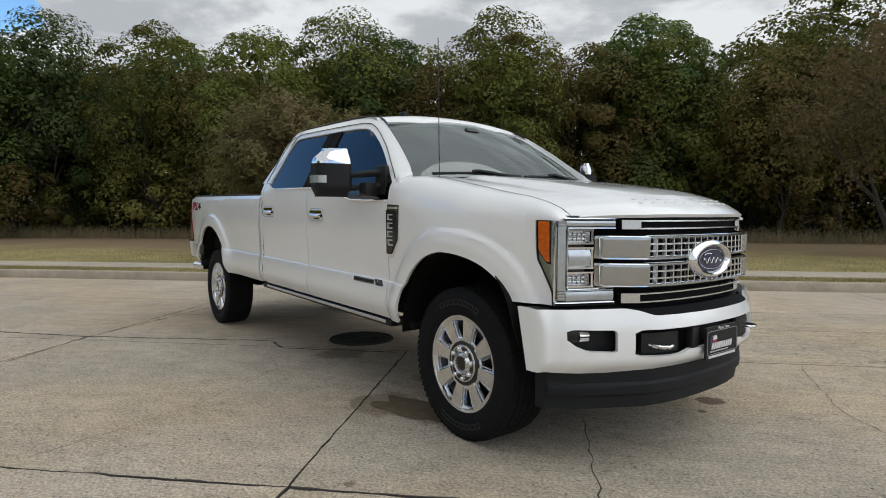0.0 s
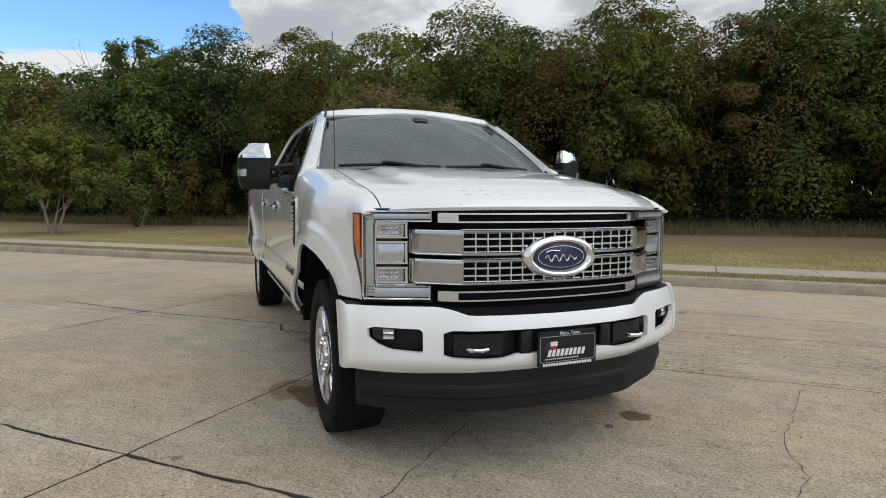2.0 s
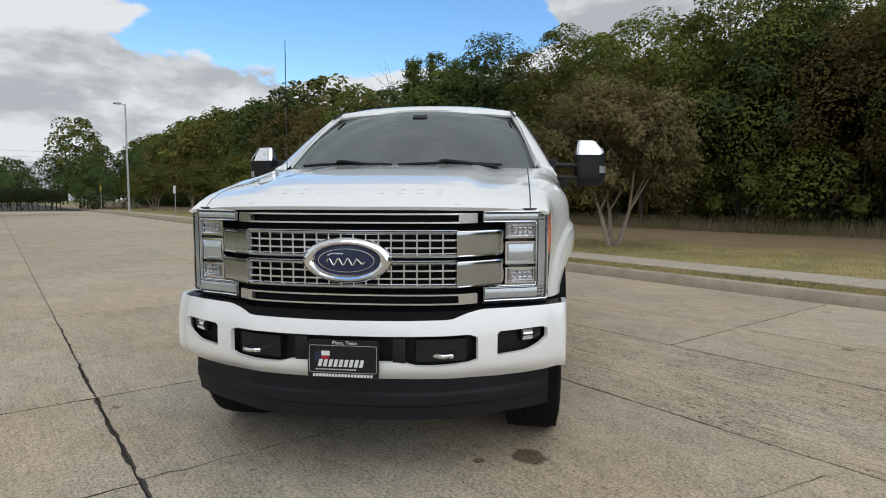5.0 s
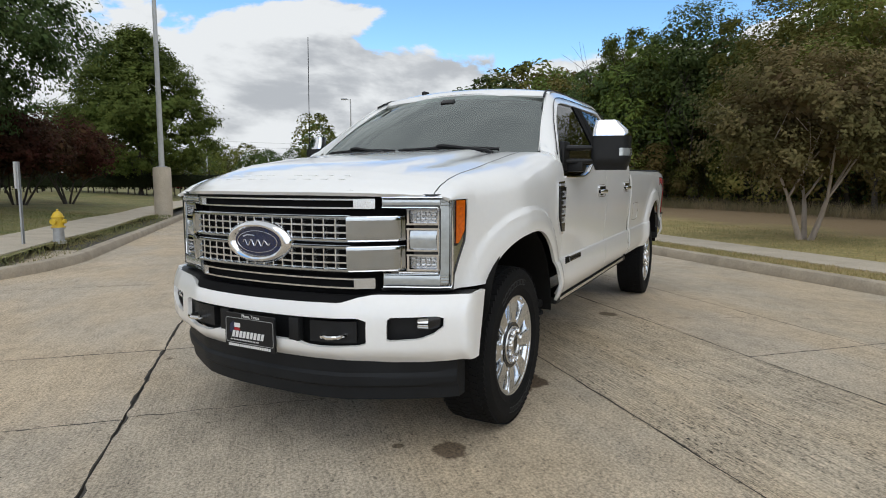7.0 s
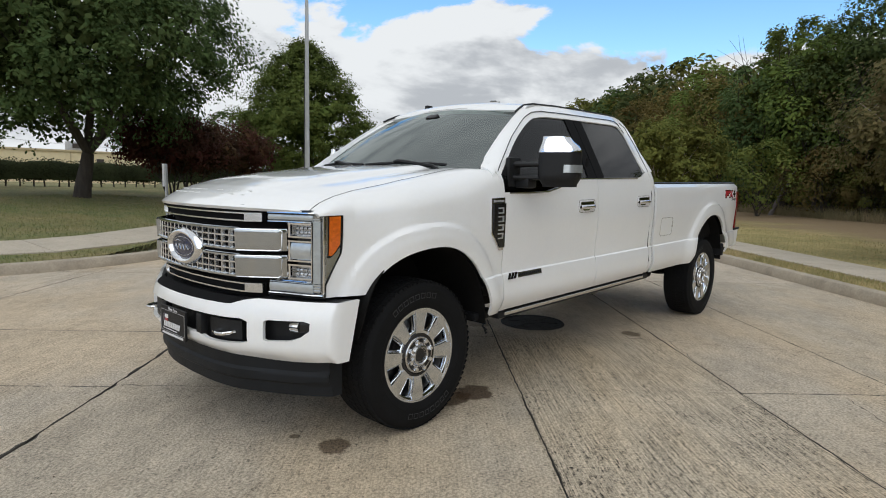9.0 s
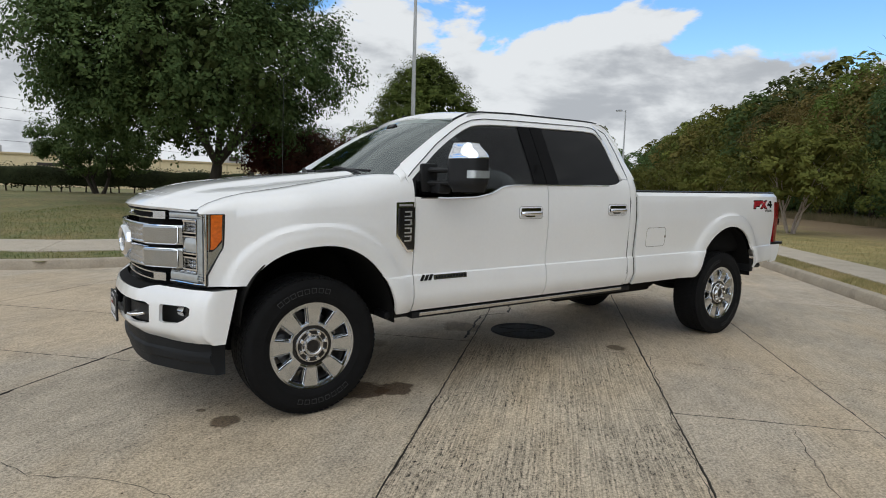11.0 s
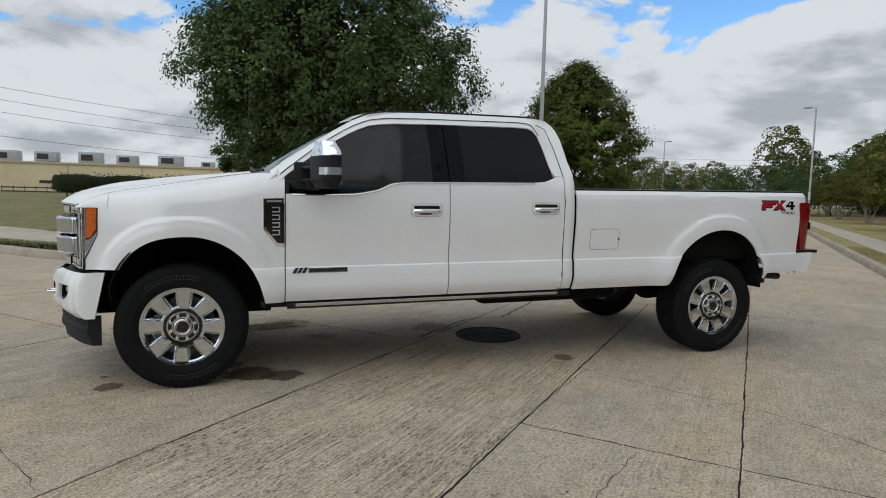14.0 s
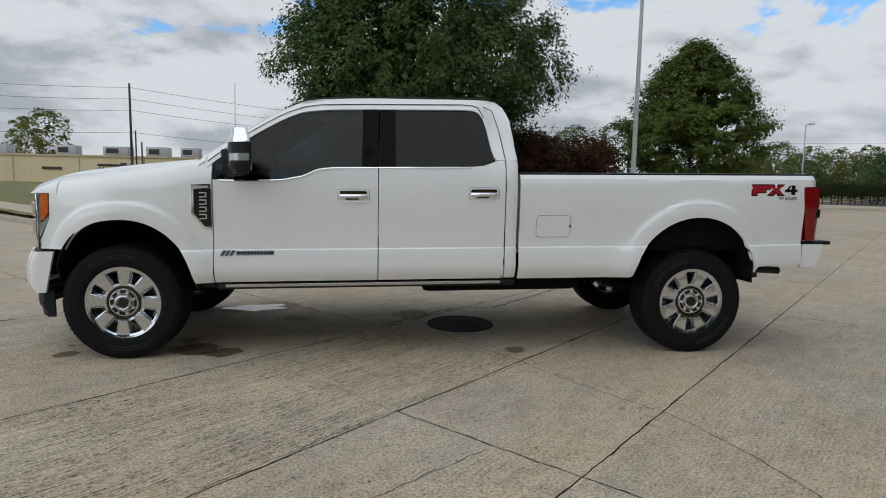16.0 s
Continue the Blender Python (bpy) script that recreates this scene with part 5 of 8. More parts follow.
def front_bumper():
    bm = bmesh.new()
    top = curve([(0, 0.782), (0.46, 0.786), (0.53, 0.810), (0.59, 0.822), (0.98, 0.822)])
    bot = curve([(0, 0.500), (0.50, 0.499), (0.80, 0.508), (0.98, 0.522)])
    open_top = curve([(0, 0.718), (0.54, 0.720), (0.577, 0.706), (0.658, 0.708), (0.675, 0.724), (0.86, 0.731), (0.888, 0.722), (0.98, 0.720)])
    open_bot = curve([(0, 0.605), (0.25, 0.605), (0.31, 0.588), (0.37, 0.584), (0.54, 0.592), (0.577, 0.604), (0.658, 0.624), (0.675, 0.617), (0.80, 0.628), (0.85, 0.652), (0.888, 0.684), (0.98, 0.690)])
    ys = np.concatenate([np.linspace(0, 0.53, 18), [0.545, 0.560, 0.572, 0.577], [0.60, 0.63, 0.658], [0.662, 0.675, 0.70], np.linspace(0.73, 0.85, 7), [0.865, 0.88, 0.888], [0.91, 0.94]])
    ks = np.concatenate([np.linspace(0, 1, 8), np.linspace(1, 2, 5)[1:], np.linspace(2, 3, 8)[1:]])

    def face(y, z):
        k = (z - 0.66) / 0.17
        roll = 0.030 * abs(k) ** 3 + 0.02 * max(k, 0) ** 2
        return bumper_x(y) - roll - 0.06 * smooth(0.58, 0.47, z)

    def level(y, k):
        a, b, c, d = bot(y), open_bot(y), open_top(y), top(y)
        return a + (b - a) * k if k <= 1 else b + (c - b) * (k - 1) if k <= 2 else c + (d - c) * (k - 2)
    cols = [(face(y, level(y, k)), y, level(y, k)) for y in ys for k in ks]
    P = np.array(cols).reshape(len(ys), len(ks), 3)
    # the end wraps round to the wheel
    wraps = [[None] * len(ks) for _ in range(15)]
    # a superellipse from the face round to the side
    for i, t in enumerate(np.linspace(0, 1, 16)[1:]):
        for j in range(len(ks)):
            x0, y0, z = P[-1][j]
            q = (z - bot(0.94)) / (top(0.94) - bot(0.94))
            end = 0.462 + 0.065 * (1 - q)
            w = min(t / 0.45, 1.0)
            wraps[i][j] = (x0 + (end - x0) * (0.32 * w * (0.6 + 0.4 * w) + 0.68 * max(t - 0.25, 0) / 0.75), y0 + 0.043 * math.sin(math.pi / 2 * w) ** 0.9, z)
    right = np.concatenate([P, np.array(wraps)])
    left = right[:0:-1] * (1, -1, 1)
    P = np.concatenate([left, right])
    spots = np.concatenate([-np.concatenate([ys, [1.0] * 15])[:0:-1], ys, [1.0] * 15])

    def solid(i, j):
        y = abs(spots[i] + spots[i + 1]) / 2
        return not (1 <= (ks[j] + ks[j + 1]) / 2 <= 2 and (y < 0.577 or 0.660 < y < 0.888))
    sheet(bm, P, solid, 0.022, (1, 0, 0))
    root = bpart("front_bumper", bm, PAINT, label="white steel front bumper with black openings")
    bm = bmesh.new()
    shell(bm, grid(np.linspace(-0.90, 0.90, 35), [0.56, 0.66, 0.78], lambda y, z: (bumper_x(y) - 0.075, y, z)), 0.02, (1, 0, 0))
    for sg in (-1, 1):
        for a, b in ((0.31, 0.525),):
            shell(bm, grid(np.linspace(sg * a, sg * b, 7), [0.602, 0.65, 0.70], lambda y, z: (bumper_x(y) - 0.028, y, z)), 0.03, (1, 0, 0))
    box(bm, (0.93, -0.20, 0.655), (0.04, 0.06, 0.11), None, 0.01)
    box(bm, (0.93, 0.24, 0.655), (0.04, 0.06, 0.11), None, 0.01)
    bpart("bumper_insert", bm, BLACK, root, "black plastic insert")
    # the flat ledge between bumper and grille
    bm = bmesh.new()
    shell(bm, grid(np.linspace(-0.95, 0.95, 41), [0, 0.5, 1], lambda y, k: (bumper_x(y) - 0.045 - 0.12 * k, y, 0.797 + 0.026 * smooth(0.45, 0.60, abs(y)) - 0.01 * (1 - k))), 0.012, (0, 0, 1))
    bpart("bumper_pad", bm, BLACK, root)
    for sg in (-1, 1):
        bm = bmesh.new()
        box(bm, (bumper_x(0.80) - 0.075, sg * 0.800, 0.692), (0.06, 0.11, 0.062), Matrix.Rotation(sg * 0.5, 3, 'Z'), 0.012)
        fog = bpart("fog_lamp", bm, GLOSSBLACK, root)
        bm = bmesh.new()
        box(bm, (bumper_x(0.80) - 0.046, sg * 0.800, 0.690), (0.012, 0.082, 0.046), Matrix.Rotation(sg * 0.5, 3, 'Z'), 0.006)
        bpart("fog_lens", bm, GLOSSBLACK, fog)
        for j, (dz, tip, tall) in enumerate(((0.014, 0.7, 0.026), (-0.012, -0.5, 0.022))):
            bm = bmesh.new()
            box(bm, (bumper_x(0.79) - 0.034, sg * 0.795, 0.692 + dz), (0.010, 0.050, tall), Matrix.Rotation(sg * 0.42, 3, 'Z') @ Matrix.Rotation(-tip, 3, 'Y'), 0.004)
            bpart("fog_reflector", bm, CHROME, fog)
        # tow hook
        bm = bmesh.new()
        y0 = sg * 0.435
        pts = [(x - 0.022, y0 + sg * w, z + 0.014) for x, w, z in ((0.86, -0.046, 0.628), (0.925, -0.050, 0.626), (0.962, -0.038, 0.625), (0.970, 0.0, 0.624), (0.955, 0.036, 0.625), (0.925, 0.046, 0.626), (0.86, 0.046, 0.628))]
        tube(bm, pts, 0.0095, 8)
        bpart("tow_hook", bm, CHROME, root, "chrome tow hook")
    # dark air dam
    bm = bmesh.new()

    def dam(y, k):
        z0 = 0.318 + 0.004 * (abs(y) / 0.90) ** 2
        z = z0 + (0.525 - z0) * k
        x = bumper_x(y) - 0.055 - 0.028 * (1 - k) ** 1.2 - 0.045 * (abs(y) / 0.9) ** 4
        x += 0.014 * smooth(0.30, 0.36, k) * smooth(0.62, 0.56, k)
        return (x, y, z)
    shell(bm, grid(np.linspace(-0.90, 0.90, 45), np.linspace(0, 1, 15), dam), 0.015, (1, 0, 0))
    for sg in (-1, 1):
        shell(bm, grid(np.linspace(0, 1, 5), np.linspace(0, 1, 6), lambda k, q: (dam(0.9, q)[0] + (dam(0.9, 0.6)[0] - 0.075 - dam(0.9, q)[0]) * k, sg * (0.90 + 0.002 * k), dam(0.9, q)[2])), 0.015, (0, sg, 0))
    bpart("air_dam", bm, DAM, root, "dark grey plastic air dam")


def mirror(s):
    mx, my, mz = (-0.945, 1.250, 0.0) if s > 0 else (-1.045, 1.232, -0.022)
    bm = bmesh.new()
    # two arms from the door
    for z in (1.525, 1.440):
        shell(bm, grid(np.linspace(0, 1, 6), np.linspace(0, 2 * math.pi, 11), lambda t, a: (-0.80 + (mx + 0.08 + 0.80) * t + (0.035 - 0.010 * t) * math.cos(a), s * (0.973 + (my - 1.06) * t), z + mz * t + (0.021 - 0.006 * t) * math.sin(a))), 0.004, (0, 0, 1))
    box(bm, (-0.80, s * 0.983, 1.475), (0.13, 0.035, 0.19), None, 0.015)
    box(bm, (-0.86, s * 1.040, 1.415), (0.10, 0.12, 0.085), None, 0.02)
    root = bpart("door_mirror", bm, BLACK, label="tall tow mirror with a chrome cap")

    def house(a, k, lo, hi, grow=0.0):
        """a runs round the housing in plan, k from bottom to top; the outer end sweeps back."""
        z = lo + (hi - lo) * k
        c, sn = math.cos(a), math.sin(a)
        wide = 0.107 + grow - 0.014 * smooth(1.60, 1.70, z) - 0.02 * smooth(1.45, 1.39, z)
        if c > 0:
            wide -= 0.052 * smooth(1.615, 1.70, z)
        deep = 0.084 + grow - 0.026 * smooth(1.60, 1.70, z) - 0.03 * smooth(1.45, 1.39, z)
        cc = math.copysign(abs(c) ** 0.45, c)
        ss = math.copysign(abs(sn) ** 0.55, sn)
        x = mx + deep * ss * (1.0 if sn > 0 else 0.55) - 0.38 * wide * cc
        return (x, s * (my + wide * cc), z + mz)
    aa = np.linspace(0, 2 * math.pi, 33)
    bm = bmesh.new()
    shell(bm, grid(aa, np.linspace(0, 1, 12), lambda a, k: house(a, k, 1.385, 1.60)), 0.006, (0, 0, 0.001))
    ob = bpart("housing", bm, BLACK, root)
    vs = [house(a, 0, 1.385, 1.6) for a in aa[:-1]]
    bm = bmesh.new()
    bm.faces.new([bm.verts.new(v) for v in vs])
    bpart("housing_base", bm, BLACK, ob)
    bm = bmesh.new()
    shell(bm, grid(aa, [0, .15, .4, .65, .8, .9, .96, 1.0], lambda a, k: tuple(np.array(house(a, k, 1.598, 1.70, 0.003)) * 1.0)), 0.005, (0, 0, 0.001))
    top = [house(a, 1.0, 1.598, 1.70, 0.003) for a in aa[:-1]]
    bm.faces.new([bm.verts.new(v) for v in top])
    bpart("mirror_cap", bm, CHROME, root, "chrome mirror cap")
    bm = bmesh.new()
    shell(bm, grid(np.linspace(radians(-20), radians(76), 40), [0, 0.5, 1], lambda a, k: house(a, k, 1.474, 1.522, 0.011)), 0.012, (1, s, 0))
    bpart("marker_lamp", bm, LENSPLASTIC, root, "clear clearance lamp")
    bm = bmesh.new()
    box(bm, (mx - 0.050, s * my, 1.505 + mz), (0.006, 0.15, 0.19), Matrix.Rotation(s * 0.36, 3, 'Z'), 0.002)
    bpart("mirror_glass", bm, CHROME, root)
    # triangular sail panel on the door
    bm = bmesh.new()
    shell(bm, grid(np.linspace(-0.66, -0.86, 6), np.linspace(0, 1, 5), lambda x, k: (x, s * (side_y(x, 1.4) - 0.012 - 0.02 * k), BELT(x) - 0.002 + (min(GLASSTOP(x), 1.55) - BELT(x)) * k)), 0.012, (0, s, 0))
    bpart("sail_panel", bm, BLACK, root)


def handle(s, x, z, parent):
    bm = bmesh.new()
    y = side_y(x, z)
    def pl(a, b, d):
        return (x + a, s * (side_y(x + a, z + b) + d), z + b)
    prism(bm, rounded(-0.118, 0.118, -0.046, 0.046, 0.022), pl, 0.003)
    ob = bpart("handle_cup", bm, PAINT, parent)
    # grey outline stands in for the shading at the cup's recessed edge
    bm = bmesh.new()
    rim = rounded(-0.118, 0.118, -0.046, 0.046, 0.022)
    tube(bm, [pl(a, b, 0.002) for a, b in rim + rim[:1]], 0.0020, 5)
    bpart("cup_edge", bm, SATIN, ob)
    bm = bmesh.new()
    prism(bm, rounded(-0.098, 0.104, 0.004, 0.034, 0.012), pl, 0.010)
    prism(bm, rounded(-0.040, 0.060, -0.034, 0.002, 0.012), lambda a, b, d: pl(a, b, d * 0.5), 0.008)
    bpart("handle_recess", bm, CHROME, ob)
    bm = bmesh.new()
    shell(bm, grid(np.linspace(-0.102, 0.106, 15), np.linspace(0, 2 * math.pi, 13),
                   lambda a, q: (x + a, s * (y + 0.030 - 0.018 * (abs(a) / 0.105) ** 4 + 0.010 * math.cos(q)), z - 0.006 + 0.015 * math.sin(q))), 0.002, (0, s, 0))
    bpart("handle", bm, CHROME, ob, "chrome door handle")


def letters_bars(bm, place, x0, x1, z0, z1, n, depth, lean=0.0, fill=0.72):
    """A row of plain upright bars, the size of lettering."""
    w = (x1 - x0) / n
    for k in range(n):
        a, b = x0 + k * w, x0 + (k + fill) * w
        sh = lean * (z1 - z0)
        prism(bm, [(a, z0), (b, z0), (b + sh, z1), (a + sh, z1)], place, depth)


def badges(s):
    # vent badge at the back edge of the fender
    def pl(a, b, d):
        return (a, s * (side_y(a, b) + d), b)
    bm = bmesh.new()
    prism(bm, [(-0.530, 1.312), (-0.664, 1.316), (-0.664, 0.985), (-0.618, 0.985), (-0.530, 1.095)], pl, 0.010)
    ob = bpart("fender_vent", bm, CHROME, label="chrome-edged fender vent badge")
    bm = bmesh.new()
    prism(bm, [(-0.548, 1.278), (-0.668, 1.280), (-0.668, 1.002), (-0.624, 1.002), (-0.548, 1.100)], pl, 0.016)
    bpart("vent_field", bm, GLOSSBLACK, ob)
    bm = bmesh.new()
    for k in range(4):
        zb = 1.058 + k * 0.053
        for q in ([(-0.588, zb), (-0.640, zb), (-0.640, zb + 0.008), (-0.588, zb + 0.008)], [(-0.588, zb + 0.030), (-0.640, zb + 0.030), (-0.640, zb + 0.038), (-0.588, zb + 0.038)], [(-0.632, zb), (-0.640, zb), (-0.640, zb + 0.038), (-0.632, zb + 0.038)]):
            prism(bm, q, pl, 0.020)
    letters_bars(bm, pl, -0.650, -0.550, 1.288, 1.301, 8, 0.013)
    bpart("vent_bars", bm, BADGE, ob)["kind"] = "stuff"
    # small badge on the door
    bm = bmesh.new()
    prism(bm, [(-0.835, 0.787), (-1.115, 0.787), (-1.115, 0.820), (-0.835, 0.820)], pl, 0.004)
    ob = bpart("door_badge", bm, SATIN, label="small silver and black door badge")
    bm = bmesh.new()
    letters_bars(bm, pl, -1.108, -0.842, 0.794, 0.813, 11, 0.006)
    letters_bars(bm, pl, -0.812, -0.715, 0.786, 0.824, 3, 0.006, lean=-0.6)
    bpart("badge_bars", bm, GLOSSBLACK, ob)
    # red and black decal at the back of the bed, as plain angular shapes
    bm = bmesh.new()
    x0 = -4.900
    z0, z1 = 1.236, 1.313
    def blk(pts, depth=0.0025):
        prism(bm, pts, pl, depth)
    def X(u):
        return x0 - u if s > 0 else x0 - 0.40 + u
    for quad in ([(0.0, z0), (0.035, z0), (0.035, z1), (0.0, z1)], [(0.03, z1 - 0.028), (0.15, z1 - 0.028), (0.15, z1), (0.03, z1)], [(0.03, z0 + 0.022), (0.11, z0 + 0.022), (0.11, z0 + 0.046), (0.03, z0 + 0.046)],
                 [(0.135, z0), (0.175, z0), (0.275, z1), (0.235, z1)], [(0.135, z1), (0.175, z1), (0.275, z0), (0.235, z0)]):
        pts = [(X(u), z) for u, z in quad]
        blk(pts if s < 0 else pts[::-1])
    rim = bmesh.new()
    for a, b, c, d in ((-0.009, z0 - 0.009, 0.044, z1 + 0.009), (0.02, z1 - 0.036, 0.159, z1 + 0.009), (0.02, z0 + 0.014, 0.119, z0 + 0.054)):
        prism(rim, [(X(u), z) for u, z in ((a, b), (c, b), (c, d), (a, d))][::1 if s < 0 else -1], pl, 0.0012)
    for q in ([(0.122, z0 - 0.009), (0.184, z0 - 0.009), (0.288, z1 + 0.009), (0.224, z1 + 0.009)], [(0.122, z1 + 0.009), (0.184, z1 + 0.009), (0.288, z0 - 0.009), (0.224, z0 - 0.009)]):
        prism(rim, [(X(u), z) for u, z in q][::1 if s < 0 else -1], pl, 0.0012)
    ob = bpart("bed_decal", bm, REDPRINT, label="red and black angular decal")
    bm = bmesh.new()
    for quad in ([(0.285, z0 + 0.022), (0.40, z0 + 0.022), (0.40, z0 + 0.044), (0.285, z0 + 0.044)], [(0.345, z0), (0.380, z0), (0.380, z1), (0.345, z1)], [(0.285, z0 + 0.03), (0.31, z0 + 0.03), (0.345, z1 - 0.002), (0.33, z1)]):
        blk([(X(u), z) for u, z in quad], 0.003)
    bpart("decal_dark", bm, GLOSSBLACK, ob)
    bpart("decal_outline", rim, GLOSSBLACK, ob)
    txt = bpy.data.curves.new("decal_text", "FONT")
    txt.body, txt.size, txt.extrude = "OFF ROAD", 0.036, 0.0006
    t = new("decal_text", txt)
    t.data.materials.append(GLOSSBLACK)
    t.parent = ob
    xx = x0 - 0.215 if s > 0 else x0 - 0.40
    t.matrix_basis = pose(xx, s * (side_y(xx - 0.1, 1.2) + 0.004), 1.196 - RAKE * xx, 90, 0, 180 if s > 0 else 0)
    # fuel door outline
    if s > 0:
        bm = bmesh.new()
        o = rounded(-3.395, -3.120, 0.905, 1.075, 0.03)
        tube(bm, [pl(a, b, 0.0005) for a, b in o + o[:1]], 0.0022, 5)
        box(bm, pl(-3.392, 0.99, 0.001), (0.018, 0.004, 0.02))
        bpart("fuel_door", bm, SATIN, label="rounded fuel door outline")


def sill(s):
    bm = bmesh.new()
    box(bm, (-1.83, s * 0.918, 0.545), (2.28, 0.14, 0.045), None, 0.012)
    ob = bpart("running_board", bm, BLACK, label="black running board with a bright strip")
    bm = bmesh.new()
    box(bm, (-1.80, s * 0.991, 0.550), (2.10, 0.006, 0.022), None, 0.002, 1)
    bpart("bright_strip", bm, SATIN, ob)
    bm = bmesh.new()
    box(bm, (-0.62, s * 0.86, 0.555), (0.22, 0.16, 0.05), None, 0.015)
    bpart("mud_guard", bm, BLACK)
    bm = bmesh.new()
    box(bm, (-4.98, s * 0.93, 0.625), (0.05, 0.16, 0.14), None, 0.01)
    bpart("mud_guard", bm, BLACK)
    bm = bmesh.new()
    tube(bm, [(-5.02, s * 0.95, 0.62), (-5.24, s * 0.93, 0.60)], 0.03, 8)
    bpart("bumper_bracket", bm, BLACK)
    # trim below the windows
    bm = bmesh.new()
    tube(bm, [(x, s * (side_y(x, BELT(x)) + 0.002), BELT(x) - 0.004) for x in np.linspace(-0.72, -2.60, 60)], 0.0075, 6)
    bpart("belt_trim", bm, CHROME, label="chrome strip below the windows")
    # black pillar between the windows
    bm = bmesh.new()
    for a, b in ((-1.765, -1.886), (-1.896, -2.02)):
        shell(bm, grid(np.linspace(a, b, 4), np.linspace(0, 1, 6), lambda x, k: (x, s * (side_y(x, BELT(x) + (GLASSTOP(x) - BELT(x)) * k) - 0.006), BELT(x) + (GLASSTOP(x) - BELT(x)) * k)), 0.01, (0, s, 0))
    box(bm, (-1.805, s * (side_y(-1.8, 1.55) + 0.002), 1.535), (0.030, 0.006, 0.12), None, 0.002, 1)
    bpart("window_pillar", bm, VOID)


def tail_lamp(s):
    bm = bmesh.new()

    def at(k, q):
        z = 0.855 + 0.442 * q
        x = -5.368 - 0.165 * k - 0.06 * (1 - q) ** 1.5 * (1 - k)
        return (x, s * (side_y(max(x, -5.40), z) + 0.008 - 0.035 * k ** 3), z)
    shell(bm, grid(np.linspace(0, 1, 8), np.linspace(0, 1, 10), at), 0.05, (-0.3, s, 0))
    ob = bpart("tail_lamp", bm, REDLENS, label="tall red tail lamp")
    bm = bmesh.new()
    box(bm, (-5.512, s * 0.972, 1.08), (0.05, 0.03, 0.07), None, 0.003)
    bpart("reversing_lens", bm, GLOSSBLACK, ob)


def rear_bumper():
    bm = bmesh.new()

    def at(y, q):
        z = 0.640 + 0.185 * q
        x = -5.66 + 0.06 * (1 - q) ** 2 + 0.07 * (abs(y) / 0.98) ** 6
        return (x, y, z)
    shell(bm, grid(np.linspace(-0.98, 0.98, 31), np.linspace(0, 1, 7), at), 0.02, (-1, 0, 0))
    for sg in (-1, 1):
        shell(bm, grid(np.linspace(0, 1, 5), np.linspace(0, 1, 7), lambda k, q: (at(0.98, q)[0] + (0.185 - 0.05 * (1 - q) ** 2) * k, sg * (0.98 + 0.004 * k), at(0.98, q)[2] - 0.01 * k * (1 - q))), 0.02, (0, sg, 0))
    ob = bpart("rear_bumper", bm, PAINT, label="white rear bumper with a black step")
    bm = bmesh.new()
    box(bm, (-5.535, 0, 0.835), (0.25, 1.96, 0.03), None, 0.008)
    bpart("step_pad", bm, BLACK, ob)
    bm = bmesh.new()
    tube(bm, [(-5.20, -0.84, 0.52), (-5.36, -0.90, 0.52), (-5.46, -0.94, 0.52)], 0.05, 14)
    bpart("exhaust_tip", bm, CHROME)


def underbody():
    bm = bmesh.new()
    for sg in (-1, 1):
        box(bm, (-2.3, sg * 0.43, 0.56), (5.9, 0.09, 0.20), None, 0.02)
    for x in (-0.9, -1.9, -2.9, -3.8, -5.2):
        box(bm, (x, 0, 0.55), (0.10, 0.9, 0.14), None, 0.015)
    bpart("chassis_frame", bm, UNDER, angle=30)
    bm = bmesh.new()
    for x in (0.0, -WB):
        tube(bm, [(x, -0.74, 0.43), (x, 0.74, 0.43)], 0.055, 10)
        sph = bmesh.ops.create_uvsphere(bm, u_segments=14, v_segments=8, radius=0.17)["verts"]
        bmesh.ops.translate(bm, verts=sph, vec=(x, 0.12 if x == 0 else 0.0, 0.43))
    tube(bm, [(-0.6, 0.1, 0.50), (-WB, 0.0, 0.46)], 0.05, 10)
    bpart("axles", bm, UNDER)
    bm = bmesh.new()
    box(bm, (-0.35, 0, 0.66), (1.1, 0.80, 0.34), None, 0.05)
    box(bm, (-1.4, 0.12, 0.57), (1.0, 0.42, 0.28), None, 0.06)
    box(bm, (-2.9, 0.62, 0.56), (1.3, 0.34, 0.24), None, 0.05)
    box(bm, (0.45, 0, 0.85), (0.5, 1.3, 0.5), None, 0.03)
    bpart("drivetrain", bm, UNDER)
    for sg in (-1, 1):
        bm = bmesh.new()
        tube(bm, [(x, sg * 0.56, 0.54 - 0.16 * (1 - ((x + WB) / 0.75) ** 2)) for x in np.linspace(-WB - 0.75, -WB + 0.75, 13)], 0.032, 6)
        tube(bm, [(-WB + 0.05, sg * 0.50, 0.47), (-WB + 0.30, sg * 0.42, 0.86)], 0.028, 8)
        bpart("leaf_spring", bm, UNDER)
    bm = bmesh.new()
    tube(bm, [(-1.2, -0.3, 0.50), (-2.6, -0.55, 0.50), (-3.8, -0.58, 0.50), (-4.3, -0.62, 0.66), (-4.7, -0.66, 0.66), (-5.1, -0.80, 0.53), (-5.25, -0.88, 0.52)], 0.045, 10)
    bpart("exhaust_pipe", bm, STEEL)


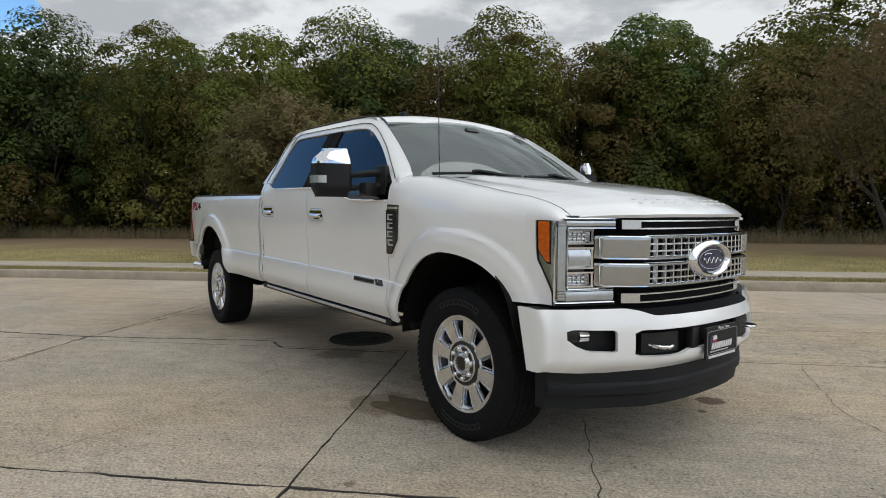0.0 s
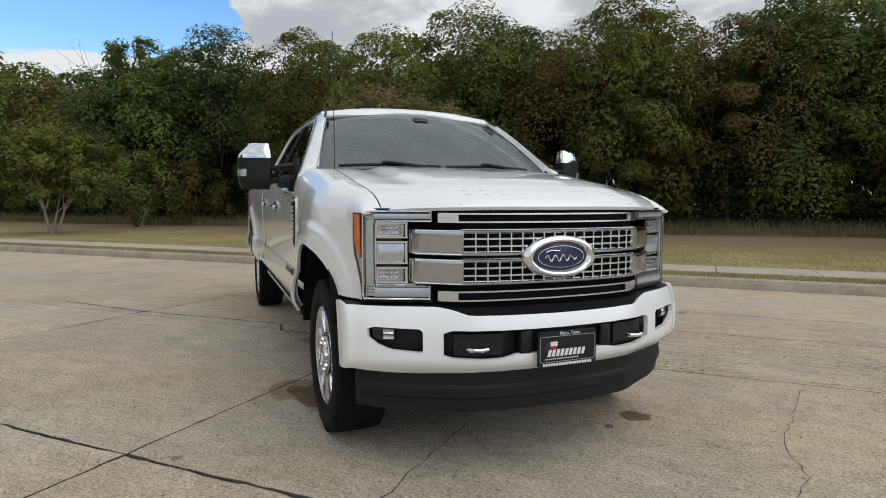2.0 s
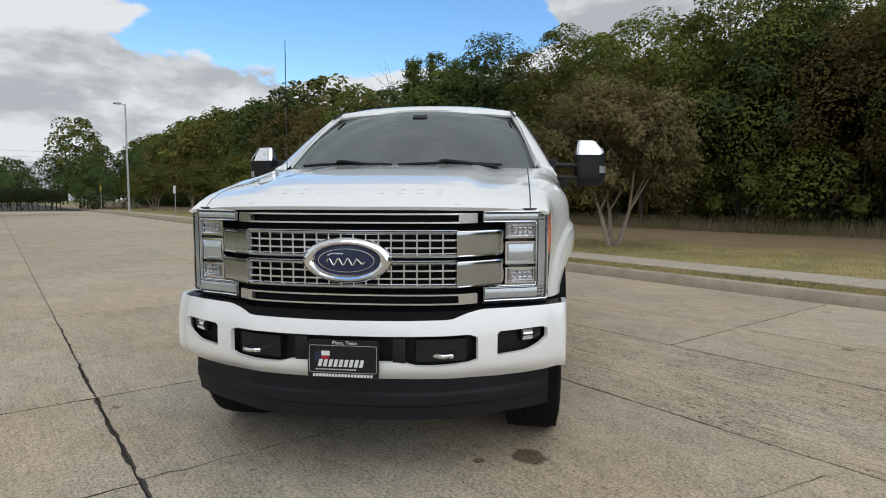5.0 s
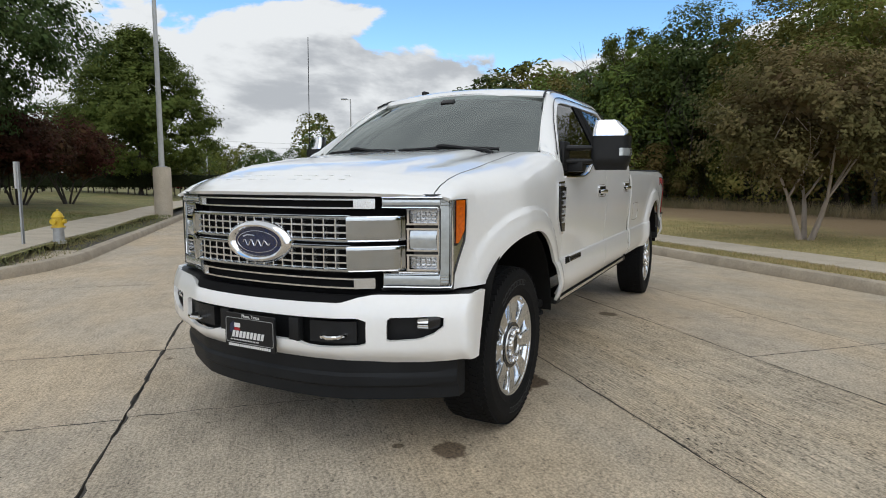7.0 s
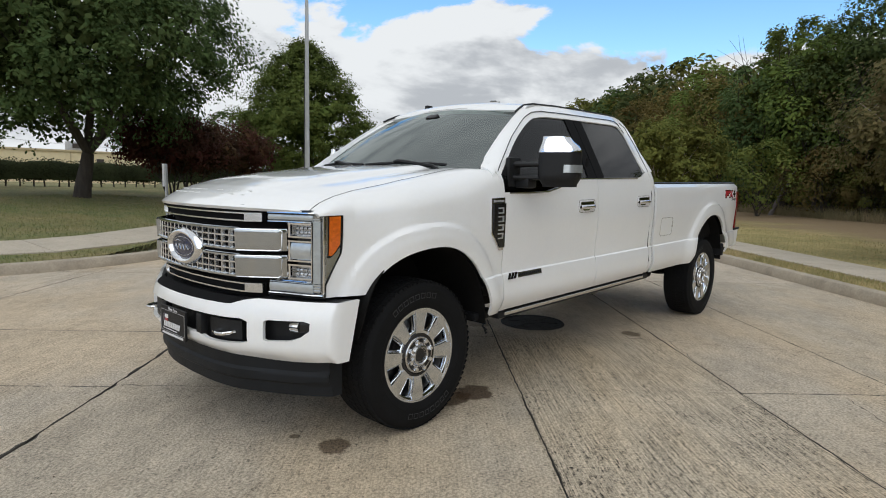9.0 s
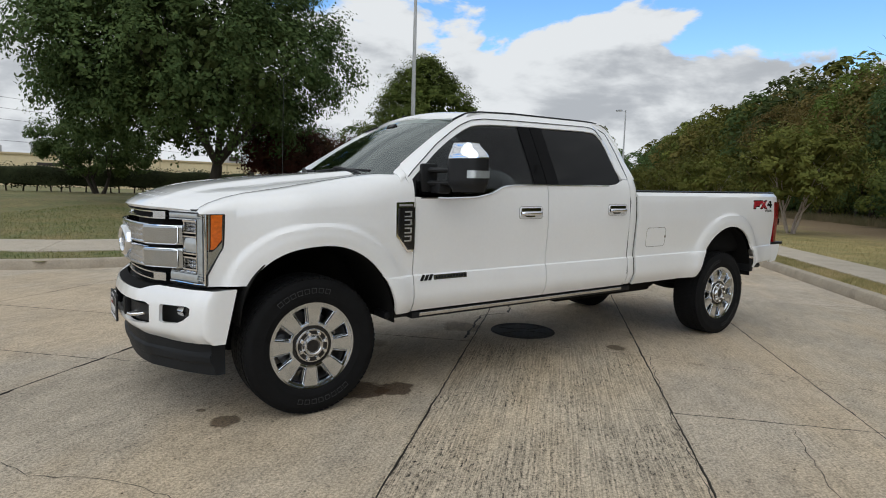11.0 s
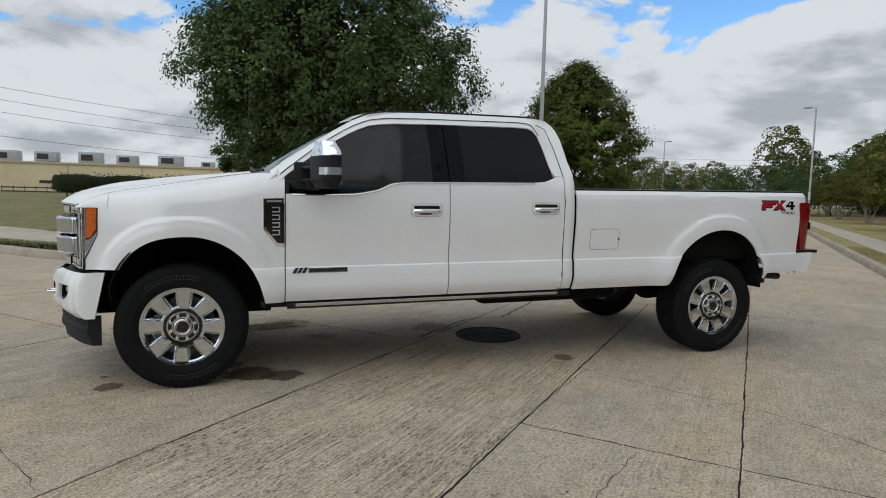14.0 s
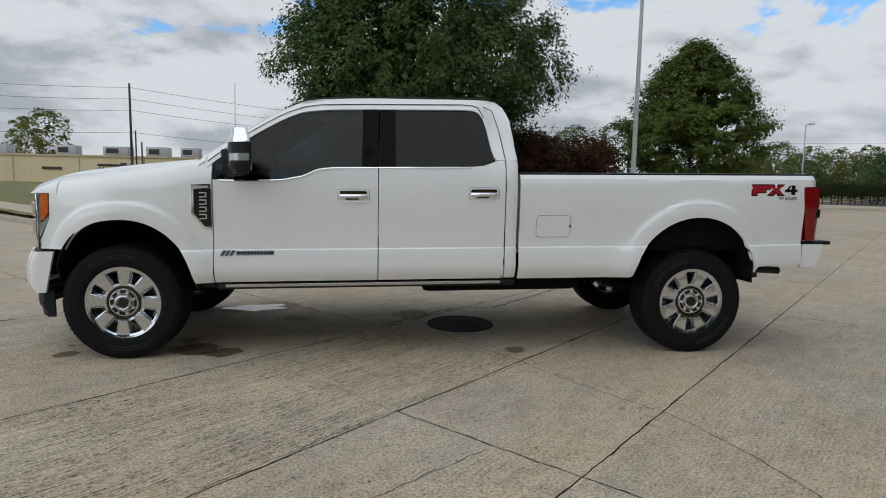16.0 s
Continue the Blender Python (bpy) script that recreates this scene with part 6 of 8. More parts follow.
def wipers():
    for y0, y1 in ((-0.72, -0.08), (-0.04, 0.62)):
        bm = bmesh.new()
        ps = []
        for k in np.linspace(0, 1, 14):
            p = windscreen_at(0.022 + 0.02 * math.sin(math.pi * k), y0 + (y1 - y0) * k)
            ps.append((p[0] + 0.016, p[1], p[2] + 0.016))
        tube(bm, ps, 0.010, 6)
        q = windscreen_at(0.0, y1 - 0.02)
        mid = ps[6]
        tube(bm, [(q[0] + 0.06, q[1], q[2]), (q[0] + 0.05, q[1] - 0.05, q[2] + 0.018), (mid[0] + 0.012, mid[1], mid[2] + 0.016), (mid[0] + 0.006, mid[1] - 0.04, mid[2] + 0.010)], 0.012, 6)
        bpart("wiper", bm, BLACK)
    bm = bmesh.new()
    tube(bm, [(-0.42, -0.80, 1.44), (-0.42, -0.80, 1.49)], 0.012, 8)
    tube(bm, [(-0.42, -0.80, 1.49), (-0.43, -0.803, 2.34)], 0.0028, 5)
    bpart("whip_aerial", bm, GLOSSBLACK)


def plate():
    bm = bmesh.new()
    xo = 0.972
    def up(b):
        """The plate sits high in the bumper's opening."""
        return 0.704 - (0.672 - b) * 0.93

    def pl(a, b, d):
        return (xo + d, a, up(b))
    prism(bm, rounded(-0.158, 0.158, 0.492, 0.672, 0.012), pl, 0.012)
    ob = bpart("dealer_plate", bm, BLACK, label="black dealer plate in a silver-edged frame")
    bm = bmesh.new()
    o = rounded(-0.150, 0.150, 0.520, 0.648, 0.01)
    tube(bm, [(xo + 0.013, a, up(b)) for a, b in o + o[:1]], 0.0016, 5)
    bpart("plate_border", bm, GREYPRINT, ob)
    bm = bmesh.new()
    letters_bars(bm, lambda a, b, d: pl(a, b, 0.011 + d), -0.112, 0.095, 0.548, 0.582, 9, 0.004, lean=0.25, fill=0.66)
    letters_bars(bm, lambda a, b, d: pl(a, b, 0.011 + d), -0.122, 0.062, 0.532, 0.538, 18, 0.003, lean=0.2, fill=0.5)
    bpart("plate_lettering", bm, WHITEPRINT, ob)["kind"] = "stuff"
    bm = bmesh.new()
    letters_bars(bm, lambda a, b, d: pl(a, b, 0.011 + d), -0.135, 0.135, 0.500, 0.513, 19, 0.003, fill=0.75)
    prism(bm, [(-0.095, 0.600), (-0.058, 0.600), (-0.058, 0.622), (-0.095, 0.622)], lambda a, b, d: pl(a, b, 0.011 + d), 0.003)
    bpart("plate_line", bm, WHITEPRINT, ob)["kind"] = "stuff"
    bm = bmesh.new()
    prism(bm, [(-0.125, 0.572), (-0.097, 0.572), (-0.097, 0.632), (-0.125, 0.612)], lambda a, b, d: pl(a, b, 0.011 + d), 0.003)
    bpart("plate_blue", bm, BLUEPRINT, ob)
    bm = bmesh.new()
    prism(bm, [(-0.095, 0.584), (-0.058, 0.584), (-0.065, 0.599), (-0.095, 0.599)], lambda a, b, d: pl(a, b, 0.011 + d), 0.003)
    bpart("plate_red", bm, REDPRINT, ob)
    txt = bpy.data.curves.new("plate_text", "FONT")
    txt.body, txt.size, txt.extrude, txt.align_x = "Plano, Texas", 0.022, 0.0006, "CENTER"
    t = new("plate_text", txt)
    t.data.materials.append(WHITEPRINT)
    t.parent = ob
    t.matrix_basis = pose(xo + 0.0135, 0.01, up(0.654) - RAKE * xo, 90, 0, 90)


def wheel_parts(m):
    """A wheel, its outer face to +y, at the pose m."""
    bm = bmesh.new()
    lathe(bm, [(0.262, -0.13), (0.255, -0.12), (0.235, -0.05), (0.236, 0.06), (0.248, 0.095), (0.252, 0.10)], 48)
    root = part("wheel", bm, STEEL, truck, matrix=m, label="chrome eight-spoke wheel with an all-terrain tyre")
    bm = bmesh.new()
    R, W = 0.4310, 0.138
    lathe(bm, [(0.262, -0.125), (0.275, -0.132), (0.30, -0.140), (0.35, -0.146), (0.385, -0.142), (0.410, -0.132), (0.422, -0.120), (0.4265, -0.06), (0.4265, 0.06), (0.422, 0.120), (0.410, 0.132), (0.385, 0.142), (0.378, 0.1445), (0.372, 0.1435), (0.35, 0.146), (0.318, 0.1425), (0.312, 0.1435), (0.306, 0.141), (0.285, 0.137), (0.275, 0.132), (0.262, 0.120)], 72)
    n = 72
    for k in range(n):
        a = 2 * math.pi * k / n
        for j, yy in enumerate((-0.108, -0.062, -0.016, 0.030, 0.074, 0.112)):
            off = (0.35 if j % 2 else 0.0) * 2 * math.pi / n
            rot = Matrix.Rotation(-(a + off), 3, "Y")
            r = R - 0.006 - (0.005 if j in (0, 5) else 0.0)
            c = rot @ Vector((r, yy, 0))
            wide = 0.036 if j in (0, 5) else 0.040
            made = bmesh.ops.create_cube(bm, size=1.0)["verts"]
            mt = Matrix.Translation(c) @ (rot @ Matrix.Rotation(radians(18 if j % 2 else -14), 3, "X")).to_4x4() @ Matrix.Diagonal((0.010, wide, 0.0315, 1))
            bmesh.ops.transform(bm, matrix=mt, verts=made)
    # shoulder lugs
    for k in range(n):
        a = 2 * math.pi * (k + 0.5) / n
        for sg in (-1, 1):
            rot = Matrix.Rotation(-a, 3, "Y")
            c = rot @ Vector((0.408, sg * 0.1285, 0))
            made = bmesh.ops.create_cube(bm, size=1.0)["verts"]
            bmesh.ops.transform(bm, matrix=Matrix.Translation(c) @ (rot @ Matrix.Rotation(radians(-sg * 35), 3, "Z")).to_4x4() @ Matrix.Diagonal((0.018, 0.004, 0.019, 1)), verts=made)
    tyre = part("tyre", bm, RUBBER, root, angle=30, label="black all-terrain tyre with raised lettering")
    # raised lettering as plain outlined bars
    bm = bmesh.new()
    for start in (250, 70):
        for k in range(8):
            a0 = radians(start + k * 7.4)
            a1 = a0 + radians(5.2)
            for r0, r1, b0, b1 in ((0.332, 0.3345, a0, a1), (0.3595, 0.362, a0, a1), (0.332, 0.362, a0, a0 + 0.0075), (0.332, 0.362, a1 - 0.0075, a1)):
                vs = [(r, 0.1462 if r < 0.36 else 0.1455, b) for r, b in ((r0, b0), (r1, b0), (r1, b1), (r0, b1))]
                v1 = [bm.verts.new((r * math.cos(b), y + 0.0012, r * math.sin(b))) for r, y, b in vs]
                v0 = [bm.verts.new((r * math.cos(b), y - 0.003, r * math.sin(b))) for r, y, b in vs]
                bm.faces.new(v1)
                bm.faces.new(v0[::-1])
                for q in range(4):
                    bm.faces.new((v0[q], v0[(q + 1) % 4], v1[(q + 1) % 4], v1[q]))
    part("tyre_lettering", bm, TYREPRINT, tyre, angle=0)["kind"] = "stuff"
    bm = bmesh.new()
    lathe(bm, [(0.246, 0.080), (0.256, 0.112), (0.262, 0.1265), (0.270, 0.1285), (0.284, 0.1315), (0.289, 0.1285), (0.288, 0.118), (0.270, 0.098)], 72)
    # the spokes run into a flange at the rim and a dish round the hub
    lathe(bm, [(0.237, 0.085), (0.2415, 0.112), (0.2445, 0.1165), (0.2500, 0.1185), (0.262, 0.1235), (0.268, 0.1235)], 72)
    lathe(bm, [(0.152, 0.080), (0.148, 0.106), (0.1440, 0.1115), (0.140, 0.1130), (0.118, 0.1085), (0.106, 0.098)], 56)
    for k in range(8):
        a = 2 * math.pi * k / 8 + radians(22.5)
        rot = Matrix.Rotation(-a, 3, "Y")
        # radius, half width and face height along a spoke
        rows = []
        for r, w, h in ((0.085, 0.027, 0.104), (0.12, 0.0315, 0.113), (0.17, 0.039, 0.119), (0.215, 0.046, 0.120), (0.245, 0.0515, 0.121), (0.266, 0.057, 0.126)):
            rows.append([rot @ Vector((r, h - d, u * w)) for u, d in ((-1.24, 0.062), (-1.21, 0.024), (-1.09, 0.006), (-1.04, 0.004), (-0.90, 0.010), (-0.84, 0.0), (0, -0.001), (0.84, 0.0), (0.90, 0.010), (1.04, 0.004), (1.09, 0.006), (1.21, 0.024), (1.24, 0.062))])
        shell(bm, [[tuple(p) for p in row] for row in rows], 0.018, (0, 1, 0))
    part("rim", bm, WHEELCHROME, root, angle=25)
    bm = bmesh.new()
    lathe(bm, [(0.106, 0.100), (0.106, 0.117), (0.103, 0.121), (0.097, 0.122), (0.066, 0.119), (0.062, 0.128), (0.057, 0.138), (0.049, 0.141), (0.044, 0.137), (0.041, 0.127), (0.002, 0.127)], 40)
    part("hub_cap", bm, SATIN, root, angle=30)
    bm = bmesh.new()
    lathe(bm, [(0.127, 0.106), (0.125, 0.1160), (0.120, 0.1165), (0.107, 0.112), (0.105, 0.100)], 40)
    part("hub_groove", bm, GLOSSBLACK, root)
    # thin black ring in place of the shaded pockets round the lug nuts
    bm = bmesh.new()
    lathe(bm, [(0.096, 0.1215), (0.0955, 0.1228), (0.071, 0.1208), (0.0705, 0.1195)], 40)
    part("lug_recess", bm, GLOSSBLACK, root)
    bm = bmesh.new()
    lathe(bm, [(0.039, 0.127), (0.036, 0.130), (0.001, 0.130)], 24)
    part("hub_centre", bm, GLOSSBLACK, root)
    for k in range(8):
        a = 2 * math.pi * k / 8
        bm = bmesh.new()
        rings = [[bm.verts.new((0.083 * math.cos(a) + r * math.cos(radians(60 * j)), y, 0.083 * math.sin(a) + r * math.sin(radians(60 * j)))) for j in range(6)] for r, y in ((0.0165, 0.110), (0.0165, 0.134), (0.011, 0.143))]
        for r0, r1 in zip(rings, rings[1:]):
            for j in range(6):
                bm.faces.new((r0[j], r0[(j + 1) % 6], r1[(j + 1) % 6], r1[j]))
        bm.faces.new(rings[-1])
        part("lug_nut", bm, CHROME, root, angle=40)
    bm = bmesh.new()
    lathe(bm, [(0.02, 0.03), (0.09, 0.03), (0.095, 0.0), (0.195, 0.0), (0.195, -0.03), (0.06, -0.03)], 40)
    part("brake_disc", bm, STEEL, root)
    bm = bmesh.new()
    box(bm, (0.16, 0.0, 0.05), (0.09, 0.08, 0.16), None, 0.015)
    part("brake_caliper", bm, STEEL, root)
    return root


def copy_part(ob, m):
    """The same part with its own parts, at another pose on the same thing."""
    made = {}
    for o in (ob, *ob.children_recursive):
        made[o] = o.copy()
        scene.collection.objects.link(made[o])
        made[o].parent = made.get(o.parent, o.parent)
    made[ob].matrix_basis = m
    return made[ob]


hood()
for s in (1, -1):
    fender(s)
    fd = door(s, -0.680, -1.886, "front_door")
    handle(s, -1.705, 1.232, fd)
    rd = door(s, -1.894, -2.866, "rear_door")
    handle(s, -2.700, 1.244, rd)
    cab(s)
    side_glass(s, -0.70, -1.80, FRONTGLASS, "front_side_window")
    side_glass(s, -1.97, -2.775, DARKGLASS, "rear_side_window")
    bed(s)
    headlamp(s)
    mirror(s)
    badges(s)
    sill(s)
    tail_lamp(s)
glasshouse()
bed_rest()
grille()
front_bumper()
rear_bumper()
underbody()
wipers()
plate()
first_wheel = wheel_parts(pose(0, 0.833, 0.43, 0, 20, 0))
copy_part(first_wheel, pose(-WB, 0.833, 0.43, 0, 47, 0))
copy_part(first_wheel, pose(0, -0.833, 0.43, 0, 10, 180))
copy_part(first_wheel, pose(-WB, -0.833, 0.43, 0, 33, 180))

# ---- trees ----
BARK = material("bark", (0.055, 0.045, 0.036), 0.95, vary=0.35, scale=7, bump=0.8, bscale=30, stretch=(1, 1, 0.25))
GREYBARK = material("grey_bark", (0.17, 0.15, 0.14), 0.9, vary=0.25, scale=6, bump=0.3, bscale=30)
PALEBARK = material("pale_bark", (0.36, 0.30, 0.25), 0.8, vary=0.2, scale=6, bump=0.3, bscale=30, stretch=(1, 1, 0.3))


def leaf_material(name, base, second, scale=0.35):
    """Leaves: part of the light comes through them."""
    m = material(name, base, 0.75, second=second, scale=scale, per=("island", 0.16, 0.012), spec=0.12)
    nt = m.node_tree
    nd, lk = nt.nodes, nt.links
    bs = nd["Principled BSDF"]
    own = nd.new("ShaderNodeObjectInfo")
    tint = nd.new("ShaderNodeHueSaturation")
    for key, lo, hi in (("Hue", 0.475, 0.515), ("Value", 0.72, 1.22)):
        r = nd.new("ShaderNodeMapRange")
        r.inputs["To Min"].default_value, r.inputs["To Max"].default_value = lo, hi
        lk.new(own.outputs["Random"], r.inputs["Value"])
        lk.new(r.outputs[0], tint.inputs[key])
    lk.new(bs.inputs["Base Color"].links[0].from_socket, tint.inputs["Color"])
    lk.new(tint.outputs[0], bs.inputs["Base Color"])
    tl = nd.new("ShaderNodeBsdfTranslucent")
    lk.new(tint.outputs[0], tl.inputs[0])
    mix = nd.new("ShaderNodeMixShader")
    mix.inputs[0].default_value = 0.38
    lk.new(bs.outputs[0], mix.inputs[1])
    lk.new(tl.outputs[0], mix.inputs[2])
    lk.new(mix.outputs[0], nd["Material Output"].inputs[0])
    return m


LEAF_OAK = leaf_material("oak_leaves", (0.112, 0.162, 0.055), (0.070, 0.108, 0.038))
LEAF_CYPRESS = leaf_material("cypress_leaves", (0.140, 0.180, 0.042), (0.088, 0.120, 0.030))
LEAF_WOOD = leaf_material("wood_leaves", (0.185, 0.196, 0.046), (0.115, 0.132, 0.035))
LEAF_BROWN = leaf_material("autumn_leaves", (0.205, 0.165, 0.052), (0.150, 0.138, 0.042))
LEAF_GREEN = leaf_material("bright_leaves", (0.155, 0.196, 0.044), (0.095, 0.132, 0.034))
LEAF_RED = leaf_material("red_leaves", (0.135, 0.048, 0.030), (0.070, 0.060, 0.030))
LEAF_CRAPE = leaf_material("crape_leaves", (0.215, 0.160, 0.078), (0.135, 0.125, 0.052))
LEAF_HEDGE = leaf_material("hedge_leaves", (0.055, 0.070, 0.030), (0.032, 0.046, 0.022), 1.0)
rng = np.random.default_rng(7)


def leaves(name, centres, size, mat, parent, spread, matrix=None, hollow=False, axis=None, rough=0.14, twigs=0):
    """Small folded leaf blades, one pair of triangles each, scattered round the centres. centres: rows of x, y, z, radius, count."""
    pos, face, soft = [], [], []
    for x, y, z, r, n in centres:
        d = rng.normal(size=(int(n), 3))
        d /= np.linalg.norm(d, axis=1, keepdims=True)
        rad = r * rng.random((int(n), 1)) ** 0.6
        if hollow:
            # a lobe of foliage: its leaves lie in the outer skin, most of them outwards and upwards
            way = np.array((x - axis[0], y - axis[1], (z - axis[2]) * 0.7))
            way = way / max(np.linalg.norm(way), 0.1) + (0, 0, 0.35)
            d = d + way * 0.75
            d /= np.linalg.norm(d, axis=1, keepdims=True)
            rad = r * (1.08 - 0.42 * rng.random((int(n), 1)) ** 1.6)
        q = d * rad * np.array(spread)
        if twigs:
            # ragged sprays: the leaves sit along twigs of uneven length that fan outwards
            t = rng.normal(size=(twigs, 3)) + way * 0.9
            t *= (r * (0.55 + 1.05 * rng.random((twigs, 1)) ** 1.5)) / np.linalg.norm(t, axis=1, keepdims=True)
            q = t[rng.integers(0, twigs, int(n))] * (0.25 + 0.75 * rng.random((int(n), 1)) ** 0.6) + rng.normal(size=(int(n), 3)) * r * 0.13
            q *= np.array(spread)
            d = q / np.maximum(np.linalg.norm(q, axis=1, keepdims=True), 0.05)
            d = d * 0.65 + way * 0.45
        pos.append(q + (x, y, z))
        face.append(d * 0.9 + (0, 0, 0.40) + rng.normal(size=(int(n), 3)) * 0.33)
        soft.append(d * 0.9 + (0, 0, 0.40) + rng.normal(size=(int(n), 3)) * rough)
    pos, face = np.concatenate(pos), np.concatenate(face)
    n = len(pos)
    # the blades lie like shingles on their clump
    face /= np.linalg.norm(face, axis=1, keepdims=True)
    a = np.cross(face, rng.normal(size=(n, 3)))
    a /= np.linalg.norm(a, axis=1, keepdims=True)
    b = np.cross(face, a)
    sz = size * (0.6 + 0.8 * rng.random((n, 1)))
    v = np.empty((n, 4, 3))
    v[:, 0] = pos - a * sz
    v[:, 3] = pos + b * sz * 0.55
    v[:, 2] = pos + a * sz
    v[:, 1] = pos - b * sz * 0.55 + np.cross(a, b) * sz * 0.2
    me = bpy.data.meshes.new(name)
    idx = np.arange(n * 4).reshape(n, 4)
    me.from_pydata(v.reshape(-1, 3), [], idx.tolist())
    me.materials.append(mat)
    # the clump's roundness shows in the way its leaves take the light
    soft = np.concatenate(soft)
    soft /= np.linalg.norm(soft, axis=1, keepdims=True)
    me.shade_smooth()
    me.normals_split_custom_set_from_vertices(np.repeat(soft, 4, axis=0).tolist())
    ob = new(name, me)
    ob.parent = parent
    if matrix is not None:
        ob.matrix_basis = matrix
    return ob


def limb(bm, p, d, length, r, depth, tips, bend=0.25):
    pts, rs = [Vector(p)], [r]
    d = Vector(d).normalized()
    n = 3
    for k in range(n):
        d = (d + Vector(rng.normal(size=3)) * bend * 0.35 + Vector((0, 0, 0.05))).normalized()
        pts.append(pts[-1] + d * length / n)
        rs.append(r * (1 - 0.55 * (k + 1) / n))
    tube(bm, pts, rs, 5 if r > 0.04 else 4, False)
    if depth == 0:
        tips.append(pts[-1])
        return
    for k in range(3):
        axis = Vector(rng.normal(size=3)).normalized()
        nd = (d + axis * 0.75).normalized()
        limb(bm, pts[-1 - (k % 2)], nd, length * 0.72, rs[-1] * 0.85, depth - 1, tips, bend)
    tips.append(pts[-1])


def tree(name, label, height, trunk_h, crown_r, leaf_mat, count, leaf_size, bark=BARK, trunk_r=0.16, stems=1, clumps=60, flat=0.8, bare=False, category="tree", matrix=None, top=None, lean=0.12, puff=None, fork=0.42, reach=1.0, lobes=0, fill=0, rough=0.14, shift=(0.0, 0.0), twigs=0, forks=2):
    """A tapered trunk with limbs, and a crown of leaf clumps that leaves gaps."""
    root = thing(name, label, category, matrix=matrix)
    bm, limbs = bmesh.new(), bmesh.new()
    tips = []
    for k in range(stems):
        a = 2 * math.pi * (k + rng.random() * 0.5) / stems
        out = Vector((math.cos(a), math.sin(a), 0)) * (0.0 if stems == 1 else fork)
        base = Vector((math.cos(a), math.sin(a), 0)) * (0 if stems == 1 else trunk_r * 1.1)
        d = (Vector((0, 0, 1)) + out + Vector((*rng.normal(size=2), 0)) * lean).normalized()
        pts, rs = [base + Vector((0, 0, -0.15))], [trunk_r * 1.35]
        for j in range(5):
            d = (d + Vector((*rng.normal(size=2), 0)) * 0.05 + Vector((0, 0, 0.03))).normalized()
            pts.append(pts[-1] + d * (trunk_h + 0.15) / 5)
            rs.append(trunk_r * (1.05 - 0.09 * j))
        tube(bm, pts, rs, 9, False)
        for j in range(4 if stems == 1 else 2):
            b = 2 * math.pi * (j + rng.random()) / 4
            nd = (d + Vector((math.cos(b), math.sin(b), 0.1)) * 0.7).normalized()
            limb(limbs, pts[-1], nd, (height - trunk_h) * 0.42 * reach, rs[-1] * 0.7, forks if stems == 1 else 1, tips)
        limb(limbs, pts[-1], d, (height - trunk_h) * 0.5, rs[-1] * 0.8, 1, tips)
    part("trunk", bm, bark, root, angle=60)
    part("branchwork", limbs, bark, root, angle=60)["kind"] = "stuff"
    if bare:
        return root
    cz = trunk_h + (height - trunk_h) * 0.5
    hz = (height - trunk_h) * 0.5
    cl = []
    if lobes:
        for k in range(lobes):
            # spread evenly over the crown, from its skirt to its top
            h = 1 - 1.85 * (k + rng.random() * 0.8) / lobes
            a = 2.4 * k + rng.random() * 0.8
            w = math.sqrt(max(0.0, 1 - h * h)) * (0.60 + 0.25 * rng.random())
            prof = 1.0 if top is None else top((h + 1) / 2)
            r = crown_r * (0.30 + 0.22 * rng.random()) if puff is None else puff * (0.7 + 0.6 * rng.random())
            if k % 5 == 2 and not twigs:
                w, r = w * 1.2, r * 0.6
            cl.append((shift[0] + math.cos(a) * w * crown_r * prof, shift[1] + math.sin(a) * w * crown_r * prof, cz + h * (hz - r * 0.55), r, count / lobes * (0.8 + 0.4 * rng.random())))
        leaves("crown", cl, leaf_size, leaf_mat, root, (1, 1, flat), hollow=True, axis=(*shift, cz - hz * 0.3), rough=rough, twigs=twigs)
        if fill:
            inner = []
            for k in range(40):
                u = rng.normal(size=3)
                u *= 0.76 * rng.random() ** 0.4 / np.linalg.norm(u)
                prof = 1.0 if top is None else top((u[2] + 1) / 2)
                inner.append((shift[0] + u[0] * crown_r * prof, shift[1] + u[1] * crown_r * prof, cz + u[2] * hz, crown_r * 0.25, fill / 40))
            leaves("inner_leaves", inner, leaf_size * 1.9, leaf_mat, root, (1, 1, flat))
        return root
    for k in range(clumps):
        u = rng.normal(size=3)
        u /= np.linalg.norm(u)
        rr = (0.25 + 0.68 * rng.random() ** 0.5)
        zz = u[2] * rr * hz
        prof = 1.0
        if top is not None:
            prof = top((zz + hz) / (2 * hz))
        r = crown_r * rr * prof
        size = (crown_r * 0.24 if puff is None else puff) * (0.75 + 0.6 * rng.random())
        cl.append((u[0] * r, u[1] * r, cz + zz, size, count / clumps * (0.6 + 0.8 * rng.random())))
    leaves("crown", cl, leaf_size, leaf_mat, root, (1, 1, flat))
    return root


def at_uv(u, v, turn=0.0, scale=1.0, z=None):
    x, y, zz = W(u, v, lawn_z(u, v) if z is None else z)
    return Matrix.Translation((x, y, zz)) @ Matrix.Rotation(turn, 4, "Z") @ Matrix.Scale(scale, 4)


def place(ob, m, label=""):
    """A copy of a tree at the pose m, which may scale it."""
    c = copy_thing(ob, m)
    c.matrix_basis = m
    if label:
        c["label"] = label
    return c


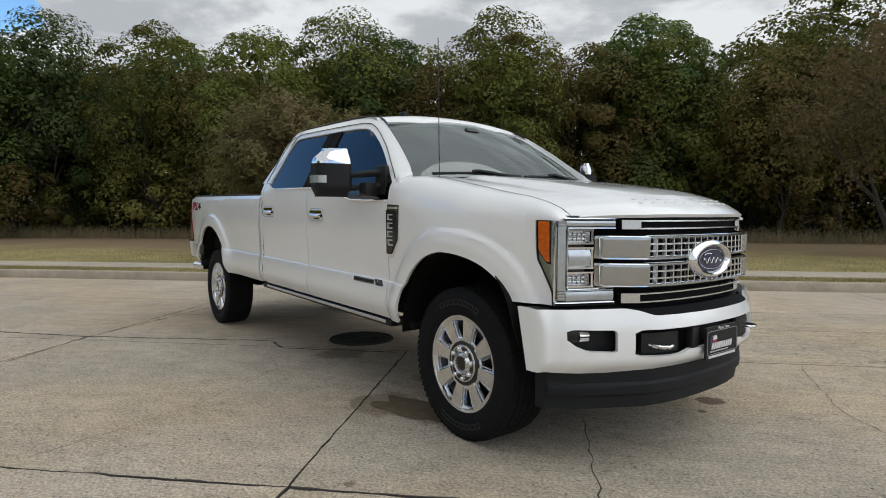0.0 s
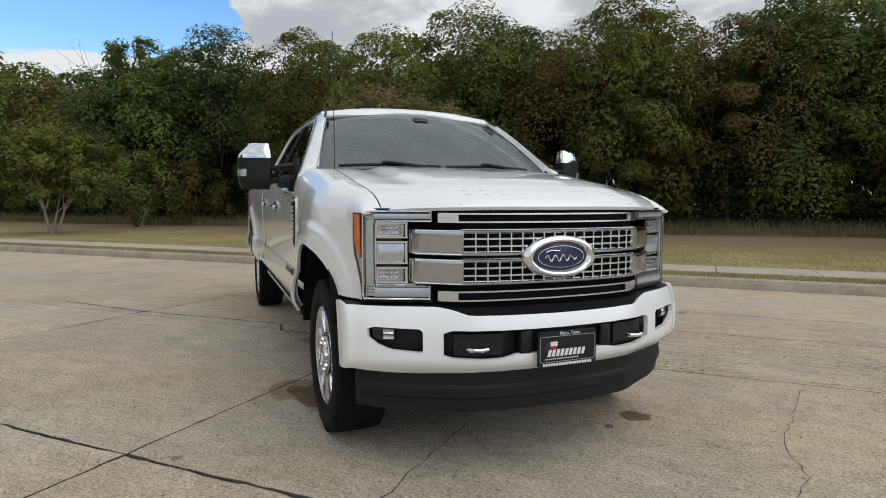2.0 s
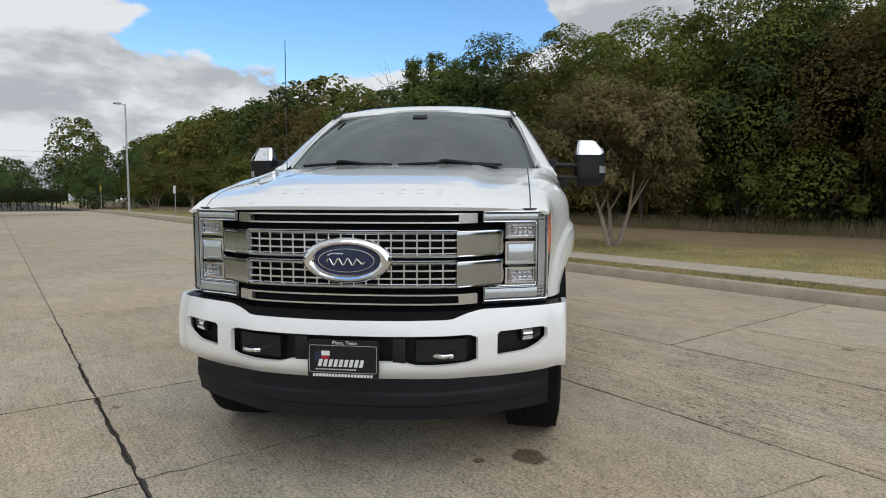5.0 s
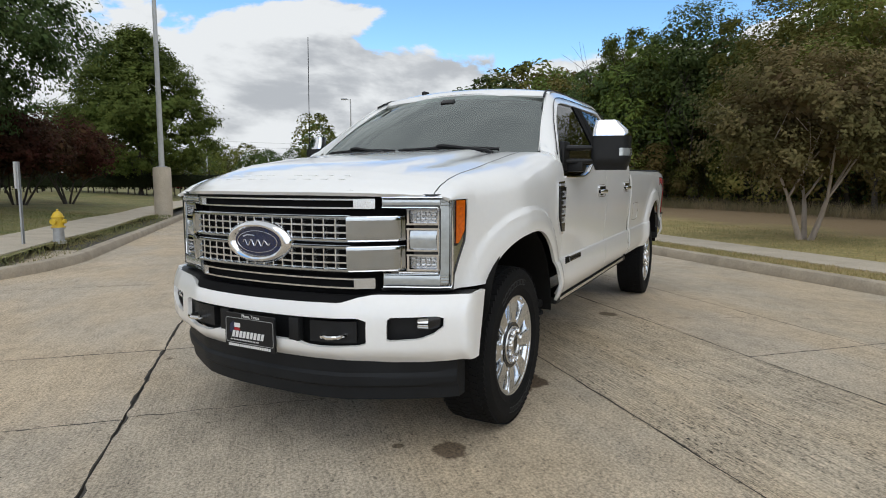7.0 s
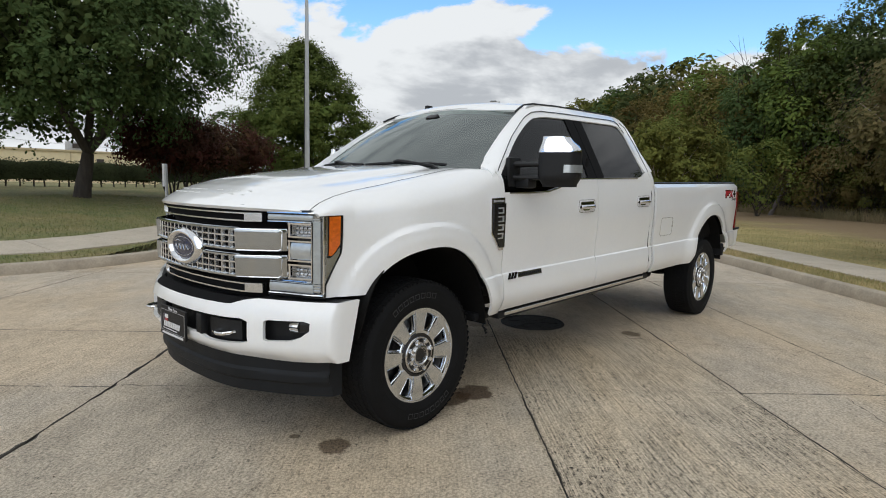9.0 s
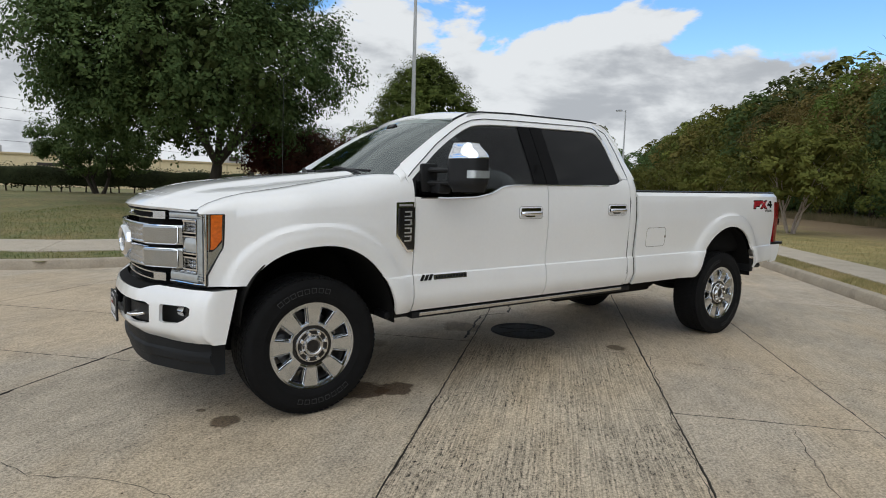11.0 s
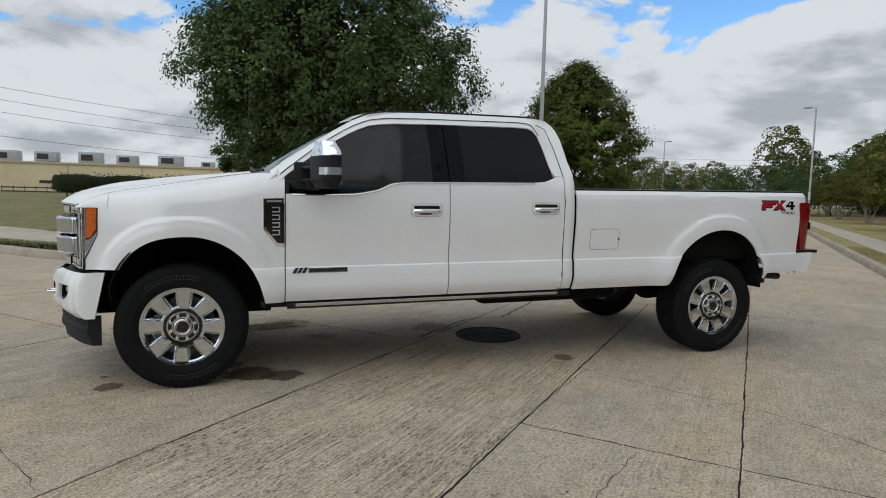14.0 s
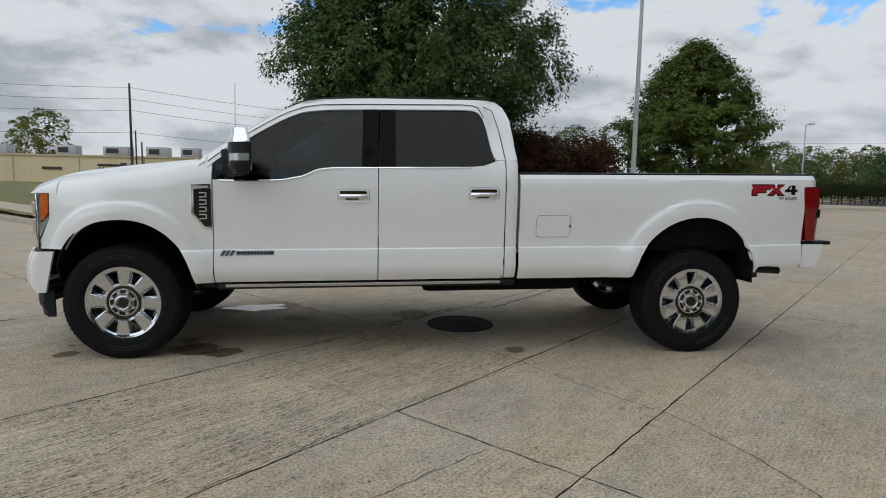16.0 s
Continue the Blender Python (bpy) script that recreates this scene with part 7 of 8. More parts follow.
# the wood behind the far verge
LOOKS = ((LEAF_WOOD, 9.2, "tall woodland tree with yellowing green leaves"), (LEAF_BROWN, 8.6, "woodland tree with brown autumn leaves"), (LEAF_GREEN, 9.6, "tall woodland tree with fresh green leaves"),
         (LEAF_WOOD, 9.9, "tall woodland tree with olive leaves"), (LEAF_BROWN, 8.0, "woodland tree with rusty brown leaves"), (LEAF_OAK, 9.0, "woodland tree with dark green leaves"))
kinds, mid_kinds, far_kinds, bushes = [], [], [], []
for k, (lm, h, what) in enumerate(LOOKS):
    kinds.append(tree("woodland_tree", what, h, 1.3, 2.7, lm, 12500, 0.071, fill=2600, trunk_r=0.11, forks=1, lobes=34, flat=0.8, matrix=at_uv(-8 + k * 6.5, 20.5 + (k % 3) * 1.6, k, 1.0)))
    mid_kinds.append(tree("woodland_tree", what, h, 1.7, 2.8, lm, 4700, 0.115, fill=1300, trunk_r=0.11, forks=1, lobes=30, flat=0.8, matrix=at_uv(-8 + k * 6.5, 25.0 + (k % 3) * 1.6, k, 1.0)))
    if k in (0, 1, 3, 5):
        far_kinds.append(tree("woodland_tree", what, h, 1.6, 2.7, lm, 2000, 0.185, trunk_r=0.11, forks=1, lobes=26, flat=0.8, matrix=at_uv(-60 - k * 6.5, 20.5 + (k % 3) * 1.6, k, 1.1)))
for k, lm in enumerate((LEAF_WOOD, LEAF_BROWN, LEAF_OAK)):
    bushes.append(tree("undergrowth_bush", ("tangled olive bush at the edge of the wood", "tangled brown bush at the edge of the wood", "dark green bush at the edge of the wood")[k],
                       3.6, 0.2, 2.0, lm, 2400, 0.092, trunk_r=0.04, stems=4, lobes=16, flat=0.9, category="bush", matrix=at_uv(-6 + k * 5, 21.0, k)))
prng = random.Random(11)
# beyond u = 25 the trees are unseen, added to darken the window reflections
for row, (v, step) in enumerate(((20.3, 3.2), (23.8, 3.3), (28.5, 3.8))):
    u = -125.0
    while u < 58:
        far = u < -48 or u > 25
        s = (0.84 + 0.20 * prng.random() + 0.05 * row) * (1.30 if far else 1.05 if u < -14 else 0.92)
        if row and abs(u + 1.2 + (v - 20) * 0.16) < 1.7:
            u += 2.0
            continue
        m = at_uv(u + prng.uniform(-1, 1), v + prng.uniform(-1.2, 1.2), prng.uniform(0, 6.28), s)
        place(prng.choice(far_kinds if far or row == 2 else kinds if row == 0 and u > -22 else mid_kinds), m)
        u += step * prng.uniform(0.8, 1.25) * (1.25 if far else 1.0)
for row, (v, step) in enumerate(((22.4, 2.6), (25.8, 3.0))):
    u = -95.0
    while u < 24:
        place(bushes[prng.randrange(3)], at_uv(u + prng.uniform(-1, 1), v + prng.uniform(-0.8, 0.8), prng.uniform(0, 6.28), 0.75 + 0.5 * prng.random()))
        u += step * prng.uniform(0.8, 1.3) * (1.0 if u > -40 else 1.8)
u = -70.0
while u < 20:
    if u < -4 or prng.random() < 0.25:
        place(bushes[prng.randrange(3)], at_uv(u, 19.6 + prng.uniform(-0.5, 0.9), prng.uniform(0, 6.28), 0.55 + 0.4 * prng.random()))
    u += prng.uniform(2.4, 4.2)
# back row; its end past u = 25 is likewise added only for reflections
u = -110.0
while u < 58:
    if abs(u + 3.4) < 2.0:
        u += 2.2
        continue
    place(prng.choice(far_kinds), at_uv(u, 33.5 + prng.uniform(-1, 1), prng.uniform(0, 6.28), 1.0 + 0.2 * prng.random()))
    u += 4.4 if u > -50 else 7.0
# dense undergrowth deep in the wood
thicket = leaves("undergrowth", [(*W(u + prng.uniform(-0.6, 0.6), prng.uniform(29.0, 33.0), 1.1 + prng.uniform(-0.4, 0.7)), 1.5, 170) for u in np.arange(-95, 28, 0.45)], 0.15, LEAF_OAK, None, (1, 1, 0.9))
tagged(thicket, "dark tangled undergrowth deep in the wood", "undergrowth", kind="stuff")
# added leaf barrier that keeps sky light off the undergrowth from behind
sky_screen = leaves("far_foliage", [(*W(u + prng.uniform(-0.6, 0.6), prng.uniform(36.5, 39.0), 2.6 + prng.uniform(-1.8, 2.0)), 2.3, 80) for u in np.arange(-100, 60, 0.7) if abs(u + 4.2) > 1.9], 0.32, LEAF_OAK, None, (1, 1, 0.9))
tagged(sky_screen, "added screen of leaves behind the wood, blocking skylight", "woodland", kind="stuff")

farwood = leaves("far_undergrowth", [(*W(u + prng.uniform(-0.8, 0.8), prng.uniform(19.5, 24.5), 1.5 + prng.uniform(-0.9, 1.2)), 1.7, 90) for u in np.arange(-125, -44, 0.55)], 0.22, LEAF_OAK, None, (1, 1, 0.9))
tagged(farwood, "dark bushes closing the foot of the far wood", "undergrowth", kind="stuff")

# ---- single trees ----


def xy_pose(x, y, z, turn=0.0, scale=1.0):
    return Matrix.Translation((x, y, z)) @ Matrix.Rotation(turn, 4, "Z") @ Matrix.Scale(scale, 4)


def cone_top(h):
    """Widest a third of the way up, narrow at the top."""
    return (1.18 * (1.0 - 0.62 * (max(0.0, h - 0.22) / 0.78) ** 1.3) if h > 0.22 else 0.96 + 1.0 * h) * (1.0 + 0.10 * math.sin(31 * h))


def oak_top(h):
    """Broad and level below, domed above."""
    return (1.13 if h < 0.30 else 1.13 - 0.70 * ((h - 0.30) / 0.7) ** 1.6) * (1.0 + 0.07 * math.sin(23 * h))


tree("live_oak", "broad dark green oak with a stout trunk on the lawn", 11.2, 1.7, 6.1, LEAF_OAK, 110000, 0.072, trunk_r=0.27, lobes=300, puff=0.90, flat=0.95, fill=15000, rough=0.34, twigs=16, shift=(0.6, 0.0), top=oak_top, matrix=xy_pose(-4.2, -19.8, 0.50), lean=0.05, reach=0.78)
tree("bald_cypress", "tall bright green conical tree by the kerb", 12.3, 0.5, 5.6, LEAF_CYPRESS, 64000, 0.095, trunk_r=0.25, lobes=260, puff=0.95, flat=0.62, fill=11000, rough=0.34, twigs=14, matrix=xy_pose(-25.8, -38.4, 0.3), top=cone_top, lean=0.03, reach=0.3)
tree("small_tree", "small dark spreading tree in front of the hedge", 3.9, 0.9, 3.6, LEAF_OAK, 20000, 0.075, trunk_r=0.10, stems=3, clumps=120, puff=0.5, flat=0.7, matrix=xy_pose(-1.3, -31.0, 0.74))
for k, (x, y) in enumerate(((-7.9, -21.2), (-9.2, -22.2), (-12.2, -24.2))):
    tree("crape_myrtle", "crape myrtle with rusty red leaves on the lawn", 3.7, 1.1, 2.1, LEAF_RED, 9000, 0.060, trunk_r=0.045, stems=5, lobes=44, puff=0.62, fill=3000, twigs=10, rough=0.3, flat=0.8, matrix=xy_pose(x, y, 0.30, k))
tree("crape_myrtle", "crape myrtle with pale forked trunk and olive-brown leaves on the verge", 4.0, 0.95, 2.2, LEAF_CRAPE, 24000, 0.042, bark=PALEBARK, trunk_r=0.06, stems=3, fork=0.30, lobes=60, puff=0.62, flat=0.8, fill=5000, twigs=10, rough=0.3, matrix=at_uv(-6.2, 10.4, 0.4))
tree("crape_myrtle", "crape myrtle with rusty leaves and dark leaning trunk on the verge", 6.2, 1.6, 3.2, LEAF_CRAPE, 15000, 0.055, trunk_r=0.10, stems=3, clumps=120, flat=0.85, matrix=at_uv(9.0, 12.2, 2.0))
olive = tree("crape_myrtle", "crape myrtle with pale trunks and olive leaves on the verge", 4.2, 0.85, 2.4, LEAF_WOOD, 9000, 0.062, bark=PALEBARK, trunk_r=0.055, stems=4, lobes=40, puff=0.68, flat=0.75, fill=2500, twigs=10, rough=0.3, matrix=at_uv(-21, 11.0, 1.0))
for k, u in enumerate((-34.5, -48.5, -62, -76)):
    place(olive, at_uv(u, 11.0 + 0.4 * (k % 2), 1.7 * k, 0.95 + 0.06 * (k % 3)))
# the tall tree that stands over the wood, and a bare one beside it
tree("woodland_tree", "very tall green tree standing over the wood", 10.4, 2.5, 2.4, LEAF_GREEN, 16000, 0.085, trunk_r=0.2, clumps=150, puff=0.5, flat=0.8, matrix=xy_pose(-33.6, -4.9, 0.3))
tree("bare_tree", "leafless grey tree with dense fine twigs before the wood", 7.6, 3.2, 2.0, LEAF_BROWN, 0, 0.1, bark=GREYBARK, trunk_r=0.09, bare=True, forks=4, reach=0.9, matrix=xy_pose(-29.6, -4.6, 0.2, 0.7, 1.0))
place(bushes[0], xy_pose(-27.6, -4.6, 0.3, 1.2, 0.9))
place(bushes[1], xy_pose(-28.3, -2.2, 0.3, 2.9, 0.8))
for k, (x, y, sc) in enumerate(((-18, -43, 0.62), (-22.5, -45, 0.70), (-27, -48, 0.75), (-32, -51, 0.75), (-37, -53, 0.7))):
    place(far_kinds[3], xy_pose(x, y, 0.8, k * 2.1, sc), "dark green tree behind the hedge")
# dense dark growth where the road bends away
for k, (x, y, sc) in enumerate(((-61, -50, 0.75), (-70, -51, 0.85), (-74, -58, 0.9), (-63.5, -57, 0.7))):
    place(far_kinds[3], xy_pose(x, y, 0.2, k * 1.7, sc), "dark green tree where the road bends away")
for k, (x, y, sc) in enumerate(((-60, -48, 1.3), (-63, -51, 1.5), (-66.5, -53, 1.4), (-69, -48, 1.4), (-57.5, -55.5, 1.1), (-73, -54, 1.5), (-57, -46, 1.1))):
    place(bushes[2], xy_pose(x, y, 0.2, k * 2.3, sc), "dark green bush where the road bends away")
# far trees along the road
for k, (x, y, sc) in enumerate(((-58.5, -57.0, 0.62), (-39.8, -47.5, 0.62), (-66, -55, 1.15), (-74, -61, 1.2), (-84, -66, 0.9), (-92, -75, 0.8), (-63, -62.5, 0.5), (-50, -66, 0.5), (-105, -90, 1.0), (-96, -112, 0.9), (54, -102, 1.35), (62, -110, 1.2), (-62, -84, 0.75), (-68, -92, 0.85), (-76, -90, 0.9), (-74, -104, 0.9), (-86, -96, 1.0), (-84, -116, 1.0), (-70, -110, 0.8), (-96, -100, 1.1))):
    place(far_kinds[(3, 0, 2)[k % 3]], xy_pose(x, y, 0.2, k * 1.3, sc))

for k, (x, y, sc) in enumerate(((-64, -88, 1.7), (-71, -86, 1.9), (-78, -96, 2.0), (-88, -100, 2.2), (-94, -92, 2.2), (-84, -84, 2.0), (-99, -104, 2.4), (-68, -98, 1.8))):
    place(bushes[2 if k % 3 else 0], xy_pose(x, y, 0.2, k * 1.7, sc), "dark green thicket beside the far car park")

# ---- hedge, building, poles and small things beyond the lawn ----
def hedge(x, y, z, x0, x1):
    root = thing("hedge", "long clipped dark green hedge with bare stems below", "hedge", "hedges", matrix=xy_pose(x, y, z))
    bm = bmesh.new()
    for k in range(int((x1 - x0) / 0.58)):
        q = x0 + 0.3 + k * 0.58 + prng.uniform(-0.15, 0.15)
        tube(bm, [(q, 0, -0.3), (q + prng.uniform(-0.1, 0.1), prng.uniform(-0.2, 0.2), 0.6)], [0.05, 0.03], 6)
    part("stems", bm, BARK, root)["kind"] = "stuff"
    bm = bmesh.new()
    shell(bm, grid(np.linspace(x0, x1, int((x1 - x0) * 3.4)), np.linspace(0, 1, 8), lambda q, k: (q, 0.40 * math.cos(math.pi * k) + 0.06 * math.sin(q * 3.1), 0.42 + 0.95 * math.sin(math.pi * k) ** 0.6 + 0.06 * math.sin(q * 2.3 + k * 4))), 0.03, (0, 0, 1))
    part("inner_foliage", bm, LEAF_HEDGE, root, angle=60)
    n = int((x1 - x0) / 0.26)
    leaves("foliage", [(x0 + 0.1 + k * 0.26, prng.uniform(-0.15, 0.15), 0.90 + prng.uniform(-0.10, 0.10), 0.66, 400) for k in range(n)], 0.06, LEAF_HEDGE, root, (1.0, 1.0, 1.0))


hedge(-4.0, -34.6, 0.74, -12.9, 14.6)
hedge(-30.0, -38.5, 0.68, -13.5, 12.6)

STUCCO = material("tan_stucco", (0.72, 0.60, 0.38), 0.9, vary=0.08, scale=0.3, fine=0.05, bump=0.2, bscale=20)
COPING = material("coping", (0.52, 0.42, 0.26), 0.7, vary=0.1, scale=1.0)
DARKHOLE = material("dark_louvre", (0.05, 0.04, 0.035), 0.8, vary=0.2, scale=3)
GREYMETAL = material("galvanised", (0.42, 0.43, 0.44), 0.5, metal=0.55, vary=0.12, scale=3)
GREYPAINT = material("grey_painted_steel", (0.45, 0.46, 0.46), 0.5, vary=0.1, scale=4)
bld = thing("warehouse", "long low tan warehouse with flat roof", "building", matrix=pose(8, -78, 0))
bm = bmesh.new()
box(bm, (18.5, -12, 1.85), (113, 24, 4.7))
part("wall", bm, STUCCO, bld, angle=0)
bm = bmesh.new()
box(bm, (18.5, -12, 4.27), (113.3, 24.3, 0.26), None, 0.03)
part("parapet", bm, COPING, bld, angle=30)
for k in range(14):
    bm = bmesh.new()
    box(bm, (-36 + k * 8.2, 0.03, 1.85), (0.14, 0.08, 4.6))
    part("panel_joint", bm, COPING, bld, angle=0)
for k, x in enumerate((-31, -25, -19, -8, 3, 15, 24, 33, 47)):
    bm = bmesh.new()
    box(bm, (x, 0.05, 3.2 - (k % 3) * 0.6), (2.4 if k % 2 else 0.8, 0.1, 0.35 if k % 2 else 0.5))
    part("louvre", bm, DARKHOLE, bld, angle=0)


def roof_unit(x, y, w, h):
    u = thing("air_conditioner", "grey rooftop air-conditioning unit on the warehouse", "air conditioner", "rooftop units", matrix=pose(x, y, 4.42))
    bm = bmesh.new()
    box(bm, (0, 0, h / 2 + 0.1), (w, w * 0.7, h), None, 0.04)
    part("casing", bm, GREYMETAL, u, angle=30)
    bm = bmesh.new()
    box(bm, (w * 0.12, w * 0.36, h * 0.5 + 0.1), (w * 0.5, 0.06, h * 0.55))
    part("vent", bm, DARKHOLE, u, angle=0)
    bm = bmesh.new()
    box(bm, (0, 0, 0.0), (w * 0.9, w * 0.6, 0.24))
    part("curb", bm, COPING, u, angle=0)


for x, w, h in ((-22, 2.6, 1.1), (-4, 2.0, 0.9), (0.5, 2.6, 1.3), (5.5, 1.8, 0.8), (10, 3.0, 1.3), (15, 2.4, 1.1), (19.5, 2.6, 1.4), (24, 2.4, 1.2), (29, 2.8, 1.3), (34, 3.2, 1.2), (41, 2.6, 1.3), (50, 3, 1.2)):
    roof_unit(x, -80.5 - (x * 7 % 3), w, h)

WOODPOLE = material("pole_wood", (0.075, 0.062, 0.052), 0.9, vary=0.3, scale=3, stretch=(1, 1, 0.2))
CABLE = material("cable", (0.03, 0.03, 0.033), 0.6)


def utility_pole(x, y, h):
    p = thing("utility_pole", "dark wooden utility pole with crossarms carrying cables", "utility pole", "utility poles", matrix=pose(x, y, 0, 0, 0, 25))
    bm = bmesh.new()
    tube(bm, [(0, 0, 0), (0, 0, h)], [0.19, 0.12], 10)
    part("pole", bm, WOODPOLE, p)
    for dz in (0.3, 1.7, 3.1):
        bm = bmesh.new()
        tube(bm, [(0, -0.15, h - dz), (0, -0.75, h - dz + 0.1)], 0.05, 6)
        arm = part("arm", bm, STEEL, p)
        bm = bmesh.new()
        tube(bm, [(0, -0.75, h - dz + 0.1), (0, -0.75, h - dz - 0.25)], 0.07, 8)
        part("insulator", bm, GREYPAINT, arm)
    return p


poles = [(66, -62, 13.5), (29.2, -73.6, 13.2), (-14, -104, 13.0), (-62, -134, 14.0), (-140, -118, 14.0)]
for x, y, h in poles:
    utility_pole(x, y, h)
for (x0, y0, h0), (x1, y1, h1) in zip(poles, poles[1:]):
    for dz in (0.5, 1.9, 3.3, 6.0):
        bm = bmesh.new()
        tube(bm, [(x0 + (x1 - x0) * t, y0 + (y1 - y0) * t, h0 + (h1 - h0) * t - dz - 3.2 * t * (1 - t)) for t in np.linspace(0, 1, 15)], 0.022, 5)
        tagged(part("overhead_cable", bm, CABLE), "thin black overhead cable slung between utility poles", "cable", "overhead cables")
# an open shelter and a low wall before the warehouse
SHADEROOF = material("dark_roof", (0.05, 0.045, 0.042), 0.7, vary=0.2, scale=2)
shelter = thing("bus_shelter", "small open shelter with a flat dark roof on thin posts", "shelter", matrix=pose(26.5, -64.0, 0.25, 0, 0, 12))
bm = bmesh.new()
box(bm, (0, 0, 2.55), (4.4, 2.2, 0.24), None, 0.03)
part("roof", bm, SHADEROOF, shelter, angle=30)
for x in (-2.0, -0.7, 0.7, 2.0):
    for y in (-0.9, 0.9):
        bm = bmesh.new()
        box(bm, (x, y, 1.2), (0.09, 0.09, 2.5), None, 0.01)
        part("post", bm, SHADEROOF, shelter, angle=30)
bm = bmesh.new()
box(bm, (0, -0.5, 0.45), (3.4, 0.45, 0.06), None, 0.01)
part("bench_seat", bm, WOODPOLE, shelter, angle=30)
guard = thing("fence", "low dark metal fence along the warehouse yard", "fence", matrix=pose(20.0, -66.0, 0.25))
for k in range(9):
    bm = bmesh.new()
    box(bm, (-4.0 + k, 0, 0.6), (0.06, 0.06, 1.2))
    part("post", bm, SHADEROOF, guard, angle=0)
for z in (0.25, 0.62, 1.02):
    bm = bmesh.new()
    box(bm, (0, 0.05, z), (8.1, 0.04, 0.13))
    part("rail", bm, SHADEROOF, guard, angle=0)
# two short stub poles beside the first
for x in (28.5, 27.8):
    bm = bmesh.new()
    tube(bm, [(x, -73.2, 0), (x, -73.2, 6.0 if x < 28 else 7.4)], [0.12, 0.09], 8)
    tagged(part("stub_pole", bm, WOODPOLE), "short dark wooden pole beside the utility pole", "pole")


def street_lamp(x, y, z, h, pedestal, heading):
    p = thing("street_lamp", "tall grey steel street lamp" + (" on a round concrete base" if pedestal else " on the verge"), "street lamp", "street lamps", matrix=pose(x, y, z, 0, 0, heading))
    b = 0.0
    if pedestal:
        bm = bmesh.new()
        tube(bm, [(0, 0, -0.2), (0, 0, 1.72), (0, 0, 1.78)], [0.33, 0.33, 0.30], 20)
        part("pedestal", bm, WALKMAT, p, angle=40, label="round concrete base")
        b = 1.78
    bm = bmesh.new()
    tube(bm, [(0, 0, b), (0, 0, b + 0.04)], 0.2, 12)
    part("base_plate", bm, GREYMETAL, p, angle=30)
    bm = bmesh.new()
    tube(bm, [(0, 0, b), (0, 0, h)], [0.105, 0.062], 12)
    part("pole", bm, GREYPAINT, p, angle=40)
    bm = bmesh.new()
    tube(bm, [(0, 0, h - 0.1), (0.35, 0, h - 0.04)], 0.035, 8)
    part("arm", bm, GREYPAINT, p)
    bm = bmesh.new()
    box(bm, (0.66, 0, h), (0.66, 0.36, 0.16), None, 0.04)
    hd = part("lamp_head", bm, GREYMETAL, p, angle=30)
    bm = bmesh.new()
    box(bm, (0.68, 0, h - 0.085), (0.46, 0.26, 0.03), None, 0.01)
    part("lens", bm, LENSPLASTIC, hd, angle=30)


street_lamp(-12.40, -18.29, 0.16, 10.4, True, 160)
street_lamp(-48.8, -36.1, 0.15, 10.1, False, -50)
street_lamp(-60, -71, 0.15, 10.4, False, 130)

# cars parked far down the road
CARDARK = material("car_paint_dark", (0.03, 0.032, 0.036), 0.25, coat=1.0, vary=0.05, scale=2)
CARSILVER = material("car_paint_silver", (0.45, 0.46, 0.47), 0.3, metal=0.4, coat=1.0, vary=0.05, scale=2)
CARRED = material("car_paint_red", (0.25, 0.03, 0.03), 0.25, coat=1.0, vary=0.05, scale=2)


def parked_car(x, y, turn, mat, what):
    c = thing("parked_car", what, "car", "parked cars", matrix=pose(x, y, 0.40, 0, 0, turn))
    bm = bmesh.new()
    prism(bm, [(-2.2, 0.28), (2.15, 0.28), (2.25, 0.6), (2.1, 0.82), (1.1, 0.95), (-1.9, 0.98), (-2.25, 0.85)], lambda a, b, d: (a, d - 0.88, b), 1.76)
    bmesh.ops.bevel(bm, geom=bm.edges[:], offset=0.05, segments=2, affect="EDGES")
    part("body", bm, mat, c, angle=35)
    bm = bmesh.new()
    prism(bm, [(-1.75, 0.96), (0.95, 0.94), (0.25, 1.42), (-0.3, 1.5), (-1.2, 1.46)], lambda a, b, d: (a, d - 0.74, b), 1.48)
    bmesh.ops.bevel(bm, geom=bm.edges[:], offset=0.06, segments=2, affect="EDGES")
    part("cabin", bm, GLOSSBLACK, c, angle=35)
    bm = bmesh.new()
    box(bm, (-0.5, 0, 1.49), (1.3, 1.36, 0.05), None, 0.02)
    part("roof", bm, mat, c, angle=35)
    for wx in (-1.35, 1.4):
        for wy in (-0.82, 0.82):
            bm = bmesh.new()
            tube(bm, [(wx, wy - 0.1, 0.32), (wx, wy + 0.1, 0.32)], 0.32, 18)
            wh = part("wheel", bm, RUBBER, c, angle=40)
            bm = bmesh.new()
            sg = 1 if wy > 0 else -1
            tube(bm, [(wx, wy + sg * 0.09, 0.32), (wx, wy + sg * 0.11, 0.32)], 0.2, 14)
            part("rim", bm, SATIN, wh, angle=40)


for k in range(7):
    parked_car(-62 - k * 1.7, -80 + k * 2.3 - 10, 60 + k, (CARDARK, CARSILVER, CARRED, CARSILVER, CARDARK, CARSILVER, CARDARK)[k], ("dark grey car", "silver car", "red car", "silver car", "black car", "silver car", "dark car")[k] + " parked far down by the trees")

# yellow fire hydrant with a silver barrel
YELLOW = material("yellow_paint", (0.62, 0.42, 0.03), 0.45, vary=0.15, scale=9, bump=0.1, bscale=60)
SILVER = material("silver_paint", (0.42, 0.43, 0.44), 0.4, metal=0.5, vary=0.15, scale=9)
hy = thing("fire_hydrant", "yellow-topped silver fire hydrant on the grass by the kerb", "fire hydrant", matrix=pose(-3.80, -10.06, 0.16, 0, 0, 30) @ Matrix.Scale(0.76, 4))


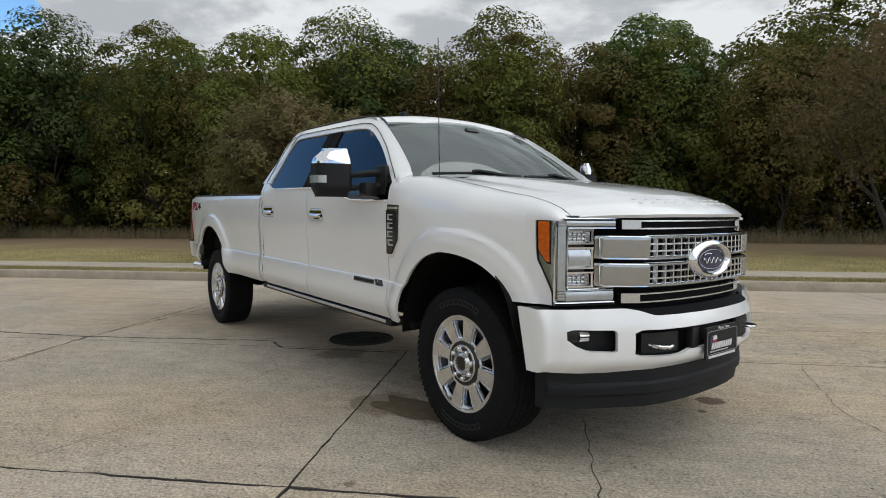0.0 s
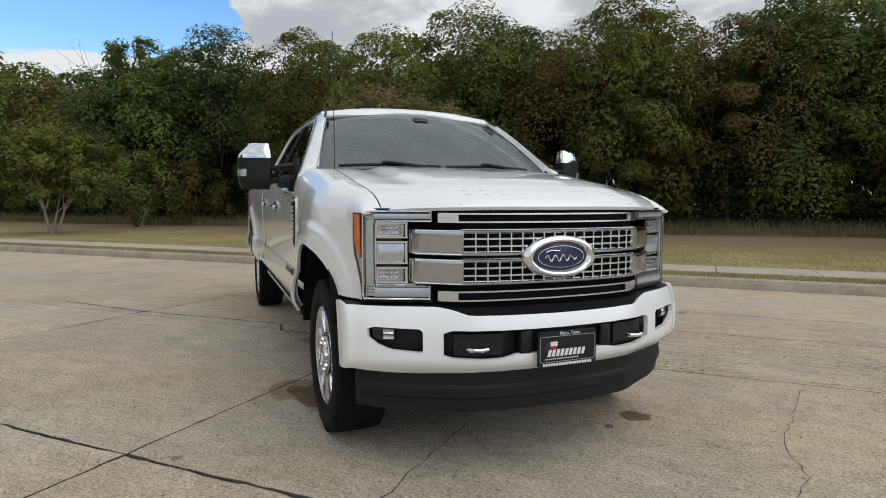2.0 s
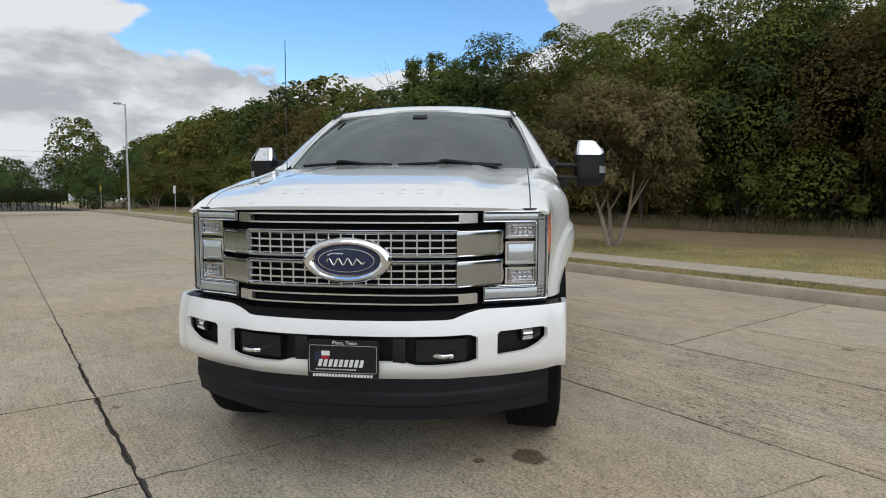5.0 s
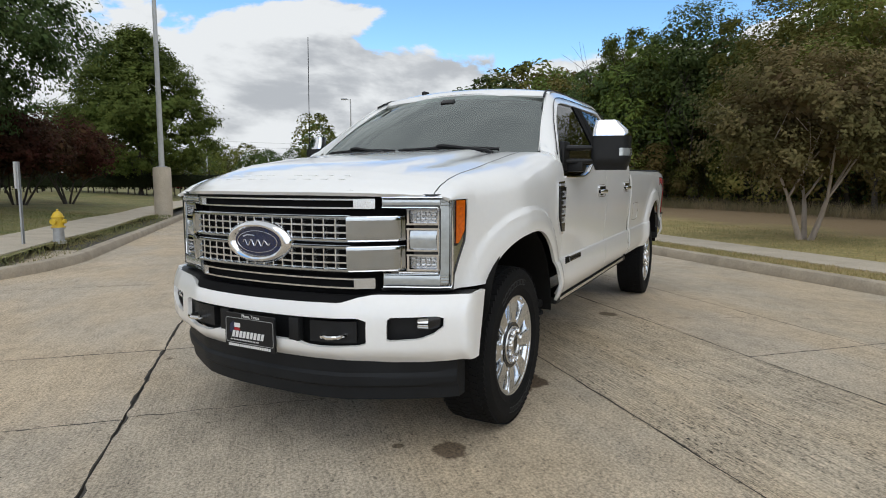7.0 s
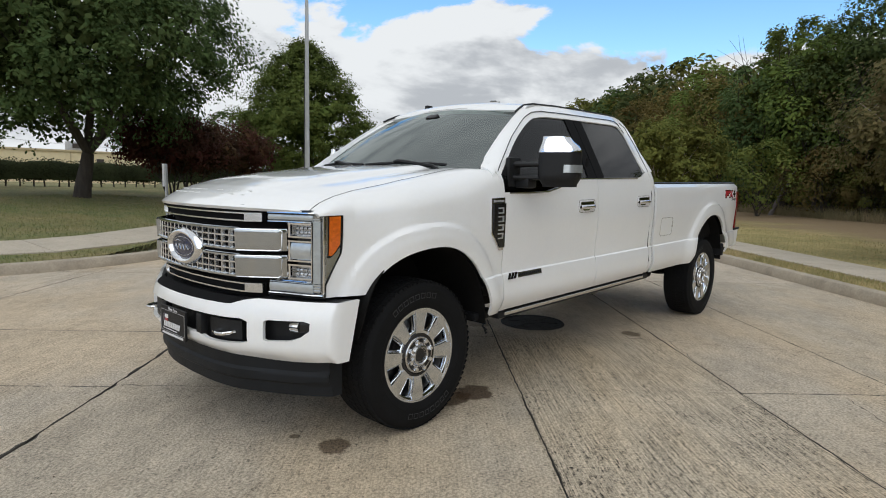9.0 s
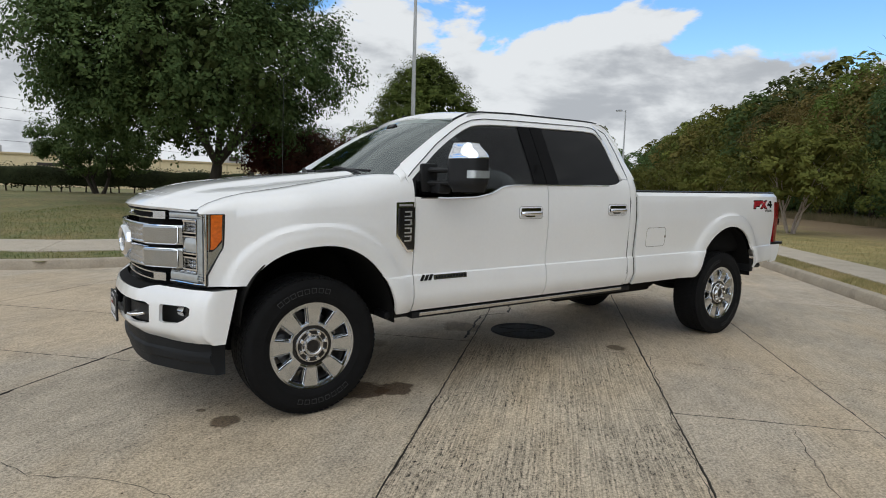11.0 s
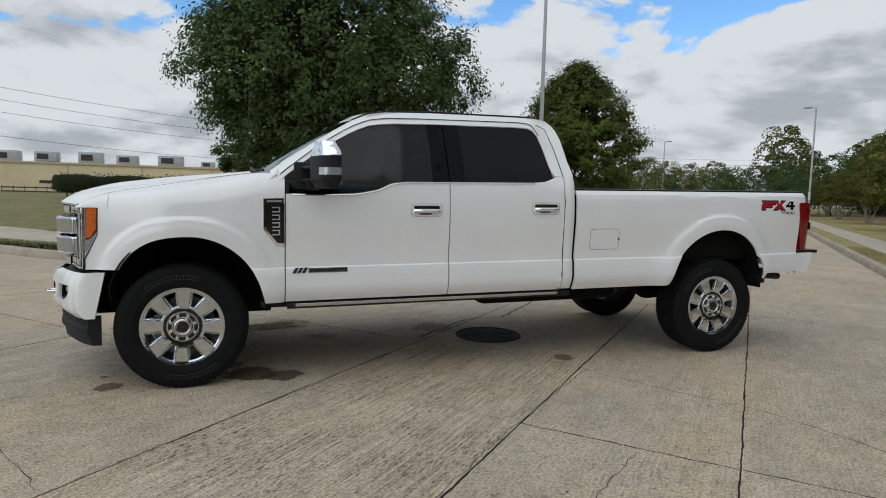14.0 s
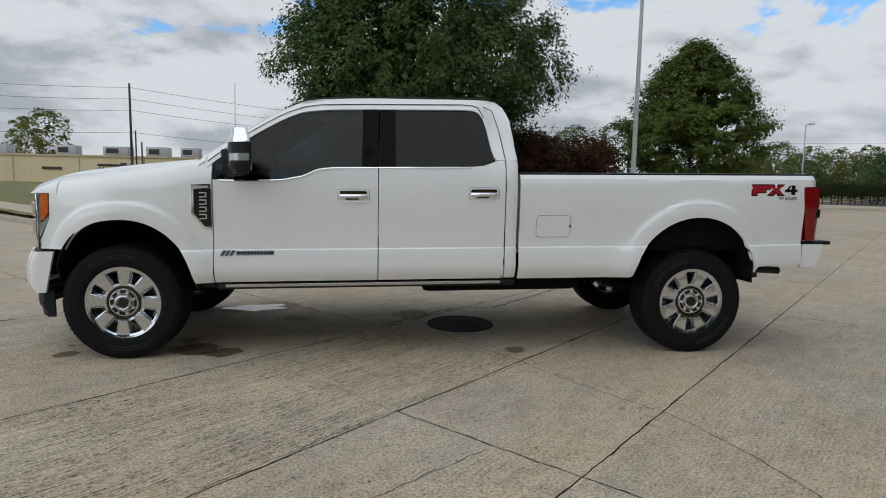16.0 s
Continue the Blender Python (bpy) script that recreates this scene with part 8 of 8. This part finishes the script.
def upright(profile, seg=20):
    bm = bmesh.new()
    lathe(bm, profile, seg)
    bmesh.ops.transform(bm, matrix=Matrix.Rotation(radians(90), 4, "X"), verts=bm.verts[:])
    return bm


part("barrel", upright([(0.17, -0.05), (0.17, 0.03), (0.13, 0.035), (0.125, 0.33), (0.165, 0.335), (0.165, 0.37)]), SILVER, hy, angle=35)
part("upper_body", upright([(0.165, 0.37), (0.165, 0.40), (0.135, 0.405), (0.13, 0.62), (0.15, 0.625), (0.15, 0.655), (0.13, 0.66), (0.115, 0.72), (0.07, 0.775), (0.03, 0.79), (0.028, 0.84), (0.002, 0.845)]), YELLOW, hy, angle=35, label="yellow painted upper body and bonnet")
for ax, r, L in (((1, 0, 0), 0.075, 0.24), ((-1, 0, 0), 0.06, 0.20), ((0, 1, 0), 0.06, 0.20)):
    bm = bmesh.new()
    d = Vector(ax)
    tube(bm, [d * 0.08 + Vector((0, 0, 0.53)), d * (L - 0.05) + Vector((0, 0, 0.53)), d * (L - 0.05) + Vector((0, 0, 0.53)), d * L + Vector((0, 0, 0.53))], [r * 0.75, r * 0.75, r, r], 12)
    part("nozzle_cap", bm, YELLOW, hy, angle=35)


def sign_post(name, x, y, z, h, panel, label, turn, mat, diamond=False, back=None):
    p = thing(name, label, "sign post", matrix=pose(x, y, z, 0, 0, turn))
    bm = bmesh.new()
    box(bm, (0, 0, h / 2 - 0.1), (0.045, 0.02, h + 0.2), None, 0.004, 1)
    box(bm, (0.024, 0.012, h / 2 - 0.1), (0.006, 0.03, h + 0.2))
    box(bm, (-0.024, 0.012, h / 2 - 0.1), (0.006, 0.03, h + 0.2))
    part("post", bm, GREYMETAL, p, angle=0)
    bm = bmesh.new()
    box(bm, (0, -0.02, h - panel[1] / 2), (panel[0], 0.006, panel[1]), Matrix.Rotation(radians(45), 3, "Y") if diamond else None, 0.002, 1)
    part("panel", bm, mat, p, angle=0)


sign_post("road_sign", -2.96, -9.7, 0.16, 1.53, (0.15, 0.48), "narrow sign on a galvanised post, seen edge-on", 28, WHITEPRINT)
sign_post("road_sign", -29.3, -19.4, 0.15, 1.95, (0.32, 0.44), "white sign on a steel post by the kerb", 58, WHITEPRINT)
sign_post("road_sign", *W(-70, 7.4, 0.15), 2.6, (0.62, 0.62), "yellow diamond warning sign on a post", 50, YELLOW, True)


# ---- grass blades ----
def blades(name, spots, mat, label, height, spread):
    """Single grass blades round the spots; rows of u, v."""
    n = len(spots)
    uv = np.array(spots)
    z = np.array([lawn_z(u, v) for u, v in uv])
    base = np.stack([uv[:, 0] * CA - uv[:, 1] * SA, uv[:, 0] * SA + uv[:, 1] * CA, z - 0.004], axis=1)
    a = rng.random(n) * 2 * math.pi
    w = np.stack([np.cos(a), np.sin(a), np.zeros(n)], axis=1) * 0.006
    h = height * (0.5 + rng.random(n))
    tip = base + np.stack([rng.normal(size=n) * spread, rng.normal(size=n) * spread, h], axis=1)
    v = np.stack([base - w, base + w, tip], axis=1).reshape(-1, 3)
    me = bpy.data.meshes.new(name)
    me.from_pydata(v, [], np.arange(n * 3).reshape(n, 3).tolist())
    me.materials.append(mat)
    return tagged(new(name, me), label, "grass", kind="stuff")


STRAW = material("straw_blades", (0.42, 0.335, 0.165), 0.8, second=(0.24, 0.22, 0.085), scale=0.8, per=("island", 0.3, 0.02))
GREENBLADE = material("green_blades", (0.115, 0.145, 0.042), 0.8, second=(0.20, 0.175, 0.065), scale=0.8, per=("island", 0.3, 0.02))
WEED = material("weed_blades", (0.24, 0.185, 0.10), 0.85, second=(0.13, 0.12, 0.05), scale=0.5, per=("island", 0.3, 0.02))


def scatter(n, u0, u1, v0, v1, keep=lambda u, v: True):
    out = []
    while len(out) < n:
        u, v = rng.uniform(u0, u1), rng.uniform(v0, v1)
        if keep(u, v):
            out.append((u, v))
    return out


blades("verge_grass", scatter(26000, -18, 10, KERB_FAR + 0.19, 7.14) + scatter(16000, -18, 10, 8.30, 12), STRAW, "short dry yellow-green grass along the verge", 0.045, 0.02)
blades("lawn_grass", scatter(28000, -20, -3.0, -12, KERB_NEAR - 0.2, lambda u, v: inside(u, v) > 0.2 and not 1.06 < inside(u, v) < 2.34), GREENBLADE, "short mown green grass on the lawn", 0.05, 0.02)
blades("tall_weeds", scatter(30000, -45, 22, 17.6, 19.6), WEED, "tall dry weeds along the edge of the wood", 0.42, 0.12)
